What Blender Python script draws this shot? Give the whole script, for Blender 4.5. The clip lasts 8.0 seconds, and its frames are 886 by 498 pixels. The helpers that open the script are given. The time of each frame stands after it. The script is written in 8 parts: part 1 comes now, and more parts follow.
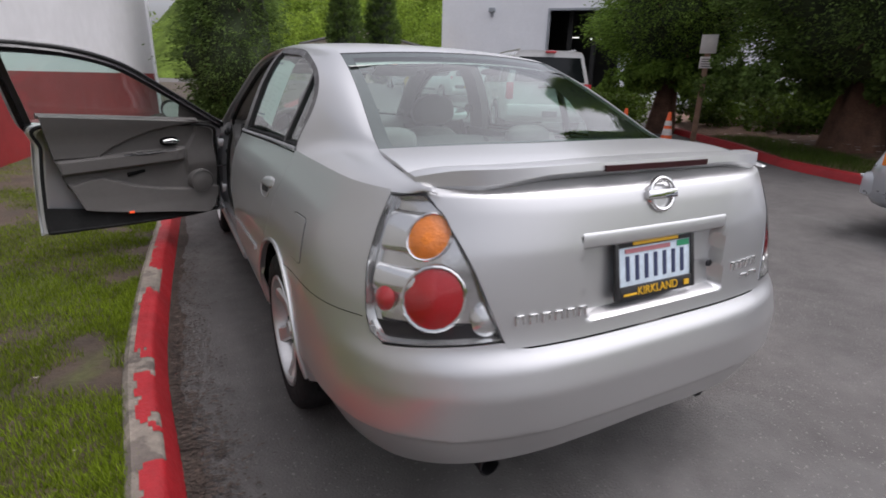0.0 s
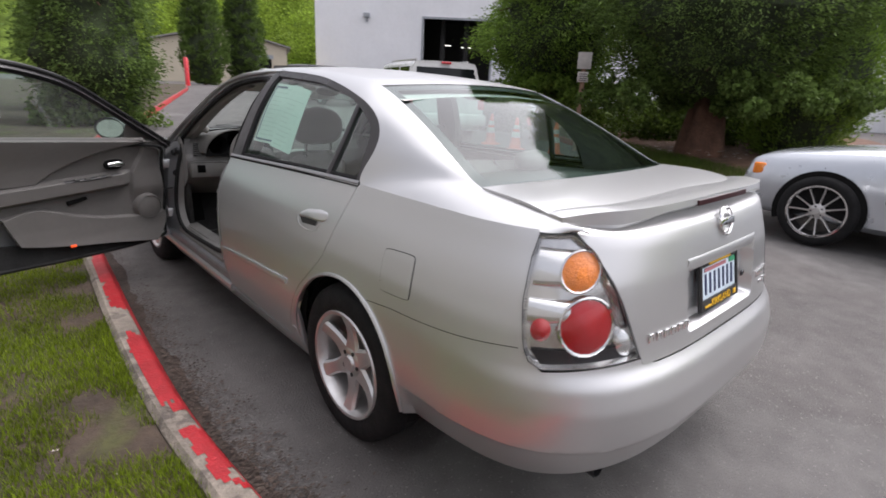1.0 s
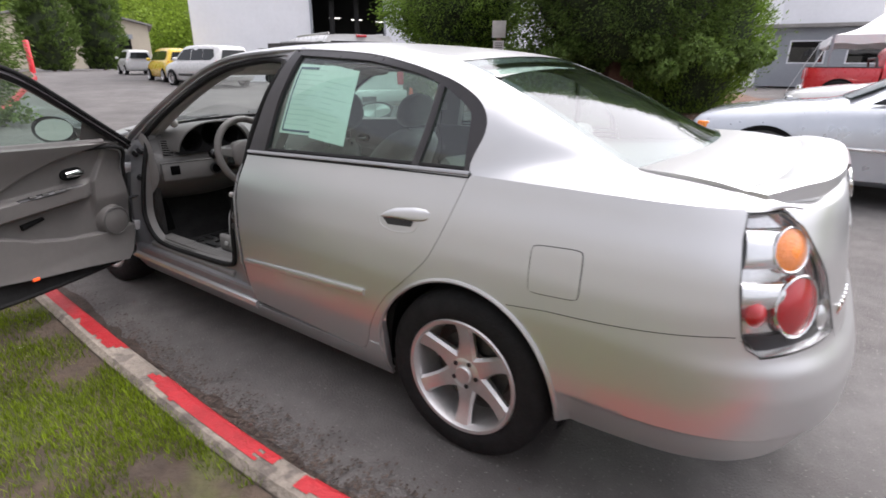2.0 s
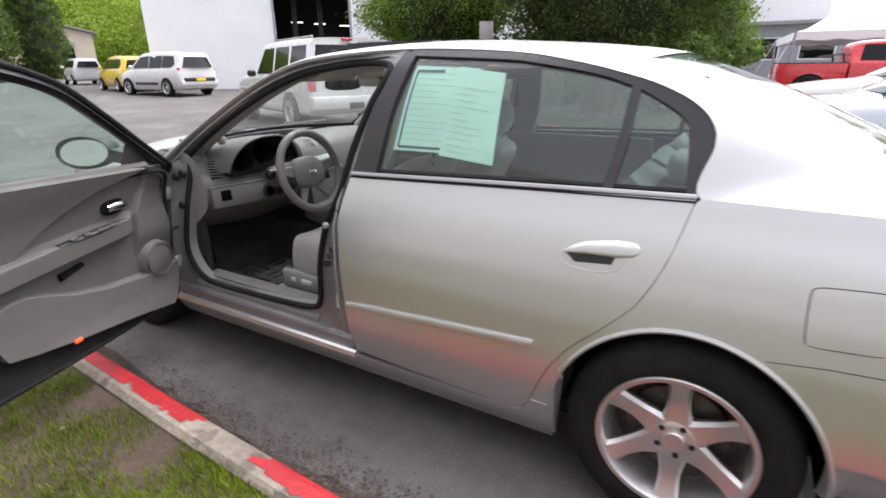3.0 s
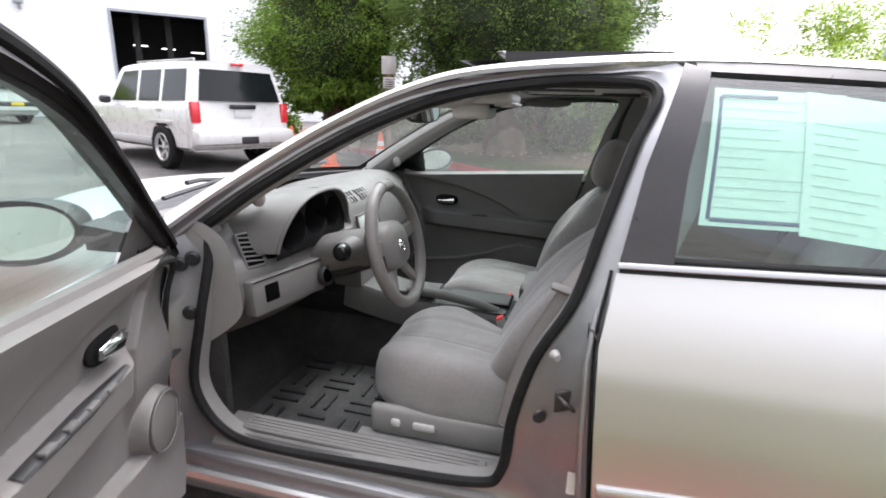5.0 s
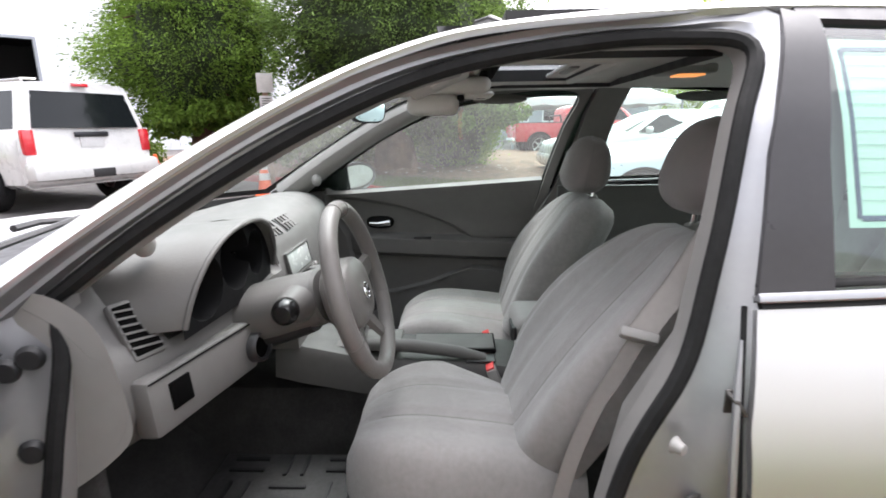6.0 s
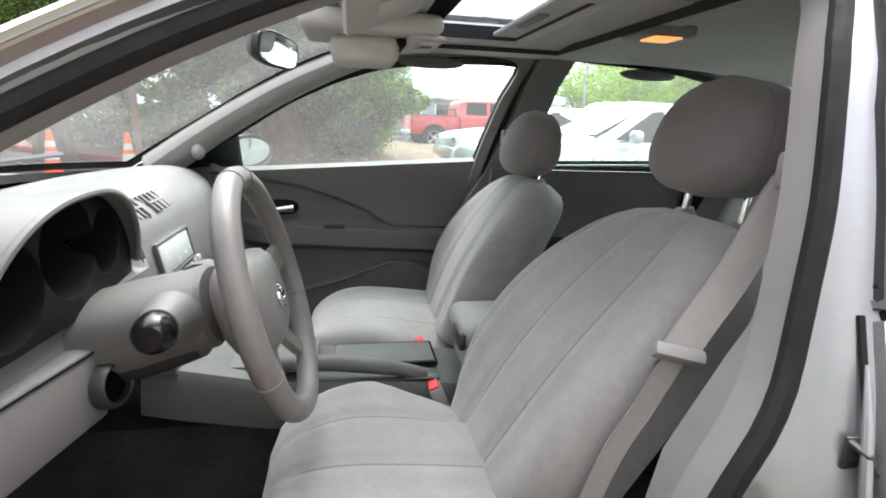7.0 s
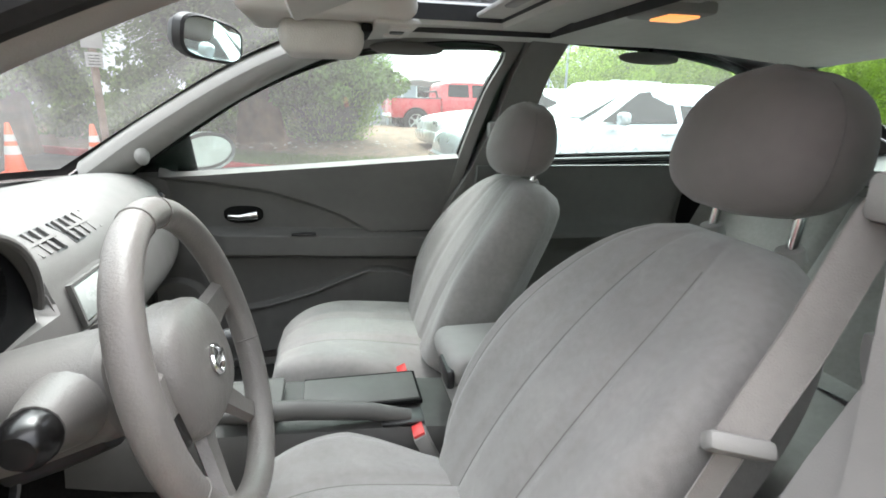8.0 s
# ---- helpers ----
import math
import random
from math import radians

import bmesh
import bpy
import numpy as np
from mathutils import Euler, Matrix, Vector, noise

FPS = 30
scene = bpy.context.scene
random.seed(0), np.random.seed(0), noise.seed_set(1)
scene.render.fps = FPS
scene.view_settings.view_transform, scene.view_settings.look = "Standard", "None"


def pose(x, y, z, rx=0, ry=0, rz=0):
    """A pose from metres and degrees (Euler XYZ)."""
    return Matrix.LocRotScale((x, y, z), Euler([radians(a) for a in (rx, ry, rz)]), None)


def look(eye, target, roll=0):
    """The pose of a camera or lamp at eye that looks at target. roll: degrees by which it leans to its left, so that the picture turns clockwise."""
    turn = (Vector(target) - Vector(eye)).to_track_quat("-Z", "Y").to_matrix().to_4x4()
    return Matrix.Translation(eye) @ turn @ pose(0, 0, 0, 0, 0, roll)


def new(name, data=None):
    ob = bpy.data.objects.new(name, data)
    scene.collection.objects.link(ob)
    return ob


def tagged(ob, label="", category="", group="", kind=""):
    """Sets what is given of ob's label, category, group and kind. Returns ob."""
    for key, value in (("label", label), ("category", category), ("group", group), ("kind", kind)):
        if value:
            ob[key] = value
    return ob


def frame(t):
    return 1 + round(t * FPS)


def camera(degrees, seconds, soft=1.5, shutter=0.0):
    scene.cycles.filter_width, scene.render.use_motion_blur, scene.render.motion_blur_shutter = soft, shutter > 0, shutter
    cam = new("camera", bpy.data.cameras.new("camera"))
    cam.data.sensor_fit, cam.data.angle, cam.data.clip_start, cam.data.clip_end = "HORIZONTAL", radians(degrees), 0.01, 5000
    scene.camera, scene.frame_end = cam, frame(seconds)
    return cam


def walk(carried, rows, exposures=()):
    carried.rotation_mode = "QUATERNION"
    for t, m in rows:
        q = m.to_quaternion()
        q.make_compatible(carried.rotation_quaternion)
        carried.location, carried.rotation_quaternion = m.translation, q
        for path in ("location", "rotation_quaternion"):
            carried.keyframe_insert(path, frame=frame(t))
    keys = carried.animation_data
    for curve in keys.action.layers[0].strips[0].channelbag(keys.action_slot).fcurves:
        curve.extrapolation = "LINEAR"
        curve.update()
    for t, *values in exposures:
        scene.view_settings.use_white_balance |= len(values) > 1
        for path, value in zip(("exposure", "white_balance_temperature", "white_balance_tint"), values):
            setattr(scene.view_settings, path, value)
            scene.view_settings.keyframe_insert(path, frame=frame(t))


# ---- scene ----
cam = camera(81.5, 8.0, soft=1.7, shutter=0.3)
PATH = [
    (0, (-1.199, -1.928, 1.298), (-0.3, -0.253, 0.675), 1.6),
    (0.5, (-1.524, -1.747, 1.333), (-0.428, -0.185, 0.734), 1.2),
    (1, (-1.839, -1.565, 1.393), (-0.539, -0.166, 0.797), 2.8),
    (1.2, (-1.923, -1.448, 1.373), (-0.57, -0.115, 0.748), 1.8),
    (2.5, (-2.271, -0.437, 1.382), (-0.674, 0.566, 0.715), 0.1),
    (3, (-2.264, -0.042, 1.372), (-0.649, 0.932, 0.707), -0.7),
    (3.5, (-2.281, 0.36, 1.352), (-0.612, 1.23, 0.677), 1.0),
    (4, (-2.252, 0.7, 1.358), (-0.511, 1.426, 0.692), 1.4),
    (4.2, (-2.192, 0.837, 1.348), (-0.43, 1.534, 0.707), 0.9),
    (5.3, (-1.828, 1.467, 1.313), (0.079, 1.805, 0.814), 1.1),
    (5.5, (-1.76, 1.541, 1.303), (0.167, 1.759, 0.812), 0.2),
    (6, (-1.52, 1.655, 1.248), (0.425, 1.72, 0.79), -0.8),
    (6.5, (-1.325, 1.739, 1.202), (0.62, 1.594, 0.759), 2.0),
    (7, (-1.214, 1.761, 1.168), (0.695, 1.405, 0.689), 2.2),
    (7.5, (-1.115, 1.74, 1.177), (0.775, 1.29, 0.702), -0.0),
    (8, (-1.021, 1.719, 1.203), (0.86, 1.309, 0.661), 1.1),
]
walk(cam, [(t, look(eye, target, roll)) for t, eye, target, roll in PATH], exposures=[(0, 0.46, 6250, 16), (0.5, 0.55, 6250, 16.5), (1, 0.84, 6350, 16), (2.5, 1.38, 6350, 16.5), (3.5, 1.80, 6300, 15.5), (4, 2.02, 6250, 15.5), (5.5, 2.18, 6300, 15.5), (6.5, 2.50, 6350, 13.5), (7.5, 2.70, 6350, 11.5), (8, 2.75, 6350, 11)])

# ---- light ----
world = bpy.data.worlds.new("world")
scene.world = world
world.use_nodes = True
wn, wl = world.node_tree.nodes, world.node_tree.links
SUN_UP, SUN_TURN = 64.0, 112.0
sky = wn.new("ShaderNodeTexSky")
sky.sky_type, sky.sun_disc = "NISHITA", False
sky.sun_elevation, sky.sun_rotation = radians(SUN_UP), radians(SUN_TURN)
sky.air_density, sky.dust_density, sky.ozone_density = 1.0, 6.0, 0.6
pale = wn.new("ShaderNodeHueSaturation")
pale.inputs["Saturation"].default_value = 0.22
wl.new(sky.outputs[0], pale.inputs["Color"])
wl.new(pale.outputs[0], wn["Background"].inputs[0])
wn["Background"].inputs[1].default_value = 0.15
sun = new("sun", bpy.data.lights.new("sun", "SUN"))
sun.data.energy, sun.data.angle, sun.data.color = 0.75, radians(110), (1.0, 0.98, 0.95)
sun.matrix_world = look((20 * math.sin(radians(SUN_TURN)) * math.cos(radians(SUN_UP)), 20 * math.cos(radians(SUN_TURN)) * math.cos(radians(SUN_UP)), 20 * math.sin(radians(SUN_UP))), (0, 0, 0))


# ---- materials ----
def material(name, base, rough=0.6, metal=0.0, vary=0.12, size=6.0, bump=0.0, bump_size=60.0, coat=0.0, second=None, patch=0.55, patch_size=1.5, spec=0.5, sheen=0.0, random=0.0, fleck=None, thin=0.0):
    """A surface with colour variation at two sizes, an optional second colour in patches, and fine relief."""
    m = bpy.data.materials.new(name)
    m.use_nodes = True
    n, l = m.node_tree.nodes, m.node_tree.links
    b = n["Principled BSDF"]
    b.inputs["Roughness"].default_value, b.inputs["Metallic"].default_value = rough, metal
    b.inputs["Coat Weight"].default_value, b.inputs["Coat Roughness"].default_value = coat, 0.04
    b.inputs["Specular IOR Level"].default_value = spec
    if sheen:
        b.inputs["Sheen Weight"].default_value = sheen
    at = n.new("ShaderNodeTexCoord").outputs["Object"]

    def noise_at(scale, detail=4.0):
        t = n.new("ShaderNodeTexNoise")
        t.inputs["Scale"].default_value, t.inputs["Detail"].default_value = scale, detail
        l.new(at, t.inputs["Vector"])
        return t.outputs["Fac"]

    def mixed(kind, fac, a, c):
        x = n.new("ShaderNodeMix")
        x.data_type, x.blend_type = "RGBA", kind
        for socket, value in ((x.inputs[0], fac), (x.inputs[6], a), (x.inputs[7], c)):
            if isinstance(value, bpy.types.NodeSocket):
                l.new(value, socket)
            else:
                socket.default_value = value
        return x.outputs[2]

    def ramp(fac, lo, hi, a, c):
        r = n.new("ShaderNodeMapRange")
        r.inputs["From Min"].default_value, r.inputs["From Max"].default_value = lo, hi
        r.inputs["To Min"].default_value, r.inputs["To Max"].default_value = a, c
        l.new(fac, r.inputs["Value"])
        return r.outputs["Result"]

    colour = (*base, 1)
    if second:
        colour = mixed("MIX", ramp(noise_at(patch_size, 6.0), patch - 0.02, patch + 0.02, 0, 1), colour, (*second, 1))
    if vary:
        for scale, much in ((size, vary), (size * 9, vary * 0.6)):
            v = n.new("ShaderNodeHueSaturation")
            l.new(ramp(noise_at(scale), 0.3, 0.7, 1 - much, 1 + much), v.inputs["Value"])
            if isinstance(colour, bpy.types.NodeSocket):
                l.new(colour, v.inputs["Color"])
            else:
                v.inputs["Color"].default_value = colour
            colour = v.outputs[0]
    if fleck:
        colour = mixed("MIX", ramp(noise_at(fleck[1], 2.0), fleck[2], fleck[2] + 0.03, 0, 1), colour, (*fleck[0], 1))
    if random:
        v = n.new("ShaderNodeHueSaturation")
        l.new(ramp(n.new("ShaderNodeNewGeometry").outputs["Random Per Island"], 0, 1, 1 - random, 1 + random), v.inputs["Value"])
        l.new(colour, v.inputs["Color"])
        colour = v.outputs[0]
    if isinstance(colour, bpy.types.NodeSocket):
        l.new(colour, b.inputs["Base Color"])
    else:
        b.inputs["Base Color"].default_value = colour
    if vary:
        l.new(ramp(noise_at(size * 3), 0.3, 0.7, max(rough - 0.08, 0.02), min(rough + 0.08, 1)), b.inputs["Roughness"])
    if bump:
        k = n.new("ShaderNodeBump")
        k.inputs["Strength"].default_value, k.inputs["Distance"].default_value = bump, 0.01
        l.new(noise_at(bump_size, 6.0), k.inputs["Height"])
        l.new(k.outputs[0], b.inputs["Normal"])
    if thin:
        # leaves let some of the light through
        leaf, mix = n.new("ShaderNodeBsdfTranslucent"), n.new("ShaderNodeMixShader")
        mix.inputs[0].default_value = thin
        l.new(b.inputs["Base Color"].links[0].from_socket, leaf.inputs[0])
        l.new(b.outputs[0], mix.inputs[1])
        l.new(leaf.outputs[0], mix.inputs[2])
        l.new(mix.outputs[0], n["Material Output"].inputs[0])
    return m


def glass_material(name, tint, rough=0.0, haze=0.0, shine_least=0.075):
    """Thin car glass: a tinted see-through sheet with a real mirror coat that grows at grazing angles."""
    m = bpy.data.materials.new(name)
    m.use_nodes = True
    n, l = m.node_tree.nodes, m.node_tree.links
    n.remove(n["Principled BSDF"])
    clear, shine, mix, facing = n.new("ShaderNodeBsdfTransparent"), n.new("ShaderNodeBsdfGlossy"), n.new("ShaderNodeMixShader"), n.new("ShaderNodeLayerWeight")
    steep, weak = n.new("ShaderNodeMath"), n.new("ShaderNodeMapRange")
    clear.inputs[0].default_value = (*tint, 1)
    shine.inputs["Roughness"].default_value = rough
    facing.inputs["Blend"].default_value = 0.5
    steep.operation, steep.inputs[1].default_value = "POWER", 4.0
    weak.inputs["To Min"].default_value, weak.inputs["To Max"].default_value = shine_least, 1.0
    l.new(facing.outputs["Facing"], steep.inputs[0])
    l.new(steep.outputs[0], weak.inputs["Value"])
    l.new(weak.outputs["Result"], mix.inputs[0])
    l.new(clear.outputs[0], mix.inputs[1])
    l.new(shine.outputs[0], mix.inputs[2])
    last = mix
    # pale translucent share imitates glare and reflections over the pane
    if haze:
        film, last = n.new("ShaderNodeBsdfTranslucent"), n.new("ShaderNodeMixShader")
        film.inputs[0].default_value = (0.8, 0.8, 0.78, 1)
        last.inputs[0].default_value = haze
        l.new(mix.outputs[0], last.inputs[1])
        l.new(film.outputs[0], last.inputs[2])
    l.new(last.outputs[0], n["Material Output"].inputs[0])
    return m


def glow_material(name, colour, strength):
    m = bpy.data.materials.new(name)
    m.use_nodes = True
    b = m.node_tree.nodes["Principled BSDF"]
    b.inputs["Base Color"].default_value = b.inputs["Emission Color"].default_value = (*colour, 1)
    b.inputs["Emission Strength"].default_value = strength
    return m


M_PAINT = material("silver_paint", (0.61, 0.612, 0.614), 0.36, 0.82, 0.0, 3.0, coat=0.4)
# darker copy of the body silver; shade painted into the door jamb
M_DIM_SILVER = material("dim_silver_paint", (0.34, 0.342, 0.352), 0.42, 0.8, 0.04, 6.0, coat=0.2)
M_BMW = material("ice_blue_paint", (0.53, 0.56, 0.60), 0.33, 0.6, 0.02, 3.0, coat=1.0)
M_WHITE = material("white_paint", (0.60, 0.60, 0.59), 0.3, 0.0, 0.03, 3.0, coat=0.8)
M_RED = material("red_paint", (0.62, 0.02, 0.03), 0.3, 0.0, 0.03, 3.0, coat=0.8)
M_YELLOW = material("yellow_paint", (0.75, 0.5, 0.03), 0.3, 0.0, 0.03, 3.0, coat=0.8)
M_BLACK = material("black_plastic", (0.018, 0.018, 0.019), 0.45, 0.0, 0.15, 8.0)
M_BLACKTRIM = material("black_trim_film", (0.03, 0.028, 0.03), 0.35, 0.0, 0.1, 8.0)
M_RUBBER = material("rubber", (0.012, 0.012, 0.012), 0.75, 0.0, 0.2, 12.0, bump=0.1, spec=0.2)
M_TYRE = material("tyre_rubber", (0.013, 0.013, 0.0135), 0.8, 0.0, 0.25, 10.0, bump=0.3, bump_size=80, spec=0.2)
M_ALLOY = material("alloy", (0.60, 0.59, 0.585), 0.36, 0.8, 0.06, 8.0, coat=0.4)
M_DARKALLOY = material("dark_alloy", (0.05, 0.05, 0.055), 0.35, 0.8, 0.1, 8.0)
M_CHROME = material("chrome", (0.78, 0.78, 0.78), 0.08, 1.0, 0.0)
M_DARK = material("dark_inner", (0.01, 0.01, 0.01), 0.9, 0.0, 0.1, 4.0, spec=0.08)
M_GLASS = glass_material("car_glass", (0.68, 0.88, 0.80), shine_least=0.11, haze=0.045)
M_GLASS_REAR = glass_material("rear_window_glass", (0.68, 0.84, 0.79), shine_least=0.11)
M_GLASS_ROOF = glass_material("sunroof_tint", (0.42, 0.45, 0.47))
M_GLASS_CLEAR = glass_material("windscreen_glass", (0.84, 0.92, 0.90), haze=0.04)
M_GLASS_DARK = glass_material("privacy_glass", (0.06, 0.07, 0.08))
M_LENS = glass_material("clear_lens", (0.94, 0.94, 0.94), shine_least=0.045)
M_MIRROR = material("mirror", (0.66, 0.69, 0.68), 0.02, 1.0, 0.0)
M_AMBER = material("amber_lens", (0.85, 0.23, 0.01), 0.2, 0.0, 0.1, 40.0, bump=0.4, bump_size=120, coat=1.0)
M_REDLENS = material("red_lens", (0.40, 0.002, 0.006), 0.08, 0.0, 0.10, 30.0, bump=0.12, bump_size=120, coat=1.0)
M_REFLECTOR = material("lamp_reflector", (0.80, 0.81, 0.81), 0.18, 0.85, 0.0)
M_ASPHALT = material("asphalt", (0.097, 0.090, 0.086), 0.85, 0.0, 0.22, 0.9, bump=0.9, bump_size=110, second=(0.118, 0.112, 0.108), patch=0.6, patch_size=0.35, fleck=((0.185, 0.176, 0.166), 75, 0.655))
M_SOIL = material("soil_lawn", (0.058, 0.040, 0.028), 0.95, 0.0, 0.35, 3.0, bump=1.0, bump_size=45, second=(0.062, 0.062, 0.022), patch=0.58, patch_size=1.1)
M_GRASS = material("grass", (0.138, 0.190, 0.012), 0.6, 0.0, 0.25, 1.5, random=0.45, spec=0.12, thin=0.4)
M_CONCRETE = material("kerb_concrete", (0.20, 0.170, 0.140), 0.85, 0.0, 0.28, 4.0, bump=0.8, bump_size=70, second=(0.12, 0.10, 0.085), patch=0.58, patch_size=6.0)
M_DIRT = material("kerb_dirt", (0.050, 0.038, 0.031), 0.95, 0.0, 0.35, 9.0, bump=1.0, bump_size=90, fleck=((0.14, 0.05, 0.04), 70, 0.70))
M_KERBRED = material("red_kerb_face_paint", (0.33, 0.010, 0.015), 0.55, 0.0, 0.16, 5.0, bump=0.5, bump_size=90)
M_MULCH = material("bark_mulch", (0.125, 0.070, 0.045), 0.95, 0.0, 0.4, 6.0, bump=1.0, bump_size=40)
M_SIDING = material("white_siding", (0.80, 0.81, 0.84), 0.6, 0.0, 0.03, 0.7)
# white with a lower base colour than the siding
M_SIDEWALL = material("dull_white_wall", (0.56, 0.56, 0.57), 0.65, 0.0, 0.06, 0.6, bump=0.1, bump_size=12)
M_BEIGE = material("beige_render", (0.34, 0.335, 0.315), 0.75, 0.0, 0.08, 0.7, bump=0.15, bump_size=25)
M_REDWALL = material("red_wall_paint", (0.22, 0.016, 0.017), 0.6, 0.0, 0.12, 1.2, bump=0.2, bump_size=20)
M_GREYWALL = material("grey_wall", (0.32, 0.34, 0.37), 0.7, 0.0, 0.06, 1.0)
M_CREAM = material("cream_wall", (0.52, 0.46, 0.36), 0.7, 0.0, 0.06, 1.0)
M_ROOFING = material("roofing", (0.25, 0.24, 0.23), 0.8, 0.0, 0.15, 2.0)
M_TENT = material("tent_fabric", (0.85, 0.85, 0.86), 0.7, 0.0, 0.02, 1.0)
M_BARK = material("cedar_bark", (0.11, 0.058, 0.038), 0.95, 0.0, 0.4, 4.0, bump=1.0, bump_size=18)
M_CEDAR = material("cedar_leaves", (0.155, 0.245, 0.042), 0.6, 0.0, 0.25, 0.8, random=0.5, spec=0.12, thin=0.4)
M_CEDAR_DARK = material("dark_conifer_leaves", (0.108, 0.165, 0.042), 0.6, 0.0, 0.25, 0.8, random=0.5, spec=0.12, thin=0.4)
M_BUSH = material("bush_leaves", (0.075, 0.115, 0.02), 0.5, 0.0, 0.25, 1.2, random=0.5, spec=0.12, thin=0.4)
M_HILL = material("hill_leaves", (0.21, 0.30, 0.04), 0.7, 0.0, 0.3, 0.15, random=0.45, spec=0.12, thin=0.4)
M_ORANGE = material("cone_orange", (0.75, 0.11, 0.02), 0.5, 0.0, 0.1, 8.0)
M_WOODPOST = material("post_wood", (0.24, 0.15, 0.10), 0.85, 0.0, 0.25, 6.0, bump=0.4)
M_SIGN = material("sign_white", (0.55, 0.52, 0.49), 0.5, 0.0, 0.1, 6.0)
M_PAPER = material("sticker_paper", (0.58, 0.68, 0.635), 0.7, 0.0, 0.05, 6.0)
M_INK = material("printed_ink", (0.10, 0.16, 0.14), 0.7, 0.0, 0.0)
M_CLOTH = material("seat_cloth", (0.235, 0.222, 0.214), 0.95, 0.0, 0.11, 9.0, bump=0.3, bump_size=800, sheen=0.3)
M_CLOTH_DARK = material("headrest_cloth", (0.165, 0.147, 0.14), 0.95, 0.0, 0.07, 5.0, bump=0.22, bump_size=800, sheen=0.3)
M_SEAM = material("seam_thread", (0.15, 0.14, 0.132), 0.9, 0.0, 0.0)
M_TRIM = material("grey_trim_plastic", (0.262, 0.254, 0.243), 0.62, 0.0, 0.05, 4.0, bump=0.12, bump_size=500)
M_TRIM_DARK = material("dark_grey_trim", (0.095, 0.093, 0.088), 0.65, 0.0, 0.06, 4.0, bump=0.12, bump_size=500)
M_PILLAR = material("pillar_trim_plastic", (0.175, 0.168, 0.160), 0.65, 0.0, 0.05, 4.0, bump=0.1, bump_size=500)
M_DARKPANE = material("dark_car_window", (0.008, 0.010, 0.011), 0.06, 0.0, 0.0, spec=0.3)
M_CARD_DARK = material("passenger_card_plastic", (0.125, 0.122, 0.116), 0.62, 0.0, 0.06, 4.0, bump=0.12, bump_size=500)
M_DOORCARD = material("door_grey_plastic", (0.118, 0.111, 0.105), 0.62, 0.0, 0.05, 4.0, bump=0.12, bump_size=500)
M_DASH = material("dash_grey_plastic", (0.108, 0.104, 0.099), 0.55, 0.0, 0.05, 4.0, bump=0.15, bump_size=450)
M_CONSOLE = material("console_plastic", (0.062, 0.060, 0.057), 0.6, 0.0, 0.08, 5.0, bump=0.12, bump_size=450)
M_KNOB = material("gloss_black_plastic", (0.006, 0.006, 0.006), 0.25, 0.0, 0.0)
M_SURROUND = material("gauge_surround_plastic", (0.007, 0.007, 0.0075), 0.6, 0.0, 0.08, 6.0, spec=0.1)
M_GAUGE = material("gauge_black", (0.0025, 0.0025, 0.0025), 0.8, 0.0, 0.1, 6.0, spec=0.03)
M_LEATHER = material("wheel_leather", (0.145, 0.135, 0.127), 0.42, 0.0, 0.06, 8.0, bump=0.15, bump_size=300)
M_CARPET = material("dark_carpet", (0.028, 0.027, 0.026), 1.0, 0.0, 0.3, 12.0, bump=0.6, bump_size=300)
M_MAT = material("rubber_mat", (0.05, 0.049, 0.048), 0.75, 0.0, 0.25, 8.0, bump=0.2)
M_LINER = material("headliner_cloth", (0.53, 0.517, 0.49), 0.95, 0.0, 0.05, 3.0, bump=0.2, bump_size=400)
M_SCREEN = material("pale_display", (0.40, 0.43, 0.41), 0.25, 0.0, 0.05, 10.0)
M_BUCKLE = material("buckle_red", (0.65, 0.05, 0.05), 0.45, 0.0, 0.05, 10.0)
M_BELT = material("belt_webbing", (0.30, 0.28, 0.265), 0.85, 0.0, 0.05, 10.0, bump=0.3, bump_size=500)
M_STONE = material("pale_stone", (0.42, 0.37, 0.33), 0.8, 0.0, 0.2, 6.0, bump=0.4)


# ---- mesh helpers ----
def catmull(points, n):
    """n points along a smooth curve through the given ones."""
    p = np.array(points, float)
    p = np.vstack([2 * p[0] - p[1], p, 2 * p[-1] - p[-2]])
    out = []
    for u in np.linspace(0, len(p) - 3, n):
        i = min(int(u), len(p) - 4)
        t = u - i
        a, b, c, d = p[i:i + 4]
        out.append(0.5 * (2 * b + (c - a) * t + (2 * a - 5 * b + 4 * c - d) * t * t + (3 * b - a - 3 * c + d) * t ** 3))
    return np.array(out)


def even(points, n):
    """n points evenly spaced along a broken line."""
    p = np.array(points, float)
    run = np.r_[0, np.cumsum(np.linalg.norm(np.diff(p, axis=0), axis=1))]
    return np.stack([np.interp(np.linspace(0, run[-1], n), run, p[:, k]) for k in range(p.shape[1])], 1)


def coons(low, high, left, right, n, m):
    """An n by m patch between four curves; low and high run from left to right, left and right from low to high."""
    lo, hi, le, ri = even(low, n), even(high, n), even(left, m), even(right, m)
    u, v = np.linspace(0, 1, n)[:, None, None], np.linspace(0, 1, m)[None, :, None]
    a = (1 - v) * lo[:, None] + v * hi[:, None] + (1 - u) * le[None] + u * ri[None]
    return a - (1 - u) * (1 - v) * lo[0] - u * (1 - v) * lo[-1] - (1 - u) * v * hi[0] - u * v * hi[-1]


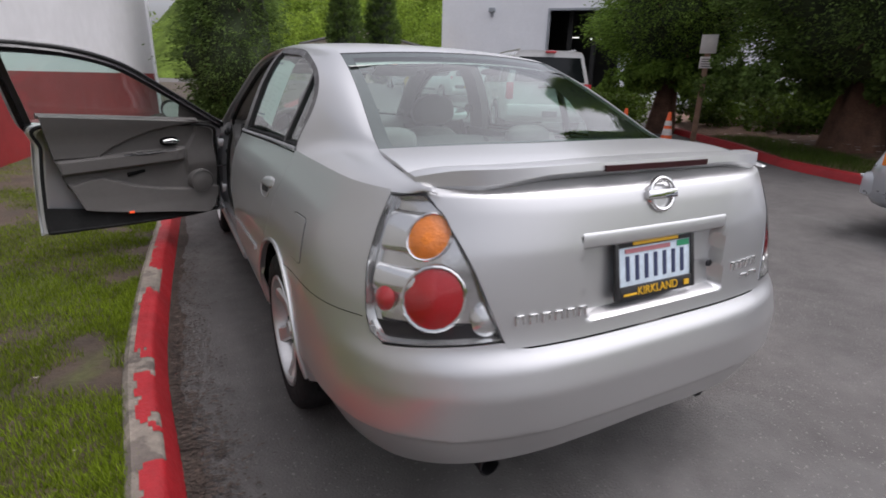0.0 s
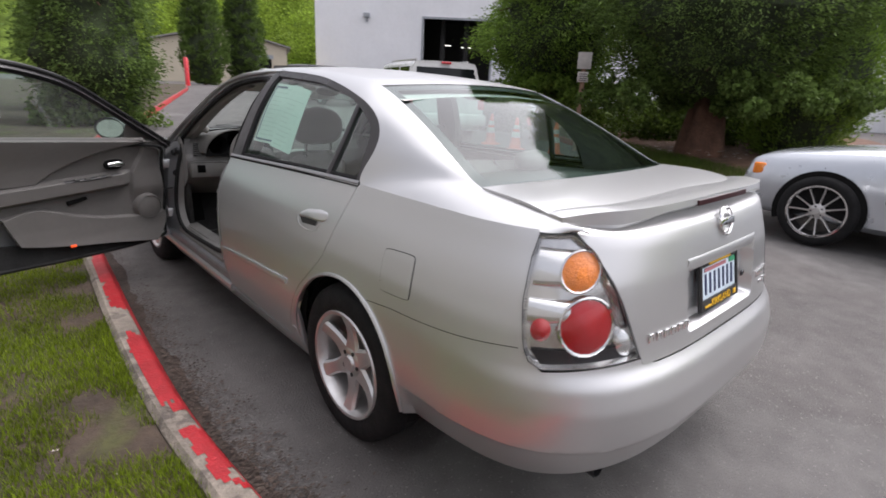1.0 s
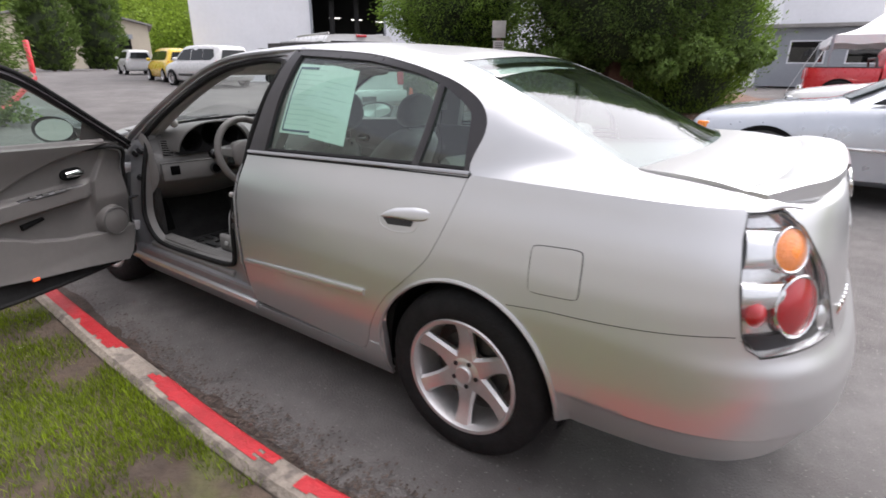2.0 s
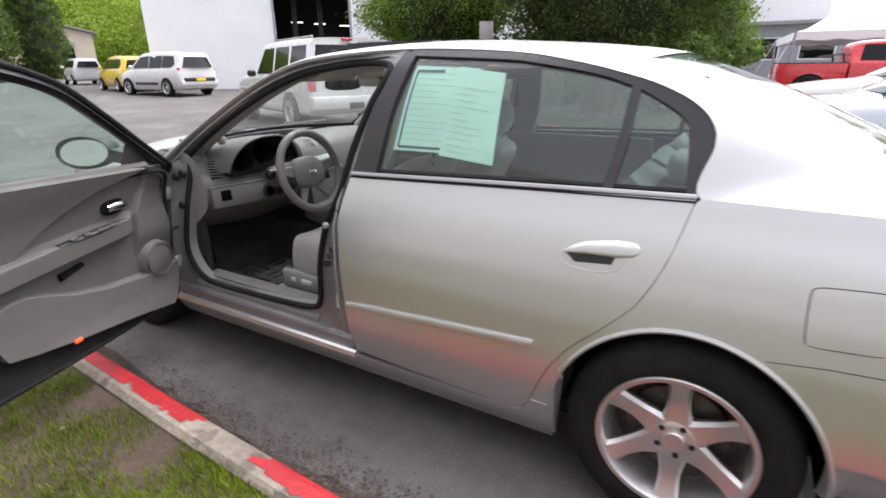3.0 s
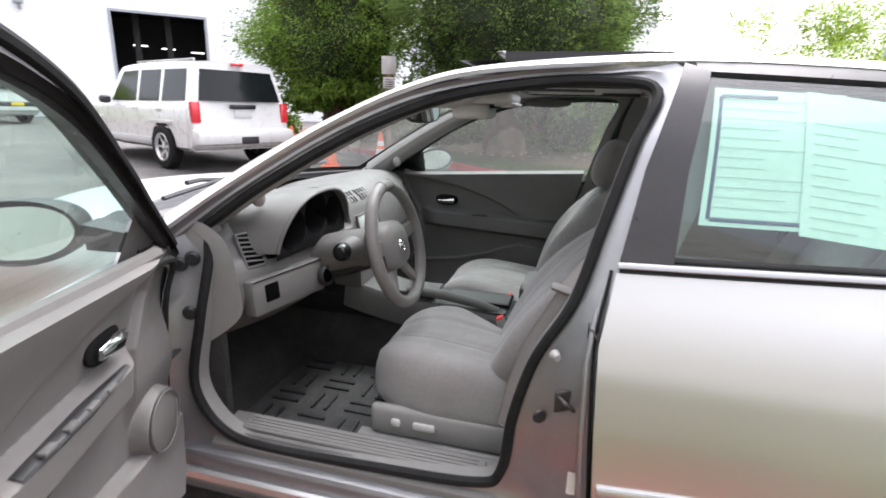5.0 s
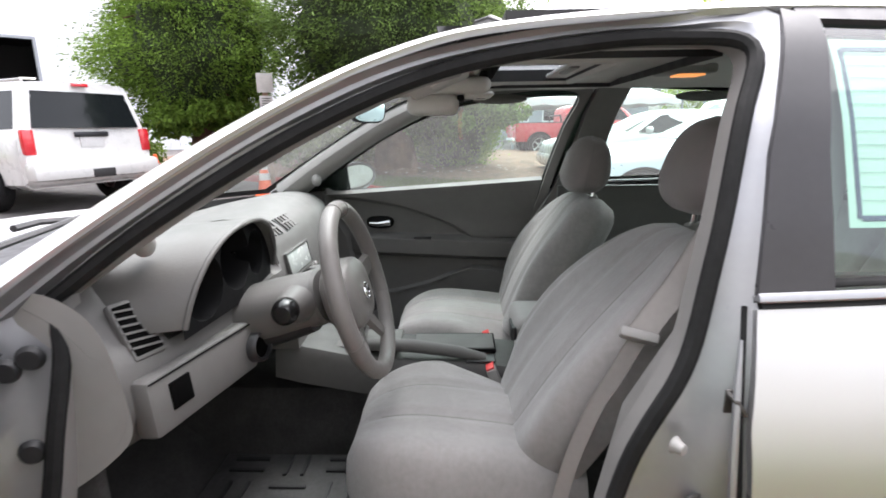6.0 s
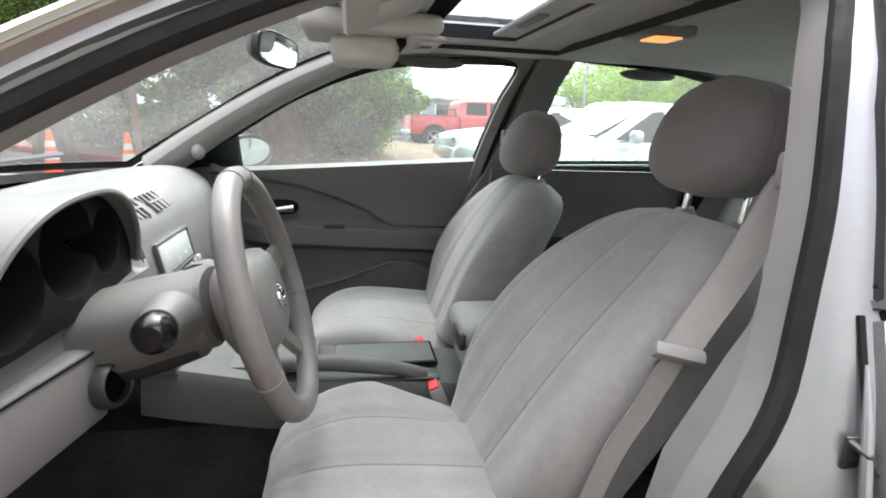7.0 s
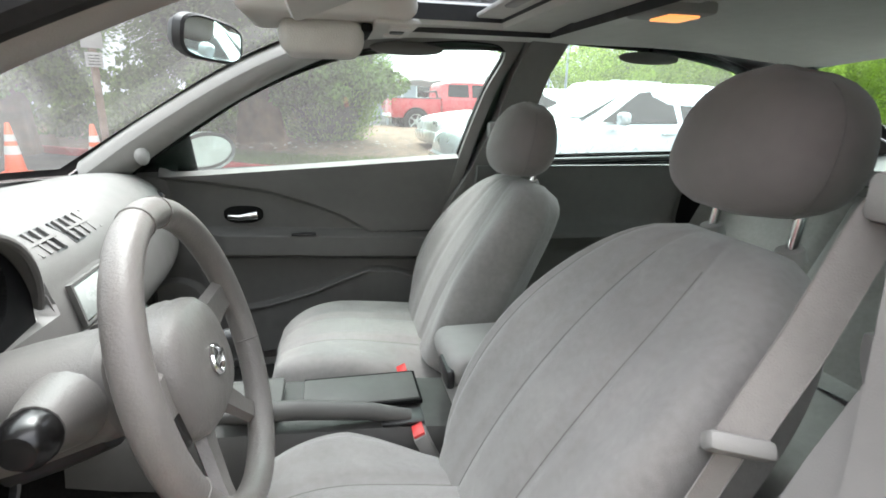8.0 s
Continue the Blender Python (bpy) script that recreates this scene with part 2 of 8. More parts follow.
def grid(p, thick=0.0, flip=False, away=None):
    """Faces over an n by m field of points, with a rim turned back by a thickness. away: a place from which the faces look away."""
    p = np.array(p, float)
    if away is not None:
        turned = np.cross(np.gradient(p, axis=0), np.gradient(p, axis=1))
        if ((p - np.array(away)) * turned).sum() < 0:
            p = p[::-1]
    n, m = p.shape[:2]
    ids = np.arange(n * m).reshape(n, m)
    faces = [(ids[i, j], ids[i + 1, j], ids[i + 1, j + 1], ids[i, j + 1]) for i in range(n - 1) for j in range(m - 1)]
    verts = p.reshape(-1, 3)
    if thick:
        du, dv = np.gradient(p, axis=0), np.gradient(p, axis=1)
        normal = np.cross(du, dv)
        normal /= np.maximum(np.linalg.norm(normal, axis=2, keepdims=True), 1e-9)
        edge = [(i, 0) for i in range(n)] + [(n - 1, j) for j in range(1, m)] + [(i, m - 1) for i in range(n - 2, -1, -1)] + [(0, j) for j in range(m - 2, 0, -1)]
        back = np.array([p[i, j] - normal[i, j] * thick for i, j in edge])
        k = len(verts)
        verts = np.vstack([verts, back])
        for a in range(len(edge)):
            b = (a + 1) % len(edge)
            faces.append((ids[edge[b]], ids[edge[a]], k + a, k + b))
    if flip:
        faces = [f[::-1] for f in faces]
    return verts, [tuple(int(i) for i in f) for f in faces]


def join(*geos):
    verts, faces, k = [], [], 0
    for v, f in geos:
        verts.append(np.array(v, float).reshape(-1, 3))
        faces += [tuple(i + k for i in g) for g in f]
        k += len(verts[-1])
    return np.vstack(verts), faces


def moved(geo, m):
    v = np.array(geo[0], float)
    r = np.array(m)
    return v @ r[:3, :3].T + r[:3, 3], geo[1]


def mirrored(geo):
    return np.array(geo[0]) * (-1, 1, 1), [f[::-1] for f in geo[1]]


def both(geo):
    return join(geo, mirrored(geo))


def rings(loops, cap=True, closed=True):
    """A skin over a row of loops with the same number of points."""
    loops = [np.array(r, float) for r in loops]
    m = len(loops[0])
    faces = []
    for i in range(len(loops) - 1):
        for j in range(m if closed else m - 1):
            k = (j + 1) % m
            faces.append((i * m + j, i * m + k, (i + 1) * m + k, (i + 1) * m + j))
    if cap:
        faces += [tuple(range(m))[::-1], tuple(range((len(loops) - 1) * m, len(loops) * m))]
    return np.vstack(loops), faces


def tube(points, radius, seg=8, closed=False, flat=1.0, cap=True):
    """A round or flattened bar along a line."""
    p = np.array(points, float)
    n = len(p)
    r = np.full(n, radius) if np.isscalar(radius) else np.array(radius, float)
    tan = np.roll(p, -1, 0) - np.roll(p, 1, 0) if closed else np.gradient(p, axis=0)
    tan /= np.maximum(np.linalg.norm(tan, axis=1, keepdims=True), 1e-9)
    up = np.array((0, 0, 1.0)) if abs(tan[0][2]) < 0.9 else np.array((0, 1.0, 0))
    loops = []
    for i in range(n):
        side = np.cross(tan[i], up)
        side /= max(np.linalg.norm(side), 1e-9)
        up = np.cross(side, tan[i])
        loops.append([p[i] + r[i] * (math.cos(a) * side + flat * math.sin(a) * up) for a in np.linspace(0, 2 * math.pi, seg, endpoint=False)])
    if closed:
        loops.append(loops[0])
    return rings(loops, cap and not closed)


def block(x0, x1, y0, y1, z0, z1, bevel=0.0, seg=2):
    bm = bmesh.new()
    bmesh.ops.create_cube(bm, size=1, matrix=Matrix.LocRotScale(((x0 + x1) / 2, (y0 + y1) / 2, (z0 + z1) / 2), None, (x1 - x0, y1 - y0, z1 - z0)))
    if bevel:
        bmesh.ops.bevel(bm, geom=bm.edges[:], offset=bevel, segments=seg, profile=0.5, affect="EDGES")
    return taken(bm)


def taken(bm):
    bm.verts.index_update()
    geo = np.array([v.co[:] for v in bm.verts]), [tuple(v.index for v in f.verts) for f in bm.faces]
    bm.free()
    return geo


def lathe(profile, seg=32, m=Matrix()):
    """A turned body: (radius, height) round the z axis."""
    a = np.linspace(0, 2 * math.pi, seg, endpoint=False)
    geo = rings([np.stack([r * np.cos(a), r * np.sin(a), np.full(seg, h)], 1) for r, h in profile], cap=False)
    return moved(geo, m)


def ball(centre, size, seg=16, power=2.0):
    """A rounded lump; a power over 2 squares it off."""
    u, v = np.linspace(-math.pi / 2, math.pi / 2, seg // 2 + 1), np.linspace(0, 2 * math.pi, seg, endpoint=False)
    e = 2 / power

    def s(x):
        return np.sign(x) * np.abs(x) ** e
    return rings([np.stack([centre[0] + size[0] * s(np.cos(a)) * s(np.cos(v)), centre[1] + size[1] * s(np.cos(a)) * s(np.sin(v)), np.full(seg, centre[2] + size[2] * s(np.sin(a)))], 1) for a in u], cap=False)


def part(name, geo, mat, parent=None, label="", smooth=True, angle=38, weld=0.0005):
    """One mesh object, under a thing or a part."""
    if isinstance(geo, bmesh.types.BMesh):
        geo = taken(geo)
    me = bpy.data.meshes.new(name)
    me.from_pydata([tuple(v) for v in geo[0]], [], geo[1])
    if weld:
        bm = bmesh.new()
        bm.from_mesh(me)
        bmesh.ops.remove_doubles(bm, verts=bm.verts[:], dist=weld)
        bm.to_mesh(me)
        bm.free()
    me.materials.append(mat)
    if smooth:
        me.shade_smooth()
        me.set_sharp_from_angle(angle=radians(angle))
    ob = new(name, me)
    if parent:
        ob.parent = parent
    if label:
        ob["label"] = label
    return ob


def thing(name, label, category, group="", at=None, kind=""):
    """An Empty at the base of a thing, that carries its parts."""
    ob = new(name)
    ob.empty_display_size = 0.1
    if at is not None:
        ob.matrix_world = at
    return tagged(ob, label, category, group, kind)


def ground_z(x, y):
    """The lot rises a little away from the kerb."""
    return 0.014 * min(max(x - 0.8, 0), 18) + 0.017 * min(max(y - 3, 0), 26)

# ---- ground, kerb, lawn ----
def flat_cell(xs, ys, z_of):
    p = np.array([[(x, y, z_of(x, y)) for y in ys] for x in xs])
    return grid(p)


def spread(a, b, n, far, power=3.0):
    t = np.linspace(-1, 1, n)
    return (a + b) / 2 + (b - a) / 2 * t + np.sign(t) * np.abs(t) ** (power * 3) * far


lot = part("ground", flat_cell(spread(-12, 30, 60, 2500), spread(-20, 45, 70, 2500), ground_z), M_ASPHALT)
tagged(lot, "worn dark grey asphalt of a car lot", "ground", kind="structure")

KERB = catmull([(-4.2, -9), (-2.0, -4), (-1.36, -1.6), (-1.315, -0.6), (-1.36, 0.4), (-1.335, 1.3), (-1.275, 2.3), (-1.13, 4.2), (-0.75, 7.2), (0.2, 10.5), (1.7, 14.2), (4.2, 21), (8.5, 33), (13, 48)], 150)
tan = np.gradient(KERB, axis=0)
tan /= np.linalg.norm(tan, axis=1, keepdims=True)
KERB_IN = np.stack([-tan[:, 1], tan[:, 0]], 1)


def kerb_wave(x, y):
    return 0.005 * noise.noise(Vector((x * 2.0, y * 2.0, 7.0)))


def kerb_run(line, inward, width=0.13, high=0.125):
    loops = []
    for (x, y), (a, b) in zip(line, inward):
        g = ground_z(x, y)
        j = kerb_wave(x, y)
        section = ((-0.048, -0.02), (-0.020, 0.5 * high), (0.004, high - 0.02 + j), (0.012, high - 0.007 + j), (0.03, high + j), (width - 0.03, high + j), (width - 0.008, high - 0.02 + j), (width, -0.02))
        loops.append([(x + a * s, y + b * s, g + h) for s, h in section])
    return rings([q[2:] for q in loops], closed=False, cap=False), rings([q[:3] for q in loops], closed=False, cap=False)


top, face = kerb_run(KERB, KERB_IN)
kerb_ob = tagged(part("kerb", top, M_CONCRETE), "concrete kerb with worn red paint and bare patches", "kerb", kind="structure")
part("kerb_face", face, M_KERBRED, kerb_ob, "red painted front face")
# the paint on its top, broken off in bare stretches
BARE = [(-2.6, -2.1), (-1.25, -0.75), (-0.30, 0.46), (1.24, 1.61), (3.3, 3.6), (4.6, 5.2), (7.4, 7.9)]


def painted(y, q, x):
    """Whether the paint still holds at a place along the kerb and across it."""
    wob = 0.07 * noise.noise(Vector((q * 22, y * 3.0, 1.0))) + 0.03 * noise.noise(Vector((q * 60, y * 14, 2.0)))
    if q > 0.083 + 0.02 * noise.noise(Vector((y * 3.5, 4.0, 0))) + 0.008 * noise.noise(Vector((y * 25, q * 40, 0))):
        return False
    chip = noise.noise(Vector((x * 9, y * 9, 3.0)))
    for k, (lo, hi) in enumerate(BARE):
        if lo + wob < y < hi + wob:
            return k in (1, 2) and chip > 0.12
    return chip < 0.55


fine = even(KERB, 1900)
turned = np.gradient(fine, axis=0)
turned /= np.linalg.norm(turned, axis=1, keepdims=True)
coat, cells = [], []
across_q = (0.003, 0.012, 0.020, 0.032, 0.044, 0.056, 0.068, 0.080, 0.090, 0.099)
for i, ((x, y), (tx, ty)) in enumerate(zip(fine, turned)):
    for k, q in enumerate(across_q):
        px, py = x - ty * q, y + tx * q
        rise = float(np.interp(q, (0.003, 0.012, 0.030), (0.104, 0.118, 0.125))) + kerb_wave(x, y) + 0.0025
        coat.append((px, py, ground_z(x, y) + rise))
        if i and k and painted(y, q, px):
            n0 = len(across_q)
            cells.append(((i - 1) * n0 + k - 1, (i - 1) * n0 + k, i * n0 + k, i * n0 + k - 1))
part("kerb_paint", (np.array(coat), cells), M_KERBRED, kerb_ob, "worn red paint on the kerb top")
# brown dirt gathered at the foot of the kerb
rows = []
for (x, y), (tx, ty) in zip(fine[(fine[:, 1] > -5) & (fine[:, 1] < 9)], turned[(fine[:, 1] > -5) & (fine[:, 1] < 9)]):
    out = 0.095 + 0.05 * noise.noise(Vector((y * 1.7, 2.0, 0))) + 0.03 * noise.noise(Vector((y * 9.0, 5.0, 0)))
    rows.append([(x + ty * q, y - tx * q, ground_z(x, y) + 0.004 + 0.012 * (1 - (q / out)) ** 2) for q in (0.03, 0.03 + (out - 0.03) * 0.4, 0.03 + (out - 0.03) * 0.8, out)])
tagged(part("dirt_strip", grid(np.array(rows)), M_DIRT), "brown dirt and crumbled leaves along the kerb foot", "dirt", kind="stuff")


def lawn_z(x, y):
    return 0.085 + ground_z(x, y) + 0.03 * noise.noise(Vector((x * 0.9, y * 0.9, 0))) + 0.012 * noise.noise(Vector((x * 4, y * 4, 3)))


across = np.r_[0.125, np.linspace(0.2, 4, 40), np.linspace(4.5, 40, 30)]
p = np.array([[(x + a * s, y + b * s, lawn_z(x + a * s, y + b * s) if s > 0.13 else ground_z(x, y) + 0.095) for s in across] for (x, y), (a, b) in zip(KERB, KERB_IN)])
tagged(part("lawn", grid(p, flip=True), M_SOIL), "patchy lawn with bare brown soil beside the kerb", "lawn", kind="structure")


def blades(n, rng, place, size=(0.02, 0.05)):
    """Thin grass blades as one sheet of triangles."""
    verts, faces = [], []
    for _ in range(n):
        x, y, z = place(rng)
        a, lean, h, w = rng.uniform(0, 6.28), rng.uniform(0.2, 1.0), rng.uniform(*size), rng.uniform(0.0015, 0.0032)
        c, s = math.cos(a), math.sin(a)
        k = len(verts)
        verts += [(x - s * w, y + c * w, z - 0.005), (x + s * w, y - c * w, z - 0.005), (x + c * lean * h, y + s * lean * h, z + h)]
        faces.append((k, k + 1, k + 2))
    return verts, faces


def on_lawn(rng):
    while True:
        i = int(np.searchsorted(KERB[:, 1], rng.triangular(-2.8, 9.0, -0.5)))
        s = 0.105 + 4.2 * rng.random() ** 1.6
        x, y = KERB[i] + KERB_IN[i] * s + (rng.uniform(-0.05, 0.05), rng.uniform(-0.14, 0.14))
        if noise.noise(Vector((x * 1.3, y * 1.3, 5))) + 0.5 * noise.noise(Vector((x * 4, y * 4, 8))) > rng.uniform(-0.44, 0.02) + 0.5 * max(0, 0.55 - s) * (noise.noise(Vector((0, y * 1.5, 4))) > 0.05):
            return x, y, max(lawn_z(x, y), ground_z(x, y) + 0.095 if s < 0.14 else 0)


tagged(part("grass", blades(230000, random.Random(5), on_lawn, (0.014, 0.038)), M_GRASS, smooth=False, weld=0), "short patchy green grass blades", "grass", kind="stuff")


def litter(n, rng, place, size):
    """Small flat scraps lying about."""
    verts, faces = [], []
    for _ in range(n):
        x, y, z = place(rng)
        a, r = rng.uniform(0, 6.28), rng.uniform(*size)
        k = len(verts)
        for j in range(4):
            b = a + j * 1.57 + rng.uniform(-0.4, 0.4)
            verts.append((x + r * math.cos(b), y + r * 0.6 * math.sin(b), z + rng.uniform(0.001, 0.003)))
        faces.append((k, k + 1, k + 2, k + 3))
    return verts, faces


def by_kerb(rng):
    i = int(rng.triangular(14, 90, 36))
    x, y = KERB[i] - KERB_IN[i] * (0.04 + abs(rng.gauss(0.0, 0.09))) + (0, rng.uniform(-0.15, 0.15))
    return x, y, ground_z(x, y) + 0.012


M_LITTER = material("leaf_litter", (0.055, 0.040, 0.031), 0.9, 0.0, 0.3, 9.0, random=0.5)
tagged(part("leaf_litter", litter(5000, random.Random(6), by_kerb, (0.003, 0.011)), M_LITTER, smooth=False, weld=0), "dark leaf crumbs and grit swept along the kerb", "debris", kind="stuff")
tagged(part("lawn_scraps", litter(60, random.Random(7), on_lawn, (0.008, 0.02)), M_STONE, smooth=False, weld=0), "pale scraps and dead leaves on the lawn", "debris", kind="stuff")

# the planted island across the lane
ISLAND = catmull([(7.0, -0.4), (7.1, 1.2), (7.55, 2.7), (8.1, 3.6), (8.8, 4.6), (9.6, 6.2), (11.5, 9.0), (15, 12)], 60)
tan = np.gradient(ISLAND, axis=0)
tan /= np.linalg.norm(tan, axis=1, keepdims=True)
ISLAND_IN = np.stack([tan[:, 1], -tan[:, 0]], 1)
top, face = kerb_run(ISLAND, ISLAND_IN)
kerb_ob = tagged(part("kerb", top, M_KERBRED), "red painted kerb round the planted island", "kerb", kind="structure")
part("kerb_face", face, M_KERBRED, kerb_ob)
across = np.r_[0.12, np.linspace(0.3, 9, 24)]
p = np.array([[(x + a * s, y + b * s, ground_z(x + a * s, y + b * s) + 0.1 + 0.25 * (1 - math.exp(-max(s - 0.8, 0) / 2.0)) * (0.7 + 0.5 * noise.noise(Vector((x + a * s, y + b * s, 1))))) for s in across] for (x, y), (a, b) in zip(ISLAND, ISLAND_IN)])
tagged(part("mulch_bed", grid(p), M_MULCH), "brown bark mulch under the cedars", "mulch", kind="structure")


def island_verge(rng):
    i = rng.randrange(0, 40)
    x, y = ISLAND[i] + ISLAND_IN[i] * rng.uniform(0.14, 1.3) + (rng.uniform(-0.1, 0.1), rng.uniform(-0.1, 0.1))
    return x, y, ground_z(x, y) + 0.12


tagged(part("verge_grass", blades(16000, random.Random(8), island_verge, (0.05, 0.12)), M_BUSH, smooth=False, weld=0), "bright green grass strip behind the island kerb", "grass", kind="stuff")
tagged(part("verge_stones", litter(60, random.Random(9), lambda r: (r.uniform(8.4, 10.5), r.uniform(0.5, 5.0), 0.42), (0.03, 0.08)), M_STONE, smooth=False, weld=0), "pale stones scattered on the mulch", "debris", kind="stuff")


# ---- buildings ----
def wall_with_opening(a, b, base, top, holes, thick=0.3):
    """A wall from a to b with rectangular holes (start, end, sill, head) along it, as solid blocks."""
    a, b = np.array(a, float), np.array(b, float)
    length = np.linalg.norm(b - a)
    turn = math.degrees(math.atan2(b[1] - a[1], b[0] - a[0]))
    out, x = [], 0.0
    for s, e, lo, hi in sorted(holes):
        out.append(block(x, s, 0, thick, base, top))
        if lo > base:
            out.append(block(s, e, 0, thick, base, lo))
        if hi < top:
            out.append(block(s, e, 0, thick, hi, top))
        x = e
    out.append(block(x, length, 0, thick, base, top))
    return moved(join(*out), pose(a[0], a[1], 0, 0, 0, turn))


def warehouse():
    """White steel building with a tall roll-up door."""
    w = thing("warehouse", "white metal-clad warehouse with an open dark workshop door", "building", at=pose(0, 0, 0))
    a, b = np.array((12.6, 24.6)), np.array((34.0, 2.0))
    d = (b - a) / np.linalg.norm(b - a)
    # wall with the door opening
    part("wall", wall_with_opening(a, b, 0.2, 9.0, [(5.7, 9.2, 0.2, 4.75)]), M_SIDING, w, smooth=False)
    part("end_wall", wall_with_opening(a + np.array((10.0, 14.0)), a, 0.2, 9.0, []), M_SIDING, w, smooth=False)
    # standing ribs of the cladding
    rib = []
    for s in np.arange(9.6, 30.8, 0.4):
        p = a + d * s
        rib.append(moved(block(-0.02, 0.02, -0.03, 0.0, 0.3, 8.9), pose(p[0], p[1], 0, 0, 0, math.degrees(math.atan2(d[1], d[0])))))
    part("cladding_ribs", join(*rib), M_SIDING, w, smooth=False)
    turn = math.degrees(math.atan2(d[1], d[0]))
    at = pose(a[0], a[1], 0, 0, 0, turn)
    frame_geo = join(block(5.6, 5.7, -0.04, 0.3, 0.3, 4.85), block(9.2, 9.3, -0.04, 0.3, 0.3, 4.85), block(5.7, 9.2, -0.04, 0.3, 4.75, 4.85))
    part("door_frame", moved(frame_geo, at), M_GREYWALL, w, smooth=False)
    # workshop behind the door; black surfaces paint its dim inside
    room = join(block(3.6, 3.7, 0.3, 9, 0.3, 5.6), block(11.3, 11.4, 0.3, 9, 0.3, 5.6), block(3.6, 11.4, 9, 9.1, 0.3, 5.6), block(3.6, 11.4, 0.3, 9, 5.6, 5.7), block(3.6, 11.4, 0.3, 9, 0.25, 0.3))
    part("workshop", moved(room, at), M_BLACK, w, "workshop room with its dimness painted black", smooth=False)
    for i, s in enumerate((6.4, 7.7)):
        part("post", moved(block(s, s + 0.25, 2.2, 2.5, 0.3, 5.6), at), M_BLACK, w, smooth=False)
    glow = glow_material("tube_light", (1.0, 0.97, 0.9), 0.9)
    for s, q, z in ((6.3, 3.5, 3.75), (7.5, 3.8, 3.7), (8.9, 5.0, 3.7)):
        part("tube_light", moved(block(s, s + 0.6, q, q + 0.10, z, z + 0.05), at), glow, w, smooth=False)
    lamp_geo = join(block(2.6, 2.9, -0.25, 0, 4.7, 4.9, 0.02), block(2.7, 2.8, -0.1, 0, 4.5, 4.7))
    part("wall_lamp", moved(lamp_geo, at), M_GREYWALL, w)
    return w


warehouse()


def side_building():
    """White over dark red wall beside the lawn."""
    w = thing("side_building", "white building with a dark red painted lower wall", "building")
    a, b = (-3.36, 5.0), (-1.2, 14.4)
    part("lower_wall", wall_with_opening(a, b, 0.0, 1.27, [], 0.35), M_REDWALL, w, smooth=False)
    wall = moved(wall_with_opening((0, 0), (float(np.hypot(b[0] - a[0], b[1] - a[1])), 0), 1.27, 8.0, [], 0.35), pose(a[0], a[1], 0, 0, 0, math.degrees(math.atan2(b[1] - a[1], b[0] - a[0]))))
    part("upper_wall", wall, M_SIDEWALL, w, smooth=False)
    part("end_wall", wall_with_opening((b[0], b[1]), (b[0] - 9, b[1] + 1.6), 0.0, 8.0, [], 0.35), M_SIDING, w, smooth=False)
    # added out of view: its height sets the reflection edge on the car's side
    part("reflection_wall", wall_with_opening((-6.6, -9.0), (-3.37, 5.0), 0.0, 3.5, [], 0.35), M_BEIGE, w, "unseen beige wall added for reflections in the car", smooth=False)
    return w


side_building()


def cream_building():
    """Far gabled shed with a dark garage door."""
    w = thing("cream_shed", "far cream gabled shed with a dark garage door", "building", at=pose(25.0, 67.0, 0.7, 0, 0, -25) @ Matrix.Scale(1.2, 4))
    part("wall", join(block(-8, 5.0, 0, 12, 0, 3.9), rings([[(-8, 0, 3.9), (5, 0, 3.9), (-1.5, 0, 5.4)], [(-8, 12, 3.9), (5, 12, 3.9), (-1.5, 12, 5.4)]])), M_CREAM, w, smooth=False)
    part("roof", join(rings([[(-8.4, -0.4, 3.85), (-1.5, -0.4, 5.5), (-1.5, -0.4, 5.65), (-8.4, -0.4, 4.0)], [(-8.4, 12, 3.85), (-1.5, 12, 5.5), (-1.5, 12, 5.65), (-8.4, 12, 4.0)]]), rings([[(-1.5, -0.4, 5.5), (5.4, -0.4, 3.85), (5.4, -0.4, 4.0), (-1.5, -0.4, 5.65)], [(-1.5, 12, 5.5), (5.4, 12, 3.85), (5.4, 12, 4.0), (-1.5, 12, 5.65)]])), M_ROOFING, w, smooth=False)
    part("garage_door", block(-0.4, 3.4, -0.06, 0.0, 0, 2.7), M_DARK, w, smooth=False)
    part("door_head", block(-0.6, 3.6, -0.1, -0.0, 2.7, 3.1), M_GREYWALL, w, smooth=False)
    return w


cream_building()


def office():
    """Long low grey building far across the lot, with windows."""
    w = thing("grey_office", "long low blue-grey office with a row of dark windows", "building", at=pose(33, 8, 0.35, 0, 0, -86))
    holes = [(s, s + 1.7, 1.2, 2.4) for s in np.arange(1.5, 17, 2.6)]
    part("wall", wall_with_opening((0, 0), (19, 0), 0, 3.0, holes), M_GREYWALL, w, smooth=False)
    part("roof", block(-0.5, 19.5, -0.6, 9, 3.0, 3.2, 0.03), M_ROOFING, w, smooth=False)
    for s, e, lo, hi in holes:
        win = part("window", block(s, e, 0.1, 0.14, lo, hi), M_GLASS_DARK, w, smooth=False)
        part("window_frame", join(block(s, s + 0.07, -0.02, 0.1, lo, hi), block(e - 0.07, e, -0.02, 0.1, lo, hi), block(s + 0.07, e - 0.07, -0.02, 0.1, hi - 0.07, hi), block(s + 0.07, e - 0.07, -0.02, 0.1, lo, lo + 0.07)), M_SIDING, win, smooth=False)
    part("inner_wall", block(0.2, 18.8, 3, 3.1, 0, 3.0), M_DARK, w, smooth=False)
    part("upper_storey", block(-4, 10.5, 1.0, 9, 3.2, 8.5), M_SIDING, w, "pale upper wall", smooth=False)
    return w


office()


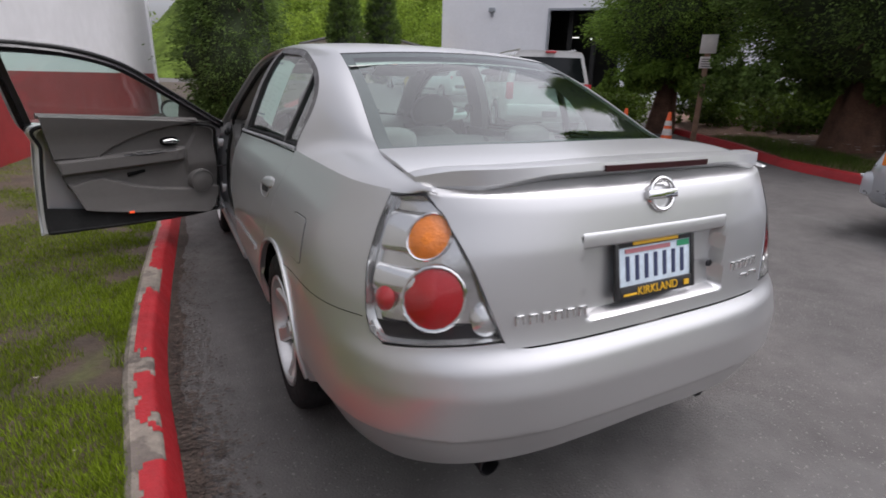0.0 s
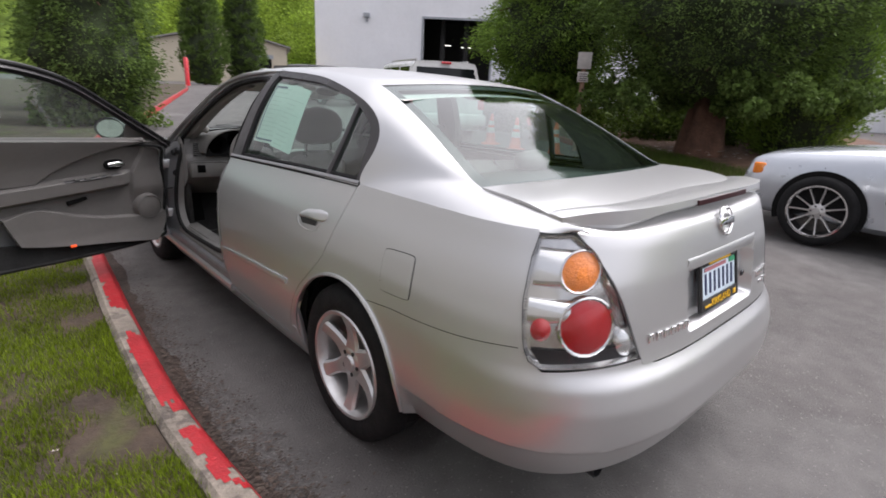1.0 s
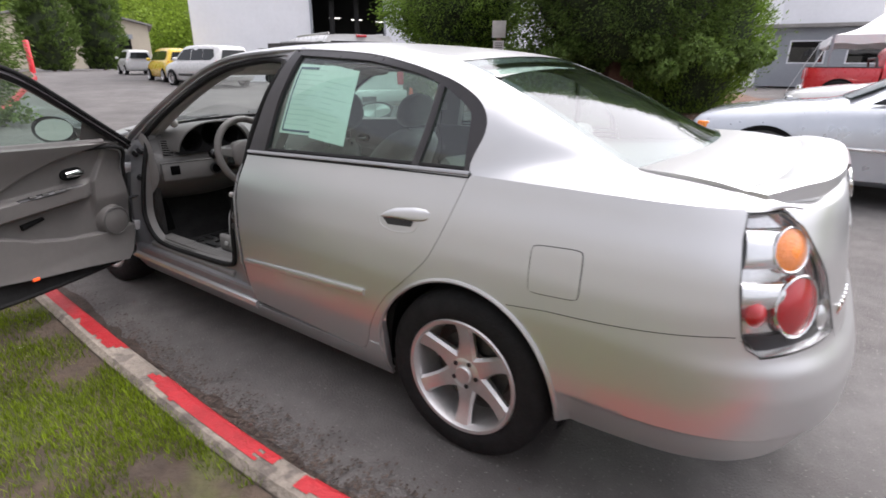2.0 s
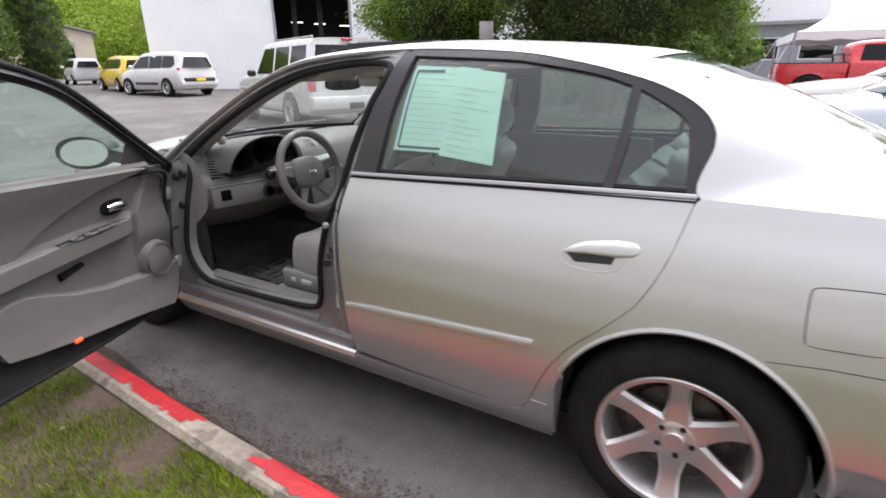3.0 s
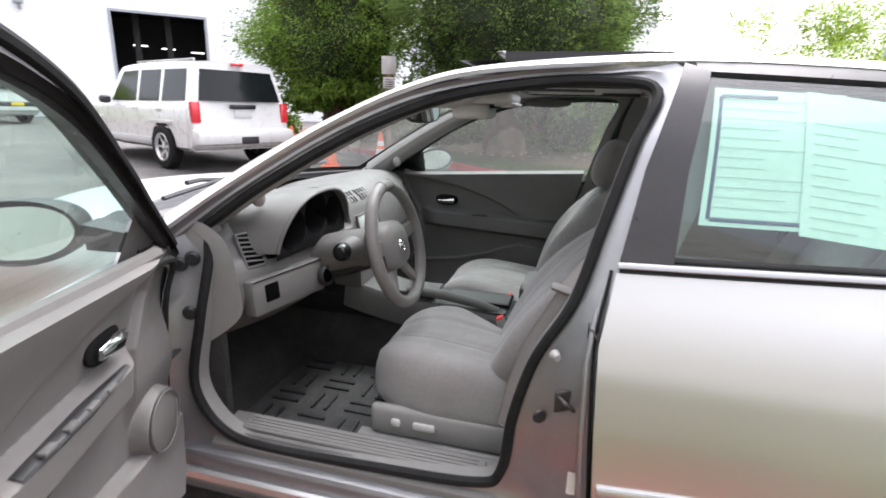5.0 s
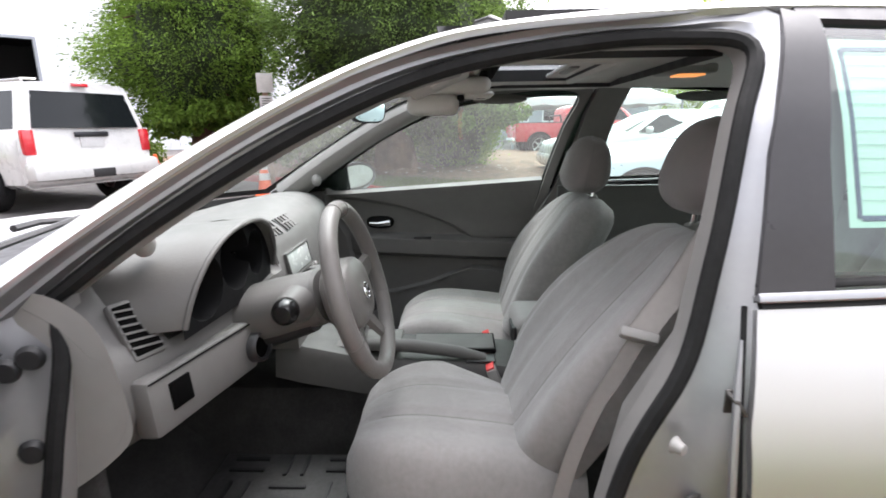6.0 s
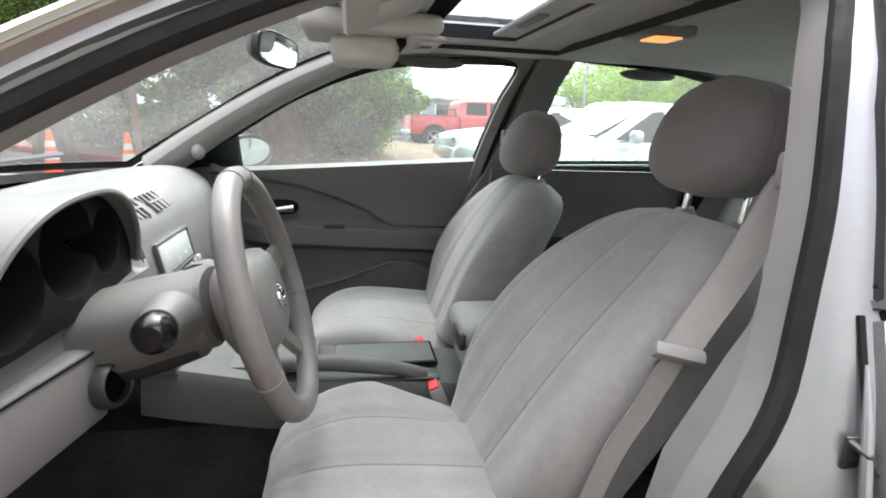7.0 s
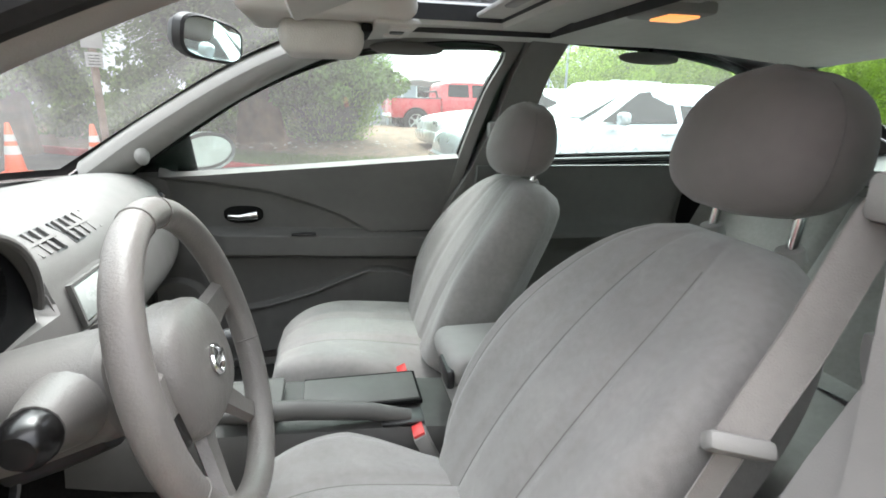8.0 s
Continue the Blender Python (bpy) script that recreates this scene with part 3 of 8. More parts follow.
def marquee():
    """White peaked tent on poles."""
    w = thing("marquee_tent", "white peaked marquee tent on slim poles", "tent", at=pose(25.4, -4.1, 0.3, 0, 0, 4))
    n, half, eave, peak = 25, 3.7, 2.15, 5.2
    t = np.linspace(-1, 1, n)
    p = np.array([[(half * u, half * v, eave + (peak - eave) * (1 - max(abs(u), abs(v))) ** 1.6) for v in t] for u in t])
    part("canopy", grid(p), M_TENT, w)
    part("valance", join(*[moved(grid(np.array([[(x, half, eave - h + (0.03 * math.sin(x * 6) if h else 0)) for h in (0, 0.3)] for x in np.linspace(-half, half, 40)])), pose(0, 0, 0, 0, 0, 90 * k)) for k in range(4)]), M_TENT, w)
    for x in (-half, half):
        for y in (-half, half):
            part("pole", tube([(x, y, -0.1), (x, y, eave)], 0.05), M_GREYWALL, w)
            part("guy_rope", tube([(x, y, eave), (x * 1.25, y * 1.25, -0.1)], 0.012, 5), M_TENT, w)
    return w


marquee()


# ---- trees ----
def leaf_cloud(n, rng, place, size, droop=0.0, flat=0.28):
    """Many small leaf sprays, each two crossed blades."""
    verts, faces = [], []
    for _ in range(n):
        c, out = place(rng)
        s = rng.uniform(*size)
        d = Vector((out[0] + rng.uniform(-0.5, 0.5), out[1] + rng.uniform(-0.5, 0.5), out[2] + rng.uniform(-0.5, 0.5) - droop)).normalized()
        side = d.cross(Vector((rng.uniform(-1, 1), rng.uniform(-1, 1), rng.uniform(-1, 1)))).normalized() * s * flat
        c = Vector(c)
        k = len(verts)
        verts += [c - side * 0.5, c + d * s * 0.5 - side, c + d * s, c + d * s * 0.5 + side]
        faces.append((k, k + 1, k + 2, k + 3))
    return [tuple(v) for v in verts], faces


def clump_place(clumps):
    def place(rng):
        c, r = clumps[rng.randrange(len(clumps))]
        d = Vector((rng.gauss(0, 1), rng.gauss(0, 1), rng.gauss(0, 1))).normalized()
        q = r * (0.55 + 0.45 * rng.random())
        return (c[0] + d.x * q, c[1] + d.y * q, c[2] + d.z * q * 0.75), d
    return place


def crown_field(shape, low, high, seed, lumps=0.22):
    """A place on the crown's uneven outer face, by height share and turn."""
    def at(u, a, share=1.0):
        q = Vector((1.6 * math.cos(a), 1.6 * math.sin(a), (high - low) * u * 0.9 + seed * 3.7))
        swell = 1 + lumps * noise.noise(q) + lumps * 0.6 * noise.noise(q * 2.3)
        r = shape(u) * swell * share
        return r * math.cos(a), r * math.sin(a), low + (high - low) * u + 0.25 * lumps * noise.noise(q * 1.4 + Vector((5, 0, 0)))
    return at


def crown_parts(t, at, mat, seed, leaves, size, up, power=0.9, flat=0.17):
    """Leaf sprays in tufts over the crown's face, and a solid dark core that paints the shade behind them."""
    rng = random.Random(seed)
    tufts = [(rng.random() ** power, rng.uniform(0, 6.283), rng.uniform(0.80, 1.10), rng.uniform(0.10, 0.30)) for _ in range(leaves // 28)]

    def place(rng):
        u, a, share, wide = tufts[rng.randrange(len(tufts))]
        x, y, z = at(u, a, share)
        d = Vector((math.cos(a) * 0.8, math.sin(a) * 0.8, up))
        g = Vector((rng.gauss(0, 1), rng.gauss(0, 1), rng.gauss(0, 0.7))) * wide * 0.6
        return (x + g.x, y + g.y, z + g.z), d
    part("crown", leaf_cloud(leaves, rng, place, size, flat=flat), mat, t, smooth=False, weld=0)
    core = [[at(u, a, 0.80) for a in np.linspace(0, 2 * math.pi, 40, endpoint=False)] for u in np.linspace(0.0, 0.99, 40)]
    part("shade_core", rings(core), M_CROWN_SHADE, t, "solid core painted dark as inner shade")


# near-black green: the crown's inner shade put into colour
M_CROWN_SHADE = material("crown_shade", (0.026, 0.038, 0.014), 0.95, 0.0, 0.5, 4.0, bump=1.0, bump_size=14)


def tree(name, label, x, y, high, trunk_r, crown_low, radius, mat, seed, leaves=9000, size=(0.1, 0.24), lean=0.0, bark=M_BARK, taper=0.75, category="tree"):
    """A tapered trunk with limbs and an uneven crown of leaf sprays gathered in tufts."""
    rng = random.Random(seed)
    t = thing(name, label, category, at=pose(x, y, ground_z(x, y)))
    line = [(lean * h / high + 0.06 * math.sin(h * 1.7 + seed), 0.05 * math.cos(h * 1.3 + seed), h) for h in np.linspace(-0.1, high * 0.92, 14)]
    loops = []
    for i, (cx, cy, h) in enumerate(line):
        r = trunk_r * (1.5 - 0.5 * min(1, i / 2)) * (1 - 0.85 * i / 13)
        loops.append([(cx + r * (1 + 0.12 * math.sin(5 * a + seed + 0.3 * i)) * math.cos(a), cy + r * (1 + 0.12 * math.sin(5 * a + seed + 0.3 * i)) * math.sin(a), h) for a in np.linspace(0, 2 * math.pi, 30, endpoint=False)])
    part("trunk", rings(loops), bark, t)
    at = crown_field(lambda u: radius * min(1.0, 0.42 + 3.4 * u) * max(1 - u, 0) ** taper + 0.05, crown_low, high, seed, 0.34)
    for k in range(9):
        u, a = rng.uniform(0.02, 0.35), k * 0.7 + rng.uniform(-0.2, 0.2)
        ex, ey, ez = at(u, a, 0.95)
        part("limb", tube([(0.02 * ex, 0.02 * ey, ez + 0.15), (0.5 * ex, 0.5 * ey, ez + 0.22), (ex, ey, ez - 0.05)], [0.07, 0.045, 0.012], 6), bark, t)
    crown_parts(t, at, mat, seed, leaves, size, -0.25)
    # loose sprays hanging under the crown
    skirt = [((rx * math.cos(a), rx * math.sin(a), crown_low + rng.uniform(-0.25, 0.25)), rng.uniform(0.12, 0.3)) for rx, a in [(radius * rng.uniform(0.15, 0.95), rng.uniform(0, 6.283)) for _ in range(70)]]
    part("lower_sprays", leaf_cloud(leaves // 8, rng, clump_place(skirt), size, droop=0.5, flat=0.4), mat, t, smooth=False, weld=0)
    return t


def columnar(name, label, x, y, high, radius, mat, seed, leaves=9000, low=0.1, size=(0.09, 0.22)):
    """Dense clipped arborvitae with upright sprays down to the ground."""
    t = thing(name, label, "tree", at=pose(x, y, ground_z(x, y)))
    part("trunk", tube([(0, 0, -0.1), (0, 0, high * 0.8)], [0.16, 0.04], 8), M_BARK, t)
    at = crown_field(lambda u: radius * min(1.0, 3.2 * (u + 0.12)) * max(1 - u, 0) ** 0.55 + 0.02, low, high, seed, 0.16)
    crown_parts(t, at, mat, seed, leaves, size, 0.7)
    return t


tree("cedar", "large dark cedar with a fluted red-brown trunk", 9.9, 3.0, 9.5, 0.36, 1.40, 2.85, M_CEDAR_DARK, 11, leaves=170000, size=(0.04, 0.11))
tree("cedar", "tall cedar behind the sign post with a dark trunk", 9.8, 7.2, 8.5, 0.24, 1.30, 1.8, M_CEDAR, 12, leaves=130000, size=(0.04, 0.11))
columnar("cedar", "broad bushy cedar reaching to the ground", 11.4, 1.7, 6.8, 1.4, M_CEDAR, 13, leaves=70000, size=(0.04, 0.11))
tree("conifer", "dark shaggy conifer beside the building", 0.6, 13.0, 7.8, 0.2, 0.15, 1.4, M_CEDAR_DARK, 14, leaves=60000, size=(0.04, 0.12), taper=1.05)
tree("conifer", "dark shaggy conifer at the lane's edge", 0.9, 17.0, 8.0, 0.2, 0.2, 1.35, M_CEDAR_DARK, 15, leaves=55000, size=(0.04, 0.12), taper=1.0)
columnar("arborvitae", "tall clipped green arborvitae", 15.8, 51.6, 11.5, 2.1, M_CEDAR_DARK, 16, leaves=26000, size=(0.12, 0.36))
columnar("arborvitae", "tall clipped arborvitae beyond the first", 20.7, 54.0, 12.5, 2.15, M_CEDAR_DARK, 17, leaves=26000, size=(0.12, 0.36))


def bush(x, y, r, seed, mat=M_BUSH):
    rng = random.Random(seed)
    t = thing("bush", "yellow-green leafy bush against the white wall", "bush", "bushes by the wall", at=pose(x, y, ground_z(x, y)))
    spots = [((rng.uniform(-1, 1) * r, rng.uniform(-1, 1) * r, rng.uniform(0.2, 1.0) * r), rng.uniform(0.25, 0.5) * r) for _ in range(26)]
    part("stems", join(*[tube([(0, 0, 0), (c[0] * 0.6, c[1] * 0.6, c[2] * 0.7), c], [0.02, 0.015, 0.006], 5) for c, _ in spots[:9]]), M_BARK, t)
    part("leaves", leaf_cloud(5200, rng, clump_place(spots), (0.05, 0.12), flat=0.4), mat, t, smooth=False, weld=0)


for i, (x, y, r) in enumerate(((10.6, 9.6, 0.85), (12.2, 7.4, 0.9), (13.4, 6.0, 0.9), (11.6, 10.6, 0.8), (14.5, 5.2, 0.8), (12.6, 4.2, 1.0), (12.9, 3.0, 1.1), (12.2, 5.6, 1.0))):
    bush(x, y, r, 30 + i)


def wooded_hill(name, label, centres, seed, count, mat, size):
    """Far woods: heaps of big leaf sprays."""
    rng = random.Random(seed)
    spots = []
    for x, y, z, r in centres:
        for _ in range(34):
            spots.append(((x + rng.gauss(0, r), y + rng.gauss(0, r), max(z + rng.gauss(0, r * 0.55), 0.5)), r * rng.uniform(0.25, 0.5)))
    ob = part(name, leaf_cloud(count, rng, clump_place(spots), size, flat=0.38), mat, smooth=False, weld=0)
    return tagged(ob, label, "woods", kind="stuff")


wooded_hill("hillside_woods", "bright green wooded hillside far behind the lot", [(22 + 9 * i, 96 - 3 * i, 5 + 2 * (i % 3), 7) for i in range(7)] + [(15 + 12 * i, 112, 15, 8) for i in range(6)], 41, 150000, M_HILL, (0.22, 0.6))
wooded_hill("lot_edge_woods", "bright green trees along the far edge of the lot", [(41 - 1.5 * i, -17 - 5 * i, 3.5 + (i % 3), 3.5) for i in range(8)] + [(50 - 2 * i, -19 - 8 * i, 8, 4) for i in range(6)], 42, 190000, M_HILL, (0.09, 0.24))


def ridge(name, label, a, b, high, deep, seed):
    """Rising wooded ground behind the far trees, with an uneven crest."""
    a, b = np.array(a, float), np.array(b, float)
    along_dir = (b - a) / np.linalg.norm(b - a)
    back = np.array((-along_dir[1], along_dir[0]))
    p = []
    for u in np.linspace(0, 1, 60):
        row = []
        for v in np.linspace(0, 1, 16):
            q = a + (b - a) * u + back * deep * v
            lump = noise.noise(Vector((q[0] * 0.12, q[1] * 0.12, seed))) + 0.5 * noise.noise(Vector((q[0] * 0.35, q[1] * 0.35, seed + v * 4)))
            row.append((q[0] + lump, q[1] + lump, -0.2 + high * math.sin(v * math.pi / 2) * (1 + 0.22 * lump) * min(1, 6 * u + 0.3, 6 * (1 - u) + 0.3)))
        p.append(row)
    return tagged(part(name, grid(np.array(p)), M_HILLBACK), label, "hill", kind="structure")


M_HILLBACK = material("hill_undergrowth", (0.11, 0.16, 0.028), 0.9, 0.0, 0.5, 0.35, bump=1.0, bump_size=1.2, spec=0.1)
ridge("hillside", "green hillside behind the far woods", (-10, 104), (100, 80), 24, 40, 2)
ridge("lot_edge_bank", "green bank behind the trees at the lot's edge", (30, -62), (45, -19), 7.5, -14, 5)

# ---- the silver sedan ----
# It stands along y with its rear axle at y = 0; its left side is towards -x.
SIDE_Z = (0.15, 0.20, 0.25, 0.35, 0.41, 0.50, 0.65, 0.78, 0.86, 0.91, 0.95, 0.98, 1.01, 1.04, 1.10, 1.20, 1.30, 1.36, 1.40, 1.45)
SIDE_X = (0.795, 0.832, 0.855, 0.882, 0.894, 0.897, 0.889, 0.872, 0.853, 0.833, 0.813, 0.798, 0.785, 0.771, 0.744, 0.695, 0.646, 0.614, 0.585, 0.53)
REAR_Z = (0.2, 0.26, 0.32, 0.385, 0.45, 0.55, 0.62, 0.66, 0.70, 0.80, 0.90, 1.0, 1.04, 1.08)
REAR_Y = (-1.03, -1.05, -1.065, -1.076, -1.084, -1.086, -1.065, -1.035, -1.025, -1.01, -0.995, -0.97, -0.955, -0.90)
FINE = np.linspace(0.1, 1.5, 281)


def softened(zs, vs, passes=14):
    v = np.interp(FINE, zs, vs)
    for _ in range(passes):
        v[1:-1] = 0.25 * v[:-2] + 0.5 * v[1:-1] + 0.25 * v[2:]
    return v


SIDE, REAR = softened(SIDE_Z, SIDE_X), softened(REAR_Z, REAR_Y, 6)
Y0, YF, POW = -0.30, 2.95, 3.5
SQUARE = POW / 2.85


def bent(t, k=SQUARE):
    """Moves a turn round the tail's corner outwards from its middle."""
    return math.atan(math.tan(min(max(t, 0.0), math.pi / 2 - 1e-6)) ** k)


def half_width(z):
    return np.interp(z, FINE, SIDE)


def tail(z):
    return np.interp(z, FINE, REAR)


def hull(s, z, off=0.0):
    """The car's skin on its left: s is the place along the side (y), bending round the tail below -0.30 to its middle at -1.30, and round the nose above 2.95."""
    a = half_width(z) - off + 0.04 * math.exp(-((s - 1.2) / 0.55) ** 2) * np.interp(z, (0.5, 0.8, 1.02, 1.25, 1.45), (0, 0.4, 0.55, 1.0, 0.8))
    if s >= Y0 and s <= YF:
        return (-a, s, z)
    if s < Y0:
        t = bent(min((Y0 - s), 1.0) * math.pi / 2)
        return (-a * max(math.cos(t), 0) ** (2 / POW), Y0 + (tail(z) + off - Y0) * math.sin(t) ** (2 / POW), z)
    t = min(s - YF, 1.0) * math.pi / 2
    nose = 3.70 + 0.06 * math.sin(min(max((z - 0.2) / 0.5, 0), 1) * math.pi) - off
    return (-a * max(math.cos(t), 0) ** 0.7, YF + (nose - YF) * math.sin(t) ** 0.7, z)


def tail_y(x, z):
    """How far back the tail reaches at a place across."""
    a = half_width(z)
    return Y0 + (tail(z) - Y0) * max(1 - (abs(x) / a) ** POW, 0) ** (1 / POW)


def skin(sz, off=0.0):
    return np.array([[hull(s, z, off) for s, z in row] for row in sz])


def panel(p, thick=0.0):
    """A piece of bodywork that looks out from the car's middle."""
    p = np.array(p, float)
    y = p[..., 1].mean()
    return grid(p, thick, away=(0.0, min(max(y, 0.0), 2.9), 0.65))


def side_patch(low, high, left, right, n, m, off=0.0, thick=0.015):
    return panel(skin(coons(low, high, left, right, n, m), off), thick)


def ribbon(points, width, off=-0.004, n=40, thick=0.008, smooth=True):
    """A narrow strip laid along the skin."""
    p = catmull(points, n) if smooth else even(points, n)
    t = np.gradient(p, axis=0)
    t /= np.linalg.norm(t, axis=1, keepdims=True)
    side = np.stack([-t[:, 1], t[:, 0]], 1)
    w = np.full(n, width) if np.isscalar(width) else np.interp(np.linspace(0, 1, n), np.linspace(0, 1, len(width)), width)
    rows = [p + side * (w * k)[:, None] for k in (0.5, 0.3, -0.3, -0.5)]
    pts = np.array([skin(r[None], off + (0.002 if i in (0, 3) else 0))[0] for i, r in enumerate(rows)])
    return panel(pts, thick)


sedan = thing("sedan", "silver four-door sedan with rear spoiler, its driver's door open", "car")

ARCH_R, ARCH_Y, ARCH_Z = 0.374, 0.024, 0.318


def arch(y):
    return ARCH_Z + math.sqrt(max(ARCH_R ** 2 - (y - ARCH_Y) ** 2, 0))


DOOR_REAR = [(0.530, 0.262), (0.496, 0.278), (0.466, 0.33), (0.438, 0.408), (0.397, 0.492), (0.344, 0.566), (0.266, 0.640), (0.208, 0.698), (0.170, 0.742), (0.144, 0.79), (0.123, 0.835), (0.100, 0.90), (0.083, 0.966), (0.068, 1.032)]
DOOR_FRONT = [(1.218, 0.285), (1.232, 0.45), (1.246, 0.64), (1.255, 0.84), (1.232, 0.99)]
GAP = 0.0012

# rail between the door frames and the roof: outer curve on the side, inner curve at the glass
RAIL_OUT = catmull([(2.46, 0.945), (2.25, 1.10), (2.0, 1.26), (1.77, 1.37), (1.55, 1.42), (1.12, 1.44), (0.72, 1.424), (0.49, 1.392), (0.30, 1.349), (0.19, 1.314), (0.105, 1.270), (0.058, 1.22), (0.047, 1.165), (0.056, 1.035), (-0.2, 1.035), (-0.45, 1.035), (-0.61, 1.03), (-0.70, 1.030), (-0.762, 1.036)], 109)
RAIL_IN = catmull([(-0.735, 2.50, 0.985), (-0.68, 2.28, 1.12), (-0.61, 2.02, 1.275), (-0.555, 1.78, 1.385), (-0.525, 1.55, 1.435), (-0.505, 1.12, 1.462), (-0.50, 0.72, 1.447), (-0.505, 0.46, 1.425), (-0.527, 0.27, 1.393), (-0.55, 0.07, 1.32), (-0.575, -0.10, 1.245), (-0.60, -0.25, 1.172), (-0.618, -0.36, 1.117), (-0.628, -0.43, 1.092), (-0.645, -0.50, 1.085), (-0.66, -0.60, 1.08), (-0.665, -0.70, 1.068), (-0.660, -0.78, 1.058), (-0.652, -0.86, 1.044)], 109)


def rail():
    rows = []
    for (s, z), q in zip(RAIL_OUT, RAIL_IN):
        e = np.array(hull(s, z))
        mid = (e + q) / 2 + np.array((-0.35, 0, 0.9)) * 0.10 * np.linalg.norm(e - q)
        rows.append([(1 - v) ** 2 * e + 2 * v * (1 - v) * mid + v * v * q for v in np.linspace(0, 1, 9)])
    return panel(np.array(rows), 0.012)


LAMP_OUT = [(-0.722, 0.672), (-0.688, 0.69), (-0.671, 0.73), (-0.655, 0.85), (-0.652, 0.97), (-0.662, 1.022)]


def quarter():
    """Rear wing with its wheel arch, below the rail."""
    top = {}
    cols = []
    edge = np.array(DOOR_REAR)[::-1]
    for s in np.r_[np.linspace(0.526, 0.392, 14), np.linspace(0.386, -0.355, 64), np.linspace(-0.365, -0.605, 14)]:
        hi = np.interp(s + 0.002, edge[:, 0], edge[:, 1]) - GAP if s > 0.066 else 1.035
        crease = 0.662 + (-0.15 - s) * 0.115
        lo = 0.18 if s > 0.385 else (arch(s) if s > -0.15 else crease)
        col = []
        for v in np.linspace(0, 1, 26):
            z = lo + (hi - lo) * v
            end = np.interp(z, [q[1] for q in LAMP_OUT], [q[0] for q in LAMP_OUT]) + 0.001
            col.append(hull(s if s > -0.36 else -0.355 + (s + 0.355) / -0.25 * (end + 0.355), z))
        cols.append(col)
    return panel(np.array(cols), 0.02)


def along(y, z):
    """Place along the skin of a point at y on the side or just round the tail's corner."""
    return y if y > Y0 else Y0 - bent(math.asin(((y - Y0) / (tail(z) - Y0)) ** (POW / 2)), 1 / SQUARE) / (math.pi / 2)


def arch_lip(y_shift, low):
    """Rolled edge of a wheel arch."""
    a = np.linspace(-0.05, math.pi + 0.02, 46)
    pts = [(y_shift + ARCH_Y + ARCH_R * math.cos(t), max(ARCH_Z + ARCH_R * math.sin(t), low)) for t in a]
    pts = [hull(along(y, z), z, -0.001) for y, z in pts]
    return tube(pts, 0.008, 6)


wing = join(rail(), quarter(), arch_lip(0, 0.2))
part("rear_wing", wing, M_PAINT, sedan, weld=0.0015)
part("rear_wing", mirrored(wing), M_PAINT, sedan, weld=0.0015)

# rear doors
shell = side_patch([(0.530, 0.262), (0.60, 0.262), (1.22, 0.285)], [(0.068, 1.032), (1.232, 0.995)], DOOR_REAR, DOOR_FRONT, 46, 40)


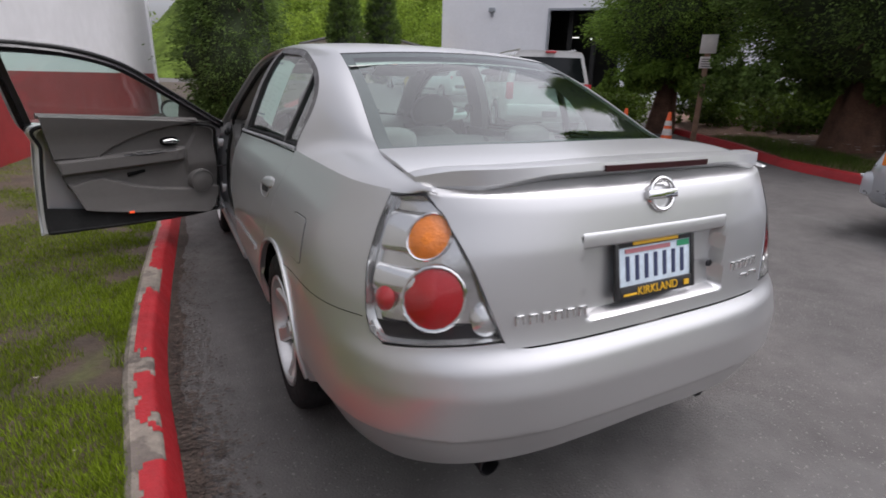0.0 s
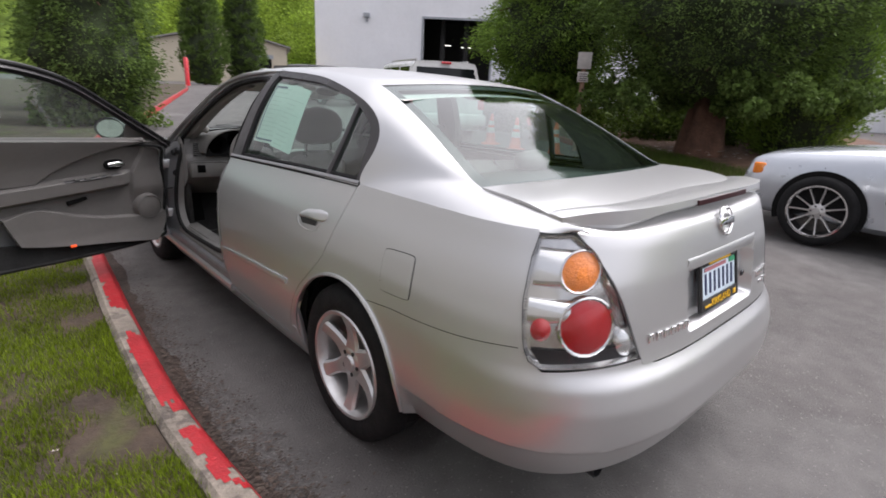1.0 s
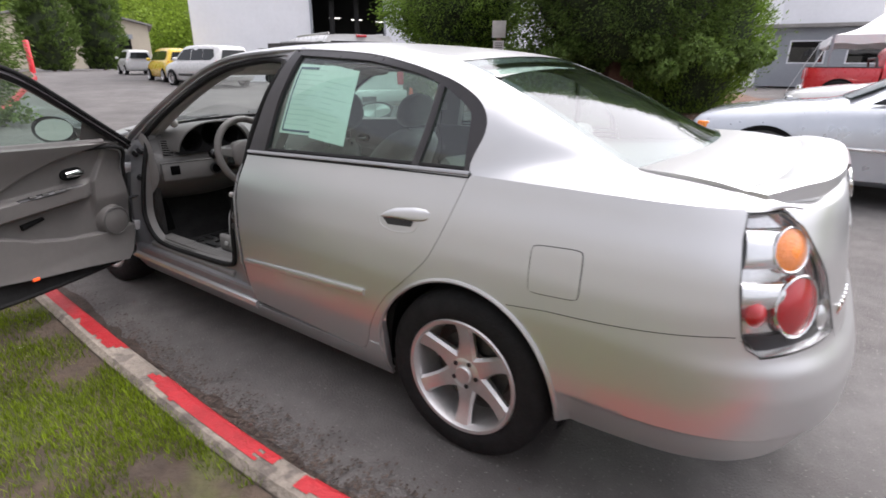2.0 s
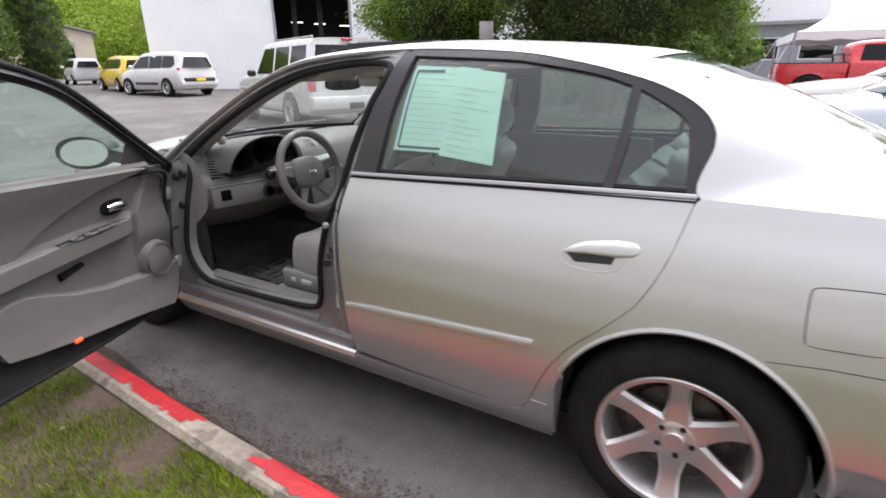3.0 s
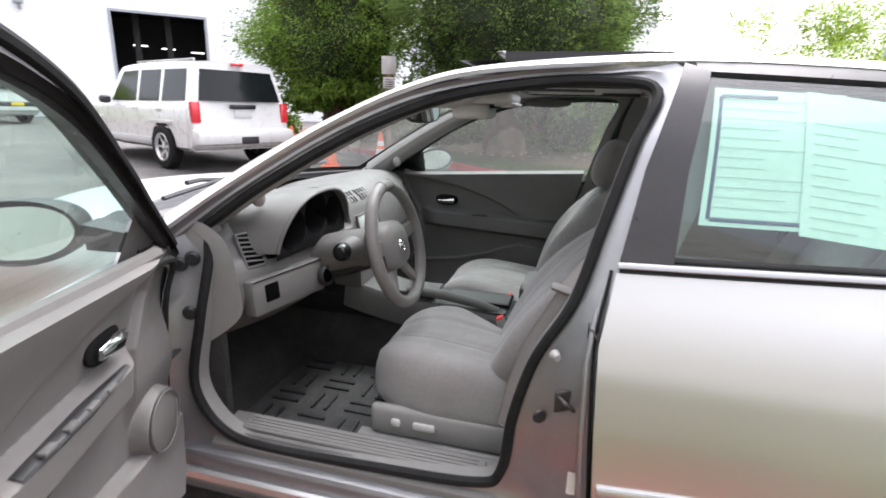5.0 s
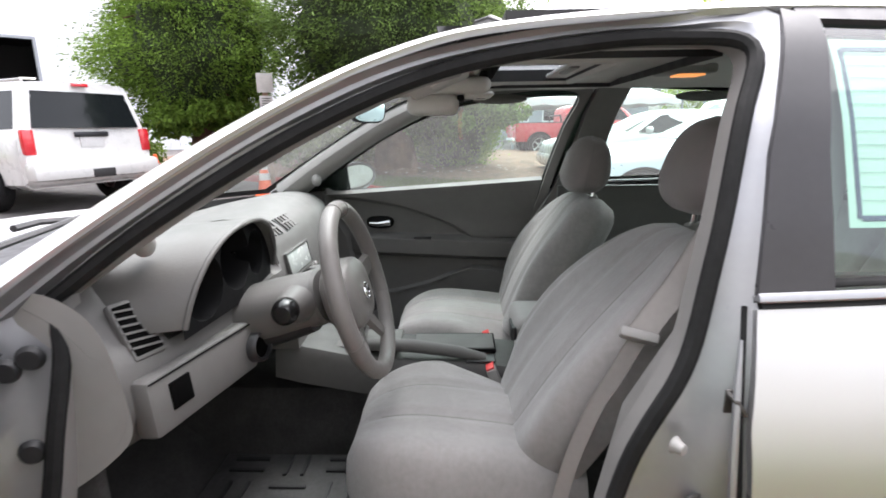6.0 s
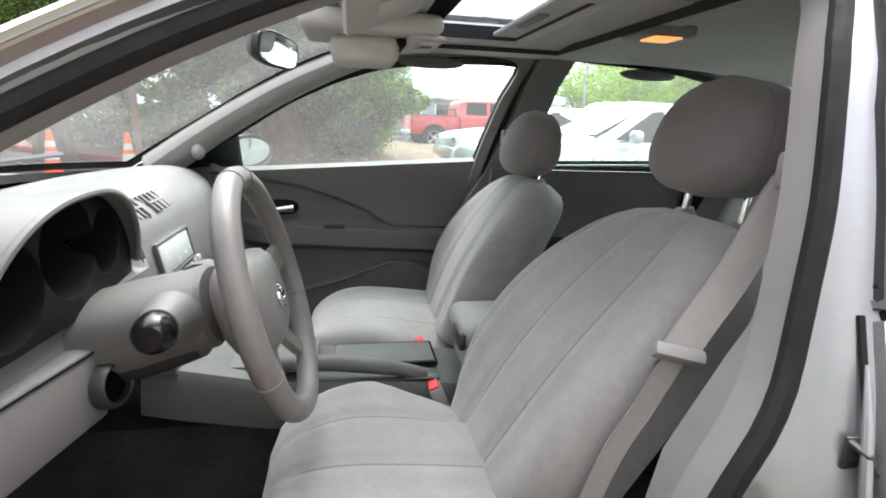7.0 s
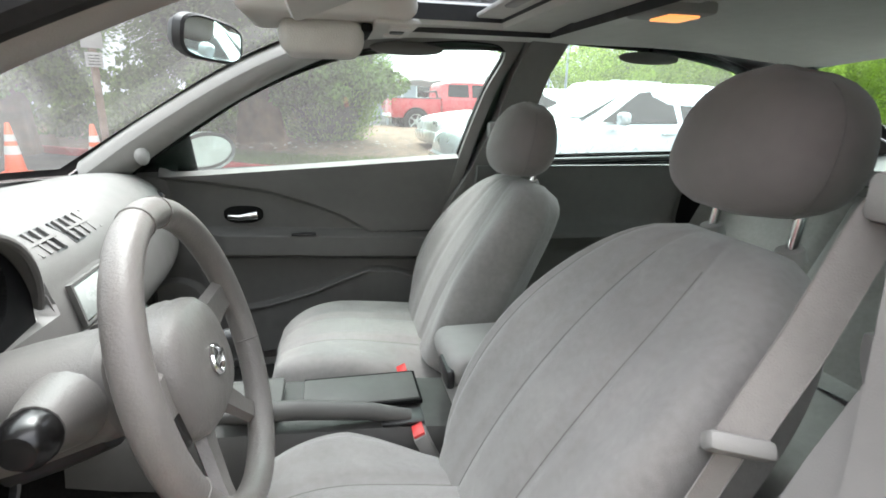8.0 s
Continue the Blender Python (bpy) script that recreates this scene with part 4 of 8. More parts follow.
def rear_door(flip):
    d = (lambda g: mirrored(g)) if flip else (lambda g: g)
    door = part("rear_door", d(shell), M_PAINT, sedan)
    part("side_moulding", d(ribbon([(1.225, 0.504), (0.9, 0.522), (0.458, 0.546)], [0.022, 0.028, 0.028, 0.024], -0.010, 30, 0.014)), M_PAINT, door)
    lip = catmull([(0.402, 0.856), (0.398, 0.838), (0.378, 0.821), (0.326, 0.812), (0.262, 0.818), (0.232, 0.832), (0.222, 0.854)], 30)
    part("recess_lip", d(tube([hull(y, z, 0.0012) for y, z in lip], 0.0026, 8)), M_PAINT, door)
    # flat black patch on the skin paints the shade under the grip
    cup = side_patch([(0.250, 0.841), (0.355, 0.833)], [(0.240, 0.868), (0.386, 0.858)], [(0.250, 0.841), (0.240, 0.868)], [(0.355, 0.833), (0.386, 0.858)], 10, 6, -0.002, 0.0)
    part("grip_shade", d(cup), M_BLACK, door)
    rows = []
    for q in np.linspace(0, 1, 26):
        y, mid = 0.397 - 0.216 * q, np.interp(q, (0, 0.12, 0.30, 0.70, 1), (0.855, 0.866, 0.876, 0.884, 0.889))
        half = np.interp(q, (0, 0.05, 0.15, 0.30, 0.70, 0.92, 1), (0.001, 0.005, 0.012, 0.0175, 0.023, 0.019, 0.008))
        rise = 0.011 * max(1 - abs(2 * q - 1) ** 4, 0)
        rows.append([hull(y, mid + half * v, -0.002 - rise * max(1 - abs(v) ** 3, 0) ** 0.6) for v in np.linspace(-1, 1, 11)])
    part("handle", d(panel(np.array(rows), 0.012)), M_PAINT, door, "body-coloured pull handle")
    # window: black frame, divider, glass and belt strip
    outer = catmull([(1.10, 1.447), (0.72, 1.424), (0.49, 1.391), (0.30, 1.347), (0.19, 1.312), (0.107, 1.268), (0.062, 1.22), (0.051, 1.165), (0.060, 1.040)], 60)
    inner = catmull([(1.09, 1.416), (0.72, 1.397), (0.60, 1.384), (0.405, 1.351), (0.29, 1.318), (0.226, 1.290), (0.158, 1.252), (0.124, 1.222), (0.112, 1.17), (0.094, 1.046)], 60)
    sweep = panel(np.array([[hull(*(inner[k] + (outer[k] - inner[k]) * v), 0.004) for v in np.linspace(0, 1, 6)] for k in range(60)]), 0.03)
    part("window_frame", d(join(sweep, ribbon([(0.276, 1.325), (0.286, 1.16), (0.305, 1.03)], [0.028, 0.029, 0.030], 0.004, 20, 0.03), side_patch([(1.12, 1.015), (1.230, 1.0)], [(1.066, 1.418), (1.120, 1.435)], [(1.12, 1.015), (1.104, 1.21), (1.066, 1.418)], [(1.230, 1.0), (1.190, 1.21), (1.120, 1.435)], 8, 16, 0.0, 0.02))), M_BLACKTRIM, door, "matte black window frame")
    pane = side_patch([(0.085, 1.03), (1.13, 1.005)], [(0.105, 1.24), (0.19, 1.285), (0.30, 1.33), (0.49, 1.375), (0.72, 1.406), (1.09, 1.425)], [(0.085, 1.03), (0.105, 1.24)], [(1.13, 1.005), (1.09, 1.425)], 24, 10, 0.016, 0.0)
    part("window_pane", d(pane), M_GLASS, door).visible_shadow = False
    part("belt_strip", d(join(ribbon([(1.230, 1.006), (0.7, 1.022), (0.065, 1.04)], 0.013, -0.006, 30, 0.02))), M_DIM_SILVER, door, "bright belt strip")
    part("belt_seal", d(ribbon([(1.226, 0.993), (0.7, 1.009), (0.068, 1.026)], 0.005, -0.003, 30, 0.015)), M_RUBBER, door)
    part("belt_seal", d(ribbon([(1.226, 1.018), (0.7, 1.034), (0.085, 1.05)], 0.008, 0.006, 30, 0.015)), M_RUBBER, door)
    return door


rear_door(False)
rear_door(True)

# fuel flap
def flap_at(u, v):
    k = 1 - 0.055 * abs(u * v) ** 5
    u, v = u * k, v * k
    y, z = -0.295 - 0.079 * u - 0.007 * (1 - v) / 2, 0.803 + 0.0700 * v + 0.005 * u
    return along(y, z), z


side_uv = np.sin(np.linspace(-1, 1, 15) * math.pi / 2)
flap = part("fuel_flap", panel(skin([[flap_at(u, v) for v in side_uv] for u in side_uv], -0.0030), 0.012), M_PAINT, sedan)
rim_uv = [(-1.03, v) for v in side_uv] + [(u, 1.035) for u in side_uv] + [(1.03, -v) for v in side_uv] + [(-u, -1.035) for u in side_uv]
part("flap_gap", tube([hull(*flap_at(u, v), 0.0003) for u, v in rim_uv], 0.0016, 4), M_DARK, flap)

# sills
sill = side_patch([(0.402, 0.150), (2.47, 0.150)], [(0.402, 0.323), (0.462, 0.326), (0.478, 0.292), (0.502, 0.264), (0.54, 0.256), (2.47, 0.262)], [(0.402, 0.150), (0.402, 0.323)], [(2.47, 0.150), (2.47, 0.262)], 110, 10, -0.003)
part("sill", sill, M_PAINT, sedan)
part("sill", mirrored(sill), M_PAINT, sedan)

# front wings, bonnet and nose
FRONT_Y = 2.80


def front_wing():
    cols = []
    for s in np.r_[np.linspace(2.475, 3.25, 60), np.linspace(3.26, 3.55, 12)]:
        d = s - FRONT_Y
        lo = ARCH_Z + math.sqrt(max(ARCH_R ** 2 - d * d, 0)) if abs(d) < ARCH_R - 0.01 else (0.18 if d < 0 else 0.55)
        hi = np.interp(s, (2.475, 2.9, 3.5), (0.945, 0.90, 0.80))
        cols.append([hull(s, lo + (hi - lo) * v) for v in np.linspace(0, 1, 18)])
    # shoulder from the wing's top edge in to the bonnet's edge
    top = []
    for t in np.linspace(0, 1, 30):
        s = 2.475 + 1.075 * t
        e = np.array(hull(s, np.interp(s, (2.475, 2.9, 3.5), (0.945, 0.90, 0.80))))
        q = np.array(((-0.70 + 0.06 * t) * (1 - 0.22 * t * t) - 0.004, 2.66 + 0.90 * t, 0.932 - 0.05 * t - 0.10 * t ** 4))
        top.append([e + (q - e) * v + np.array((-0.3, 0, 1.0)) * 0.022 * math.sin(math.pi * v) for v in np.linspace(0, 1, 7)])
    return join(panel(np.array(cols), 0.02), panel(np.array(top), 0.012))


for d in (False, True):
    w = front_wing()
    w = join(w, arch_lip(FRONT_Y - ARCH_Y, 0.2))
    part("front_wing", mirrored(w) if d else w, M_PAINT, sedan)
p = np.array([[((-0.70 + 0.06 * t) * u * (1 - 0.22 * t * t), 2.70 + 0.94 * t - 0.10 * t * u * u + 0.11 * (1 - t) * (1 - u * u), 0.955 - 0.05 * t - 0.10 * t ** 4 + 0.045 * (1 - u * u) - 0.02 * u ** 6) for u in np.linspace(-1, 1, 25)] for t in np.linspace(0, 1, 20)])
part("bonnet", panel(p, 0.015), M_PAINT, sedan)
front = skin(coons([(3.2, 0.2), (3.95, 0.22)], [(3.2, 0.545), (3.95, 0.60)], [(3.2, 0.2), (3.2, 0.545)], [(3.95, 0.22), (3.95, 0.60)], 30, 12))
part("front_bumper", both(panel(front, 0.02)), M_PAINT, sedan)
front = skin(coons([(3.56, 0.61), (3.95, 0.61)], [(3.56, 0.79), (3.95, 0.74)], [(3.56, 0.61), (3.56, 0.79)], [(3.95, 0.61), (3.95, 0.74)], 20, 8), 0.01)
part("headlamp_band", both(panel(front, 0.02)), M_REFLECTOR, sedan)
# cowl and wipers under the windscreen
p = np.array([[((-0.73 + 0.02 * t) * u, 2.50 + 0.26 * t + 0.15 * (1 - u * u), 0.968 - 0.02 * t + 0.03 * (1 - u * u)) for u in np.linspace(-1, 1, 25)] for t in np.linspace(0, 1, 6)])
cowl = part("cowl", grid(p, 0.02), M_BLACK, sedan)
for x0, x1 in ((-0.60, -0.02), (0.0, 0.55)):
    part("wiper", join(tube([(x0, 2.55 + 0.15 * (1 - (x0 / 0.7) ** 2), 1.02), (x1, 2.57 + 0.14 * (1 - (x1 / 0.7) ** 2), 1.03)], 0.008, 6), tube([(x1, 2.6 + 0.14, 1.0), (x1 - 0.25, 2.60 + 0.12, 1.03), (x0 * 0.6 + x1 * 0.4, 2.56 + 0.14, 1.032)], 0.009, 6)), M_BLACK, cowl)


# roof with an open hatch, windscreen, rear window
def across(q, us, dy, dz):
    return [(-q[0] * u, q[1] + dy * (1 - u * u), q[2] + dz * (1 - u * u)) for u in us]


US = np.linspace(-1, 1, 33)
HATCH_X, HATCH_Y = 0.40, (1.12, 1.56)
rows = []
roof_y = np.linspace(0.27, 1.72, 37)
order = np.argsort(RAIL_IN[:, 1])
rail_at = [np.array([np.interp(y, RAIL_IN[order, 1], RAIL_IN[order, k]) for k in range(3)]) for y in roof_y]
p = np.array([across(q, US, 0.075 * min(1, max(0, (y - 1.25) / 0.47)) - 0.06 * max(0, (0.6 - y) / 0.33), 0.022) for q, y in zip(rail_at, roof_y)])
verts, faces = panel(p)
keep = []
for f in faces:
    c = verts[list(f)].mean(0)
    if not (abs(c[0]) < HATCH_X and HATCH_Y[0] < c[1] < HATCH_Y[1]):
        keep.append(f)
part("roof", (verts, keep), M_PAINT, sedan)
lid = np.array([[(x, y, 1.460 - 0.012 * (x / 0.4) ** 2 + (1.545 - y) * 0.02) for x in np.linspace(-0.39, 0.39, 13)] for y in np.linspace(1.13, 1.55, 9)])
tilt = part("sunroof_glass", grid(lid, 0.006), M_GLASS_ROOF, sedan, "dark tinted glass sunroof")
edge = np.r_[lid[0], lid[1:, -1], lid[-1, ::-1][1:], lid[::-1, 0][1:-1]]
part("sunroof_seal", tube(edge, 0.007, 6, closed=True), M_RUBBER, tilt)
part("wind_deflector", tube([(-0.33, 1.53, 1.458), (-0.29, 1.58, 1.484), (-0.2, 1.605, 1.492), (0, 1.615, 1.495), (0.2, 1.605, 1.492), (0.29, 1.58, 1.484), (0.33, 1.53, 1.458)], [0.006, 0.012, 0.012, 0.012, 0.012, 0.012, 0.006], 8, flat=0.5), M_BLACK, tilt)
rim = [(x, y, 1.452) for x, y in ((-HATCH_X, HATCH_Y[0]), (HATCH_X, HATCH_Y[0]), (HATCH_X, HATCH_Y[1]), (-HATCH_X, HATCH_Y[1]), (-HATCH_X, HATCH_Y[0]))]
part("sunroof_rim", rings([[(x, y, z + h) for x, y, z in rim[:4]] for h in (0.025, -0.07)], cap=False), M_BLACK, sedan)



def screen(rows, dy0, dy1, dz, inset=0.0):
    out = []
    for i, q in enumerate(rows):
        t = i / (len(rows) - 1)
        out.append(across((q[0] + inset, q[1], q[2] - inset * 0.5), np.linspace(-1, 1, 29), dy0 + (dy1 - dy0) * t, dz))
    return np.array(out)


wind = screen(catmull(RAIL_IN[0:21:4], 20), 0.20, 0.075, 0.022, 0.012)
part("windscreen", panel(wind), M_GLASS_CLEAR, sedan).visible_shadow = False
back_rows = catmull(RAIL_IN[48:80:6], 22)
back = screen(back_rows, -0.06, -0.11, 0.022, 0.003)
part("rear_window", panel(back), M_GLASS_REAR, sedan).visible_shadow = False
# black print round the glass
for name, g, sgn in (("windscreen_border", wind, 1), ("rear_window_border", back, -1)):
    lift = -np.array((0, 0.002 * sgn, 0.002))
    strips = [grid(g[:, :2] + lift), grid(g[:, -2:] + lift), grid(g[:2] + lift), grid(g[-2:] + lift)]
    part(name, join(*strips), M_BLACK, sedan)

# boot lid
LID_EDGE = [(0.512, 0.668), (0.580, 0.86), (0.630, 0.985), (0.662, 1.05)]


def lid_half(z):
    return float(np.interp(z, [q[1] for q in LID_EDGE], [q[0] for q in LID_EDGE]))


def bump01(v, lo, hi, soft):
    a = min(max((v - lo) / soft, 0), 1)
    b = min(max((hi - v) / soft, 0), 1)
    a, b = a * a * (3 - 2 * a), b * b * (3 - 2 * b)
    return a * b


rows = []
for z in np.r_[np.linspace(0.665, 1.035, 52)]:
    e = lid_half(z)
    row = []
    for x in np.linspace(-e, e, 97):
        wide = 0.285 - 0.05 * (0.92 - z)
        depth = 0.042 * bump01(x, -wide, wide, 0.010) * bump01(z, 0.705, 0.925, 0.012)
        row.append((x, tail_y(x, z) + depth, z))
    rows.append(row)
rear_rows = rows
# over the edge to the deck
deck = []
last = np.array(rear_rows[-1])
for t in np.linspace(0, 1, 30)[1:]:
    row = []
    for k, (x, y, z) in enumerate(last):
        u = x / lid_half(1.035)
        yb = -0.435 - 0.10 * (1 - u * u)
        curve_z = 1.035 + (1.098 + 0.012 * (1 - u * u) - 1.035) * (1 - (1 - t) ** 3.2)
        yy = y + (yb - y) * t ** 1.12
        xe = u * np.interp(yy - 0.10 * (u * u - 1) * t, (-0.95, -0.80, -0.70, -0.60, -0.50, -0.43), (0.648, 0.659, 0.665, 0.660, 0.645, 0.628))
        row.append((xe, y + (yb - y) * t ** 1.12, curve_z - 0.004 * u ** 4))
    deck.append(row)
lid_ob = part("boot_lid", panel(np.array(rear_rows + deck), 0.012), M_PAINT, sedan)
# grip bar over the plate
bar = [[(x, tail_y(x, 0.92) + dy, 0.915 + dz) for dy, dz in ((0.04, -0.028), (0.008, -0.026), (-0.001, -0.018), (-0.002, 0.012), (0.003, 0.019), (0.03, 0.022))] for x in np.linspace(-0.285, 0.285, 30)]
part("grip_bar", rings(bar), M_PAINT, lid_ob)
part("keyhole", lathe([(0, 0.006), (0.010, 0.006), (0.012, 0)], 14, pose(0.25, tail_y(0.25, 0.78) + 0.03, 0.78, 90)), M_DARKALLOY, lid_ob)
# ring badge
badge = join(tube([(0.046 * math.cos(a), 0, 0.044 * math.sin(a)) for a in np.linspace(0, 2 * math.pi, 32, endpoint=False)], 0.007, 8, closed=True), block(-0.058, 0.058, -0.008, 0.008, -0.013, 0.013, 0.004))
part("badge", moved(badge, pose(0.0, tail_y(0, 1.015) - 0.006, 1.015, -14)), M_CHROME, lid_ob, "chrome ring badge with a crossbar")


def letter_bars(x0, x1, z, high, count, label=""):
    """A row of bright stubs in place of the badge letters."""
    for i in range(count):
        x = x0 + (x1 - x0) * i / max(count - 1, 1)
        w = abs(x1 - x0) / max(count - 1, 1) * 0.36
        m = pose(x, tail_y(x, z) - 0.001, z)
        stub = join(block(-w, -w + 0.005, -0.003, 0.003, -high / 2, high / 2, 0.001), block(w - 0.005, w, -0.003, 0.003, -high / 2, high / 2, 0.001), block(-w, w, -0.003, 0.003, high / 2 - 0.005, high / 2, 0.001))
        part("letter", moved(stub, m), M_REFLECTOR, lid_ob, label)


letter_bars(-0.475, -0.29, 0.735, 0.026, 6, "small chrome letter")
letter_bars(0.335, 0.46, 0.765, 0.028, 5, "small chrome letter")
letter_bars(0.40, 0.46, 0.725, 0.013, 2, "small chrome letter")

# number plate with its frame
plate = part("number_plate", moved(block(-0.152, 0.152, -0.002, 0.002, -0.076, 0.076, 0.001), pose(0, -0.985, 0.815, -12)), material("plate_blue_white", (0.62, 0.72, 0.80), 0.4, 0.0, 0.15, 6.0), sedan, "white and pale blue number plate")
P_AT = pose(0, -0.985, 0.815, -12)
frame_parts = join(block(-0.160, -0.146, -0.008, 0.006, -0.088, 0.084, 0.002), block(0.146, 0.160, -0.008, 0.006, -0.088, 0.084, 0.002), block(-0.146, 0.146, -0.008, 0.006, 0.060, 0.084, 0.002), block(-0.146, 0.146, -0.008, 0.006, -0.088, -0.050, 0.002))
part("plate_frame", moved(frame_parts, P_AT), M_BLACK, plate, "black plate frame")
M_INK = material("plate_ink", (0.03, 0.04, 0.10), 0.5, 0.0, 0.0)
for i in range(7):
    part("plate_mark", moved(block(-0.118 + 0.037 * i, -0.118 + 0.037 * i + 0.013, -0.0045, -0.002, -0.036, 0.034), P_AT), M_INK, plate)
part("plate_sticker", moved(join(block(0.09, 0.14, -0.0045, -0.002, 0.040, 0.057)), P_AT), material("green_sticker", (0.03, 0.30, 0.14), 0.5, 0.0, 0.1), plate)
part("plate_heading", moved(block(-0.12, 0.06, -0.0045, -0.002, 0.042, 0.054), P_AT), material("plate_red", (0.45, 0.18, 0.2), 0.5, 0.0, 0.1), plate)
M_GOLD = material("frame_gold", (0.72, 0.42, 0.02), 0.45, 0.0, 0.05)
for q in (block(-0.095, 0.085, -0.0105, -0.008, 0.064, 0.080), block(-0.135, -0.085, -0.0105, -0.008, -0.076, -0.070), block(0.11, 0.13, -0.0105, -0.008, -0.078, -0.062)):
    part("frame_band", moved(q, P_AT), M_GOLD, plate)


def lettering(text, size, mat, m, parent, depth=0.001):
    c = bpy.data.curves.new("lettering", "FONT")
    c.body, c.size, c.extrude, c.align_x, c.align_y = text, size, depth, "CENTER", "CENTER"
    c.materials.append(mat)
    ob = new("lettering", c)
    ob.matrix_world = m
    if parent:
        ob.parent = parent
    return ob


lettering("KIRKLAND", 0.034, M_GOLD, P_AT @ pose(0.0, -0.0095, -0.069, 90, 0, 0), plate)

# spoiler with its high brake lamp
spoil = []
for x in np.linspace(-0.665, 0.665, 61):
    u = abs(x) / 0.665
    end = max(0.0, (u - 0.82) / 0.18)
    y = tail_y(x * 0.98, 1.03) + 0.035 + 0.035 * end
    z = 1.103 - 0.018 * u ** 2 - 0.022 * end ** 2
    dep = 0.150 - 0.04 * u
    foot = min(max((u - 0.50) / 0.38, 0), 1)
    foot = foot * foot * (3 - 2 * foot)
    th = 0.022 + 0.034 * foot - 0.016 * end
    spoil.append([(x, y + dep, z - 0.014), (x, y + dep * 0.55, z + 0.004), (x, y + 0.02, z + 0.010), (x, y - 0.020, z + 0.006), (x, y - 0.024, z - th * 0.6), (x, y + 0.01, z - th - 0.012), (x, y + dep * 0.5, z - th - 0.018 - 0.01 * end), (x, y + dep * 0.9, z - 0.03 - 0.015 * end)])
spoiler = part("spoiler", rings(spoil), M_PAINT, lid_ob)
part("brake_lamp", rings([[(x, tail_y(x, 1.03) + 0.006, 1.100), (x, tail_y(x, 1.03) + 0.006, 1.084), (x, tail_y(x, 1.03) + 0.03, 1.084), (x, tail_y(x, 1.03) + 0.03, 1.1)] for x in np.linspace(-0.20, 0.20, 16)]), material("dark_red_lens", (0.035, 0.004, 0.005), 0.3, 0.0, 0.0), lid_ob, "dark red high brake lamp")

# rear bumper
arch_edge = [(ARCH_Y - ARCH_R * math.cos(t), ARCH_Z + ARCH_R * math.sin(t)) for t in np.linspace(-0.06, 1.08, 24)] + [(-0.15, 0.663)]
arch_edge = [(along(y, z), z) for y, z in arch_edge]
bump_top = [(-0.15, 0.663), (-0.40, 0.692), (-0.60, 0.7148), (-0.662, 0.720), (-0.688, 0.70), (-0.722, 0.664), (-0.85, 0.674), (-1.005, 0.682), (-1.05, 0.660), (-1.30, 0.659)]


def bumper_skin(s, z):
    """Bumper face with a tucked-in skirt under its crease."""
    fold = 0.425 + 0.012 * min(max((-0.6 - s) / 0.6, 0), 1)
    deep = 0.009 * min(max((fold - z) / 0.012, 0), 1) + 0.24 * max(fold - z, 0)
    return hull(s, z, 0.001 + deep * min(max((-0.312 - s) / 0.012, 0), 1))


b = coons([arch_edge[0], (-0.45, 0.298), (-0.7, 0.292), (-0.95, 0.315), (-1.30, 0.345)], bump_top, arch_edge, [(-1.30, 0.345), (-1.30, 0.659)], 70, 46)
b = np.array([[bumper_skin(s, z) for s, z in row] for row in b])
bumper = part("rear_bumper", both(panel(b, 0.03)), M_PAINT, sedan)
seam = ribbon([(-0.155, 0.6655), (-0.40, 0.6945), (-0.60, 0.7175), (-0.658, 0.7215)], 0.0032, -0.0005, 30, 0.0)
part("bumper_seam", seam, M_DARK, bumper)
part("bumper_seam", mirrored(seam), M_DARK, bumper)
part("exhaust_tip", lathe([(0.030, -0.02), (0.034, 0.10), (0.030, 0.102), (0.027, 0.0)], 20, pose(-0.47, -0.80, 0.215, 90)), M_DARKALLOY, sedan)
part("exhaust_tip", lathe([(0.030, -0.02), (0.034, 0.10), (0.030, 0.102), (0.027, 0.0)], 20, pose(0.47, -0.80, 0.215, 90)), M_DARKALLOY, sedan)

# tail lamps
LAMP_IN = [(-1.0, 0.688), (-0.93, 0.86), (-0.83, 0.99), (-0.765, 1.03)]


def disc_on_skin(x, z, r, off, n=22, dome=0.012, squash=1.0):
    """A round lens that follows the lamp's face."""
    s0 = skin_s(x, z)
    stretch = np.linalg.norm(np.array(hull(s0 + 0.01, z)) - np.array(hull(s0 - 0.01, z))) / 0.02
    loops = []
    for k in (1.0, 0.98, 0.85, 0.6, 0.3, 0.02):
        loops.append([hull(s0 + squash * r * k * math.cos(a) / stretch, z + r * k * math.sin(a), off - dome * (1 - k * k) + (0.02 if k == 1.0 else 0)) for a in np.linspace(0, 2 * math.pi, n, endpoint=False)])
    return rings(loops, cap=False)


M_LAMPBED = material("lamp_bed", (0.74, 0.74, 0.74), 0.16, 0.9, 0.12, 12.0)


def skin_s(x, z):
    return Y0 - bent(math.acos(min((abs(x) / half_width(z)), 1) ** (POW / 2)), 1 / SQUARE) / (math.pi / 2)


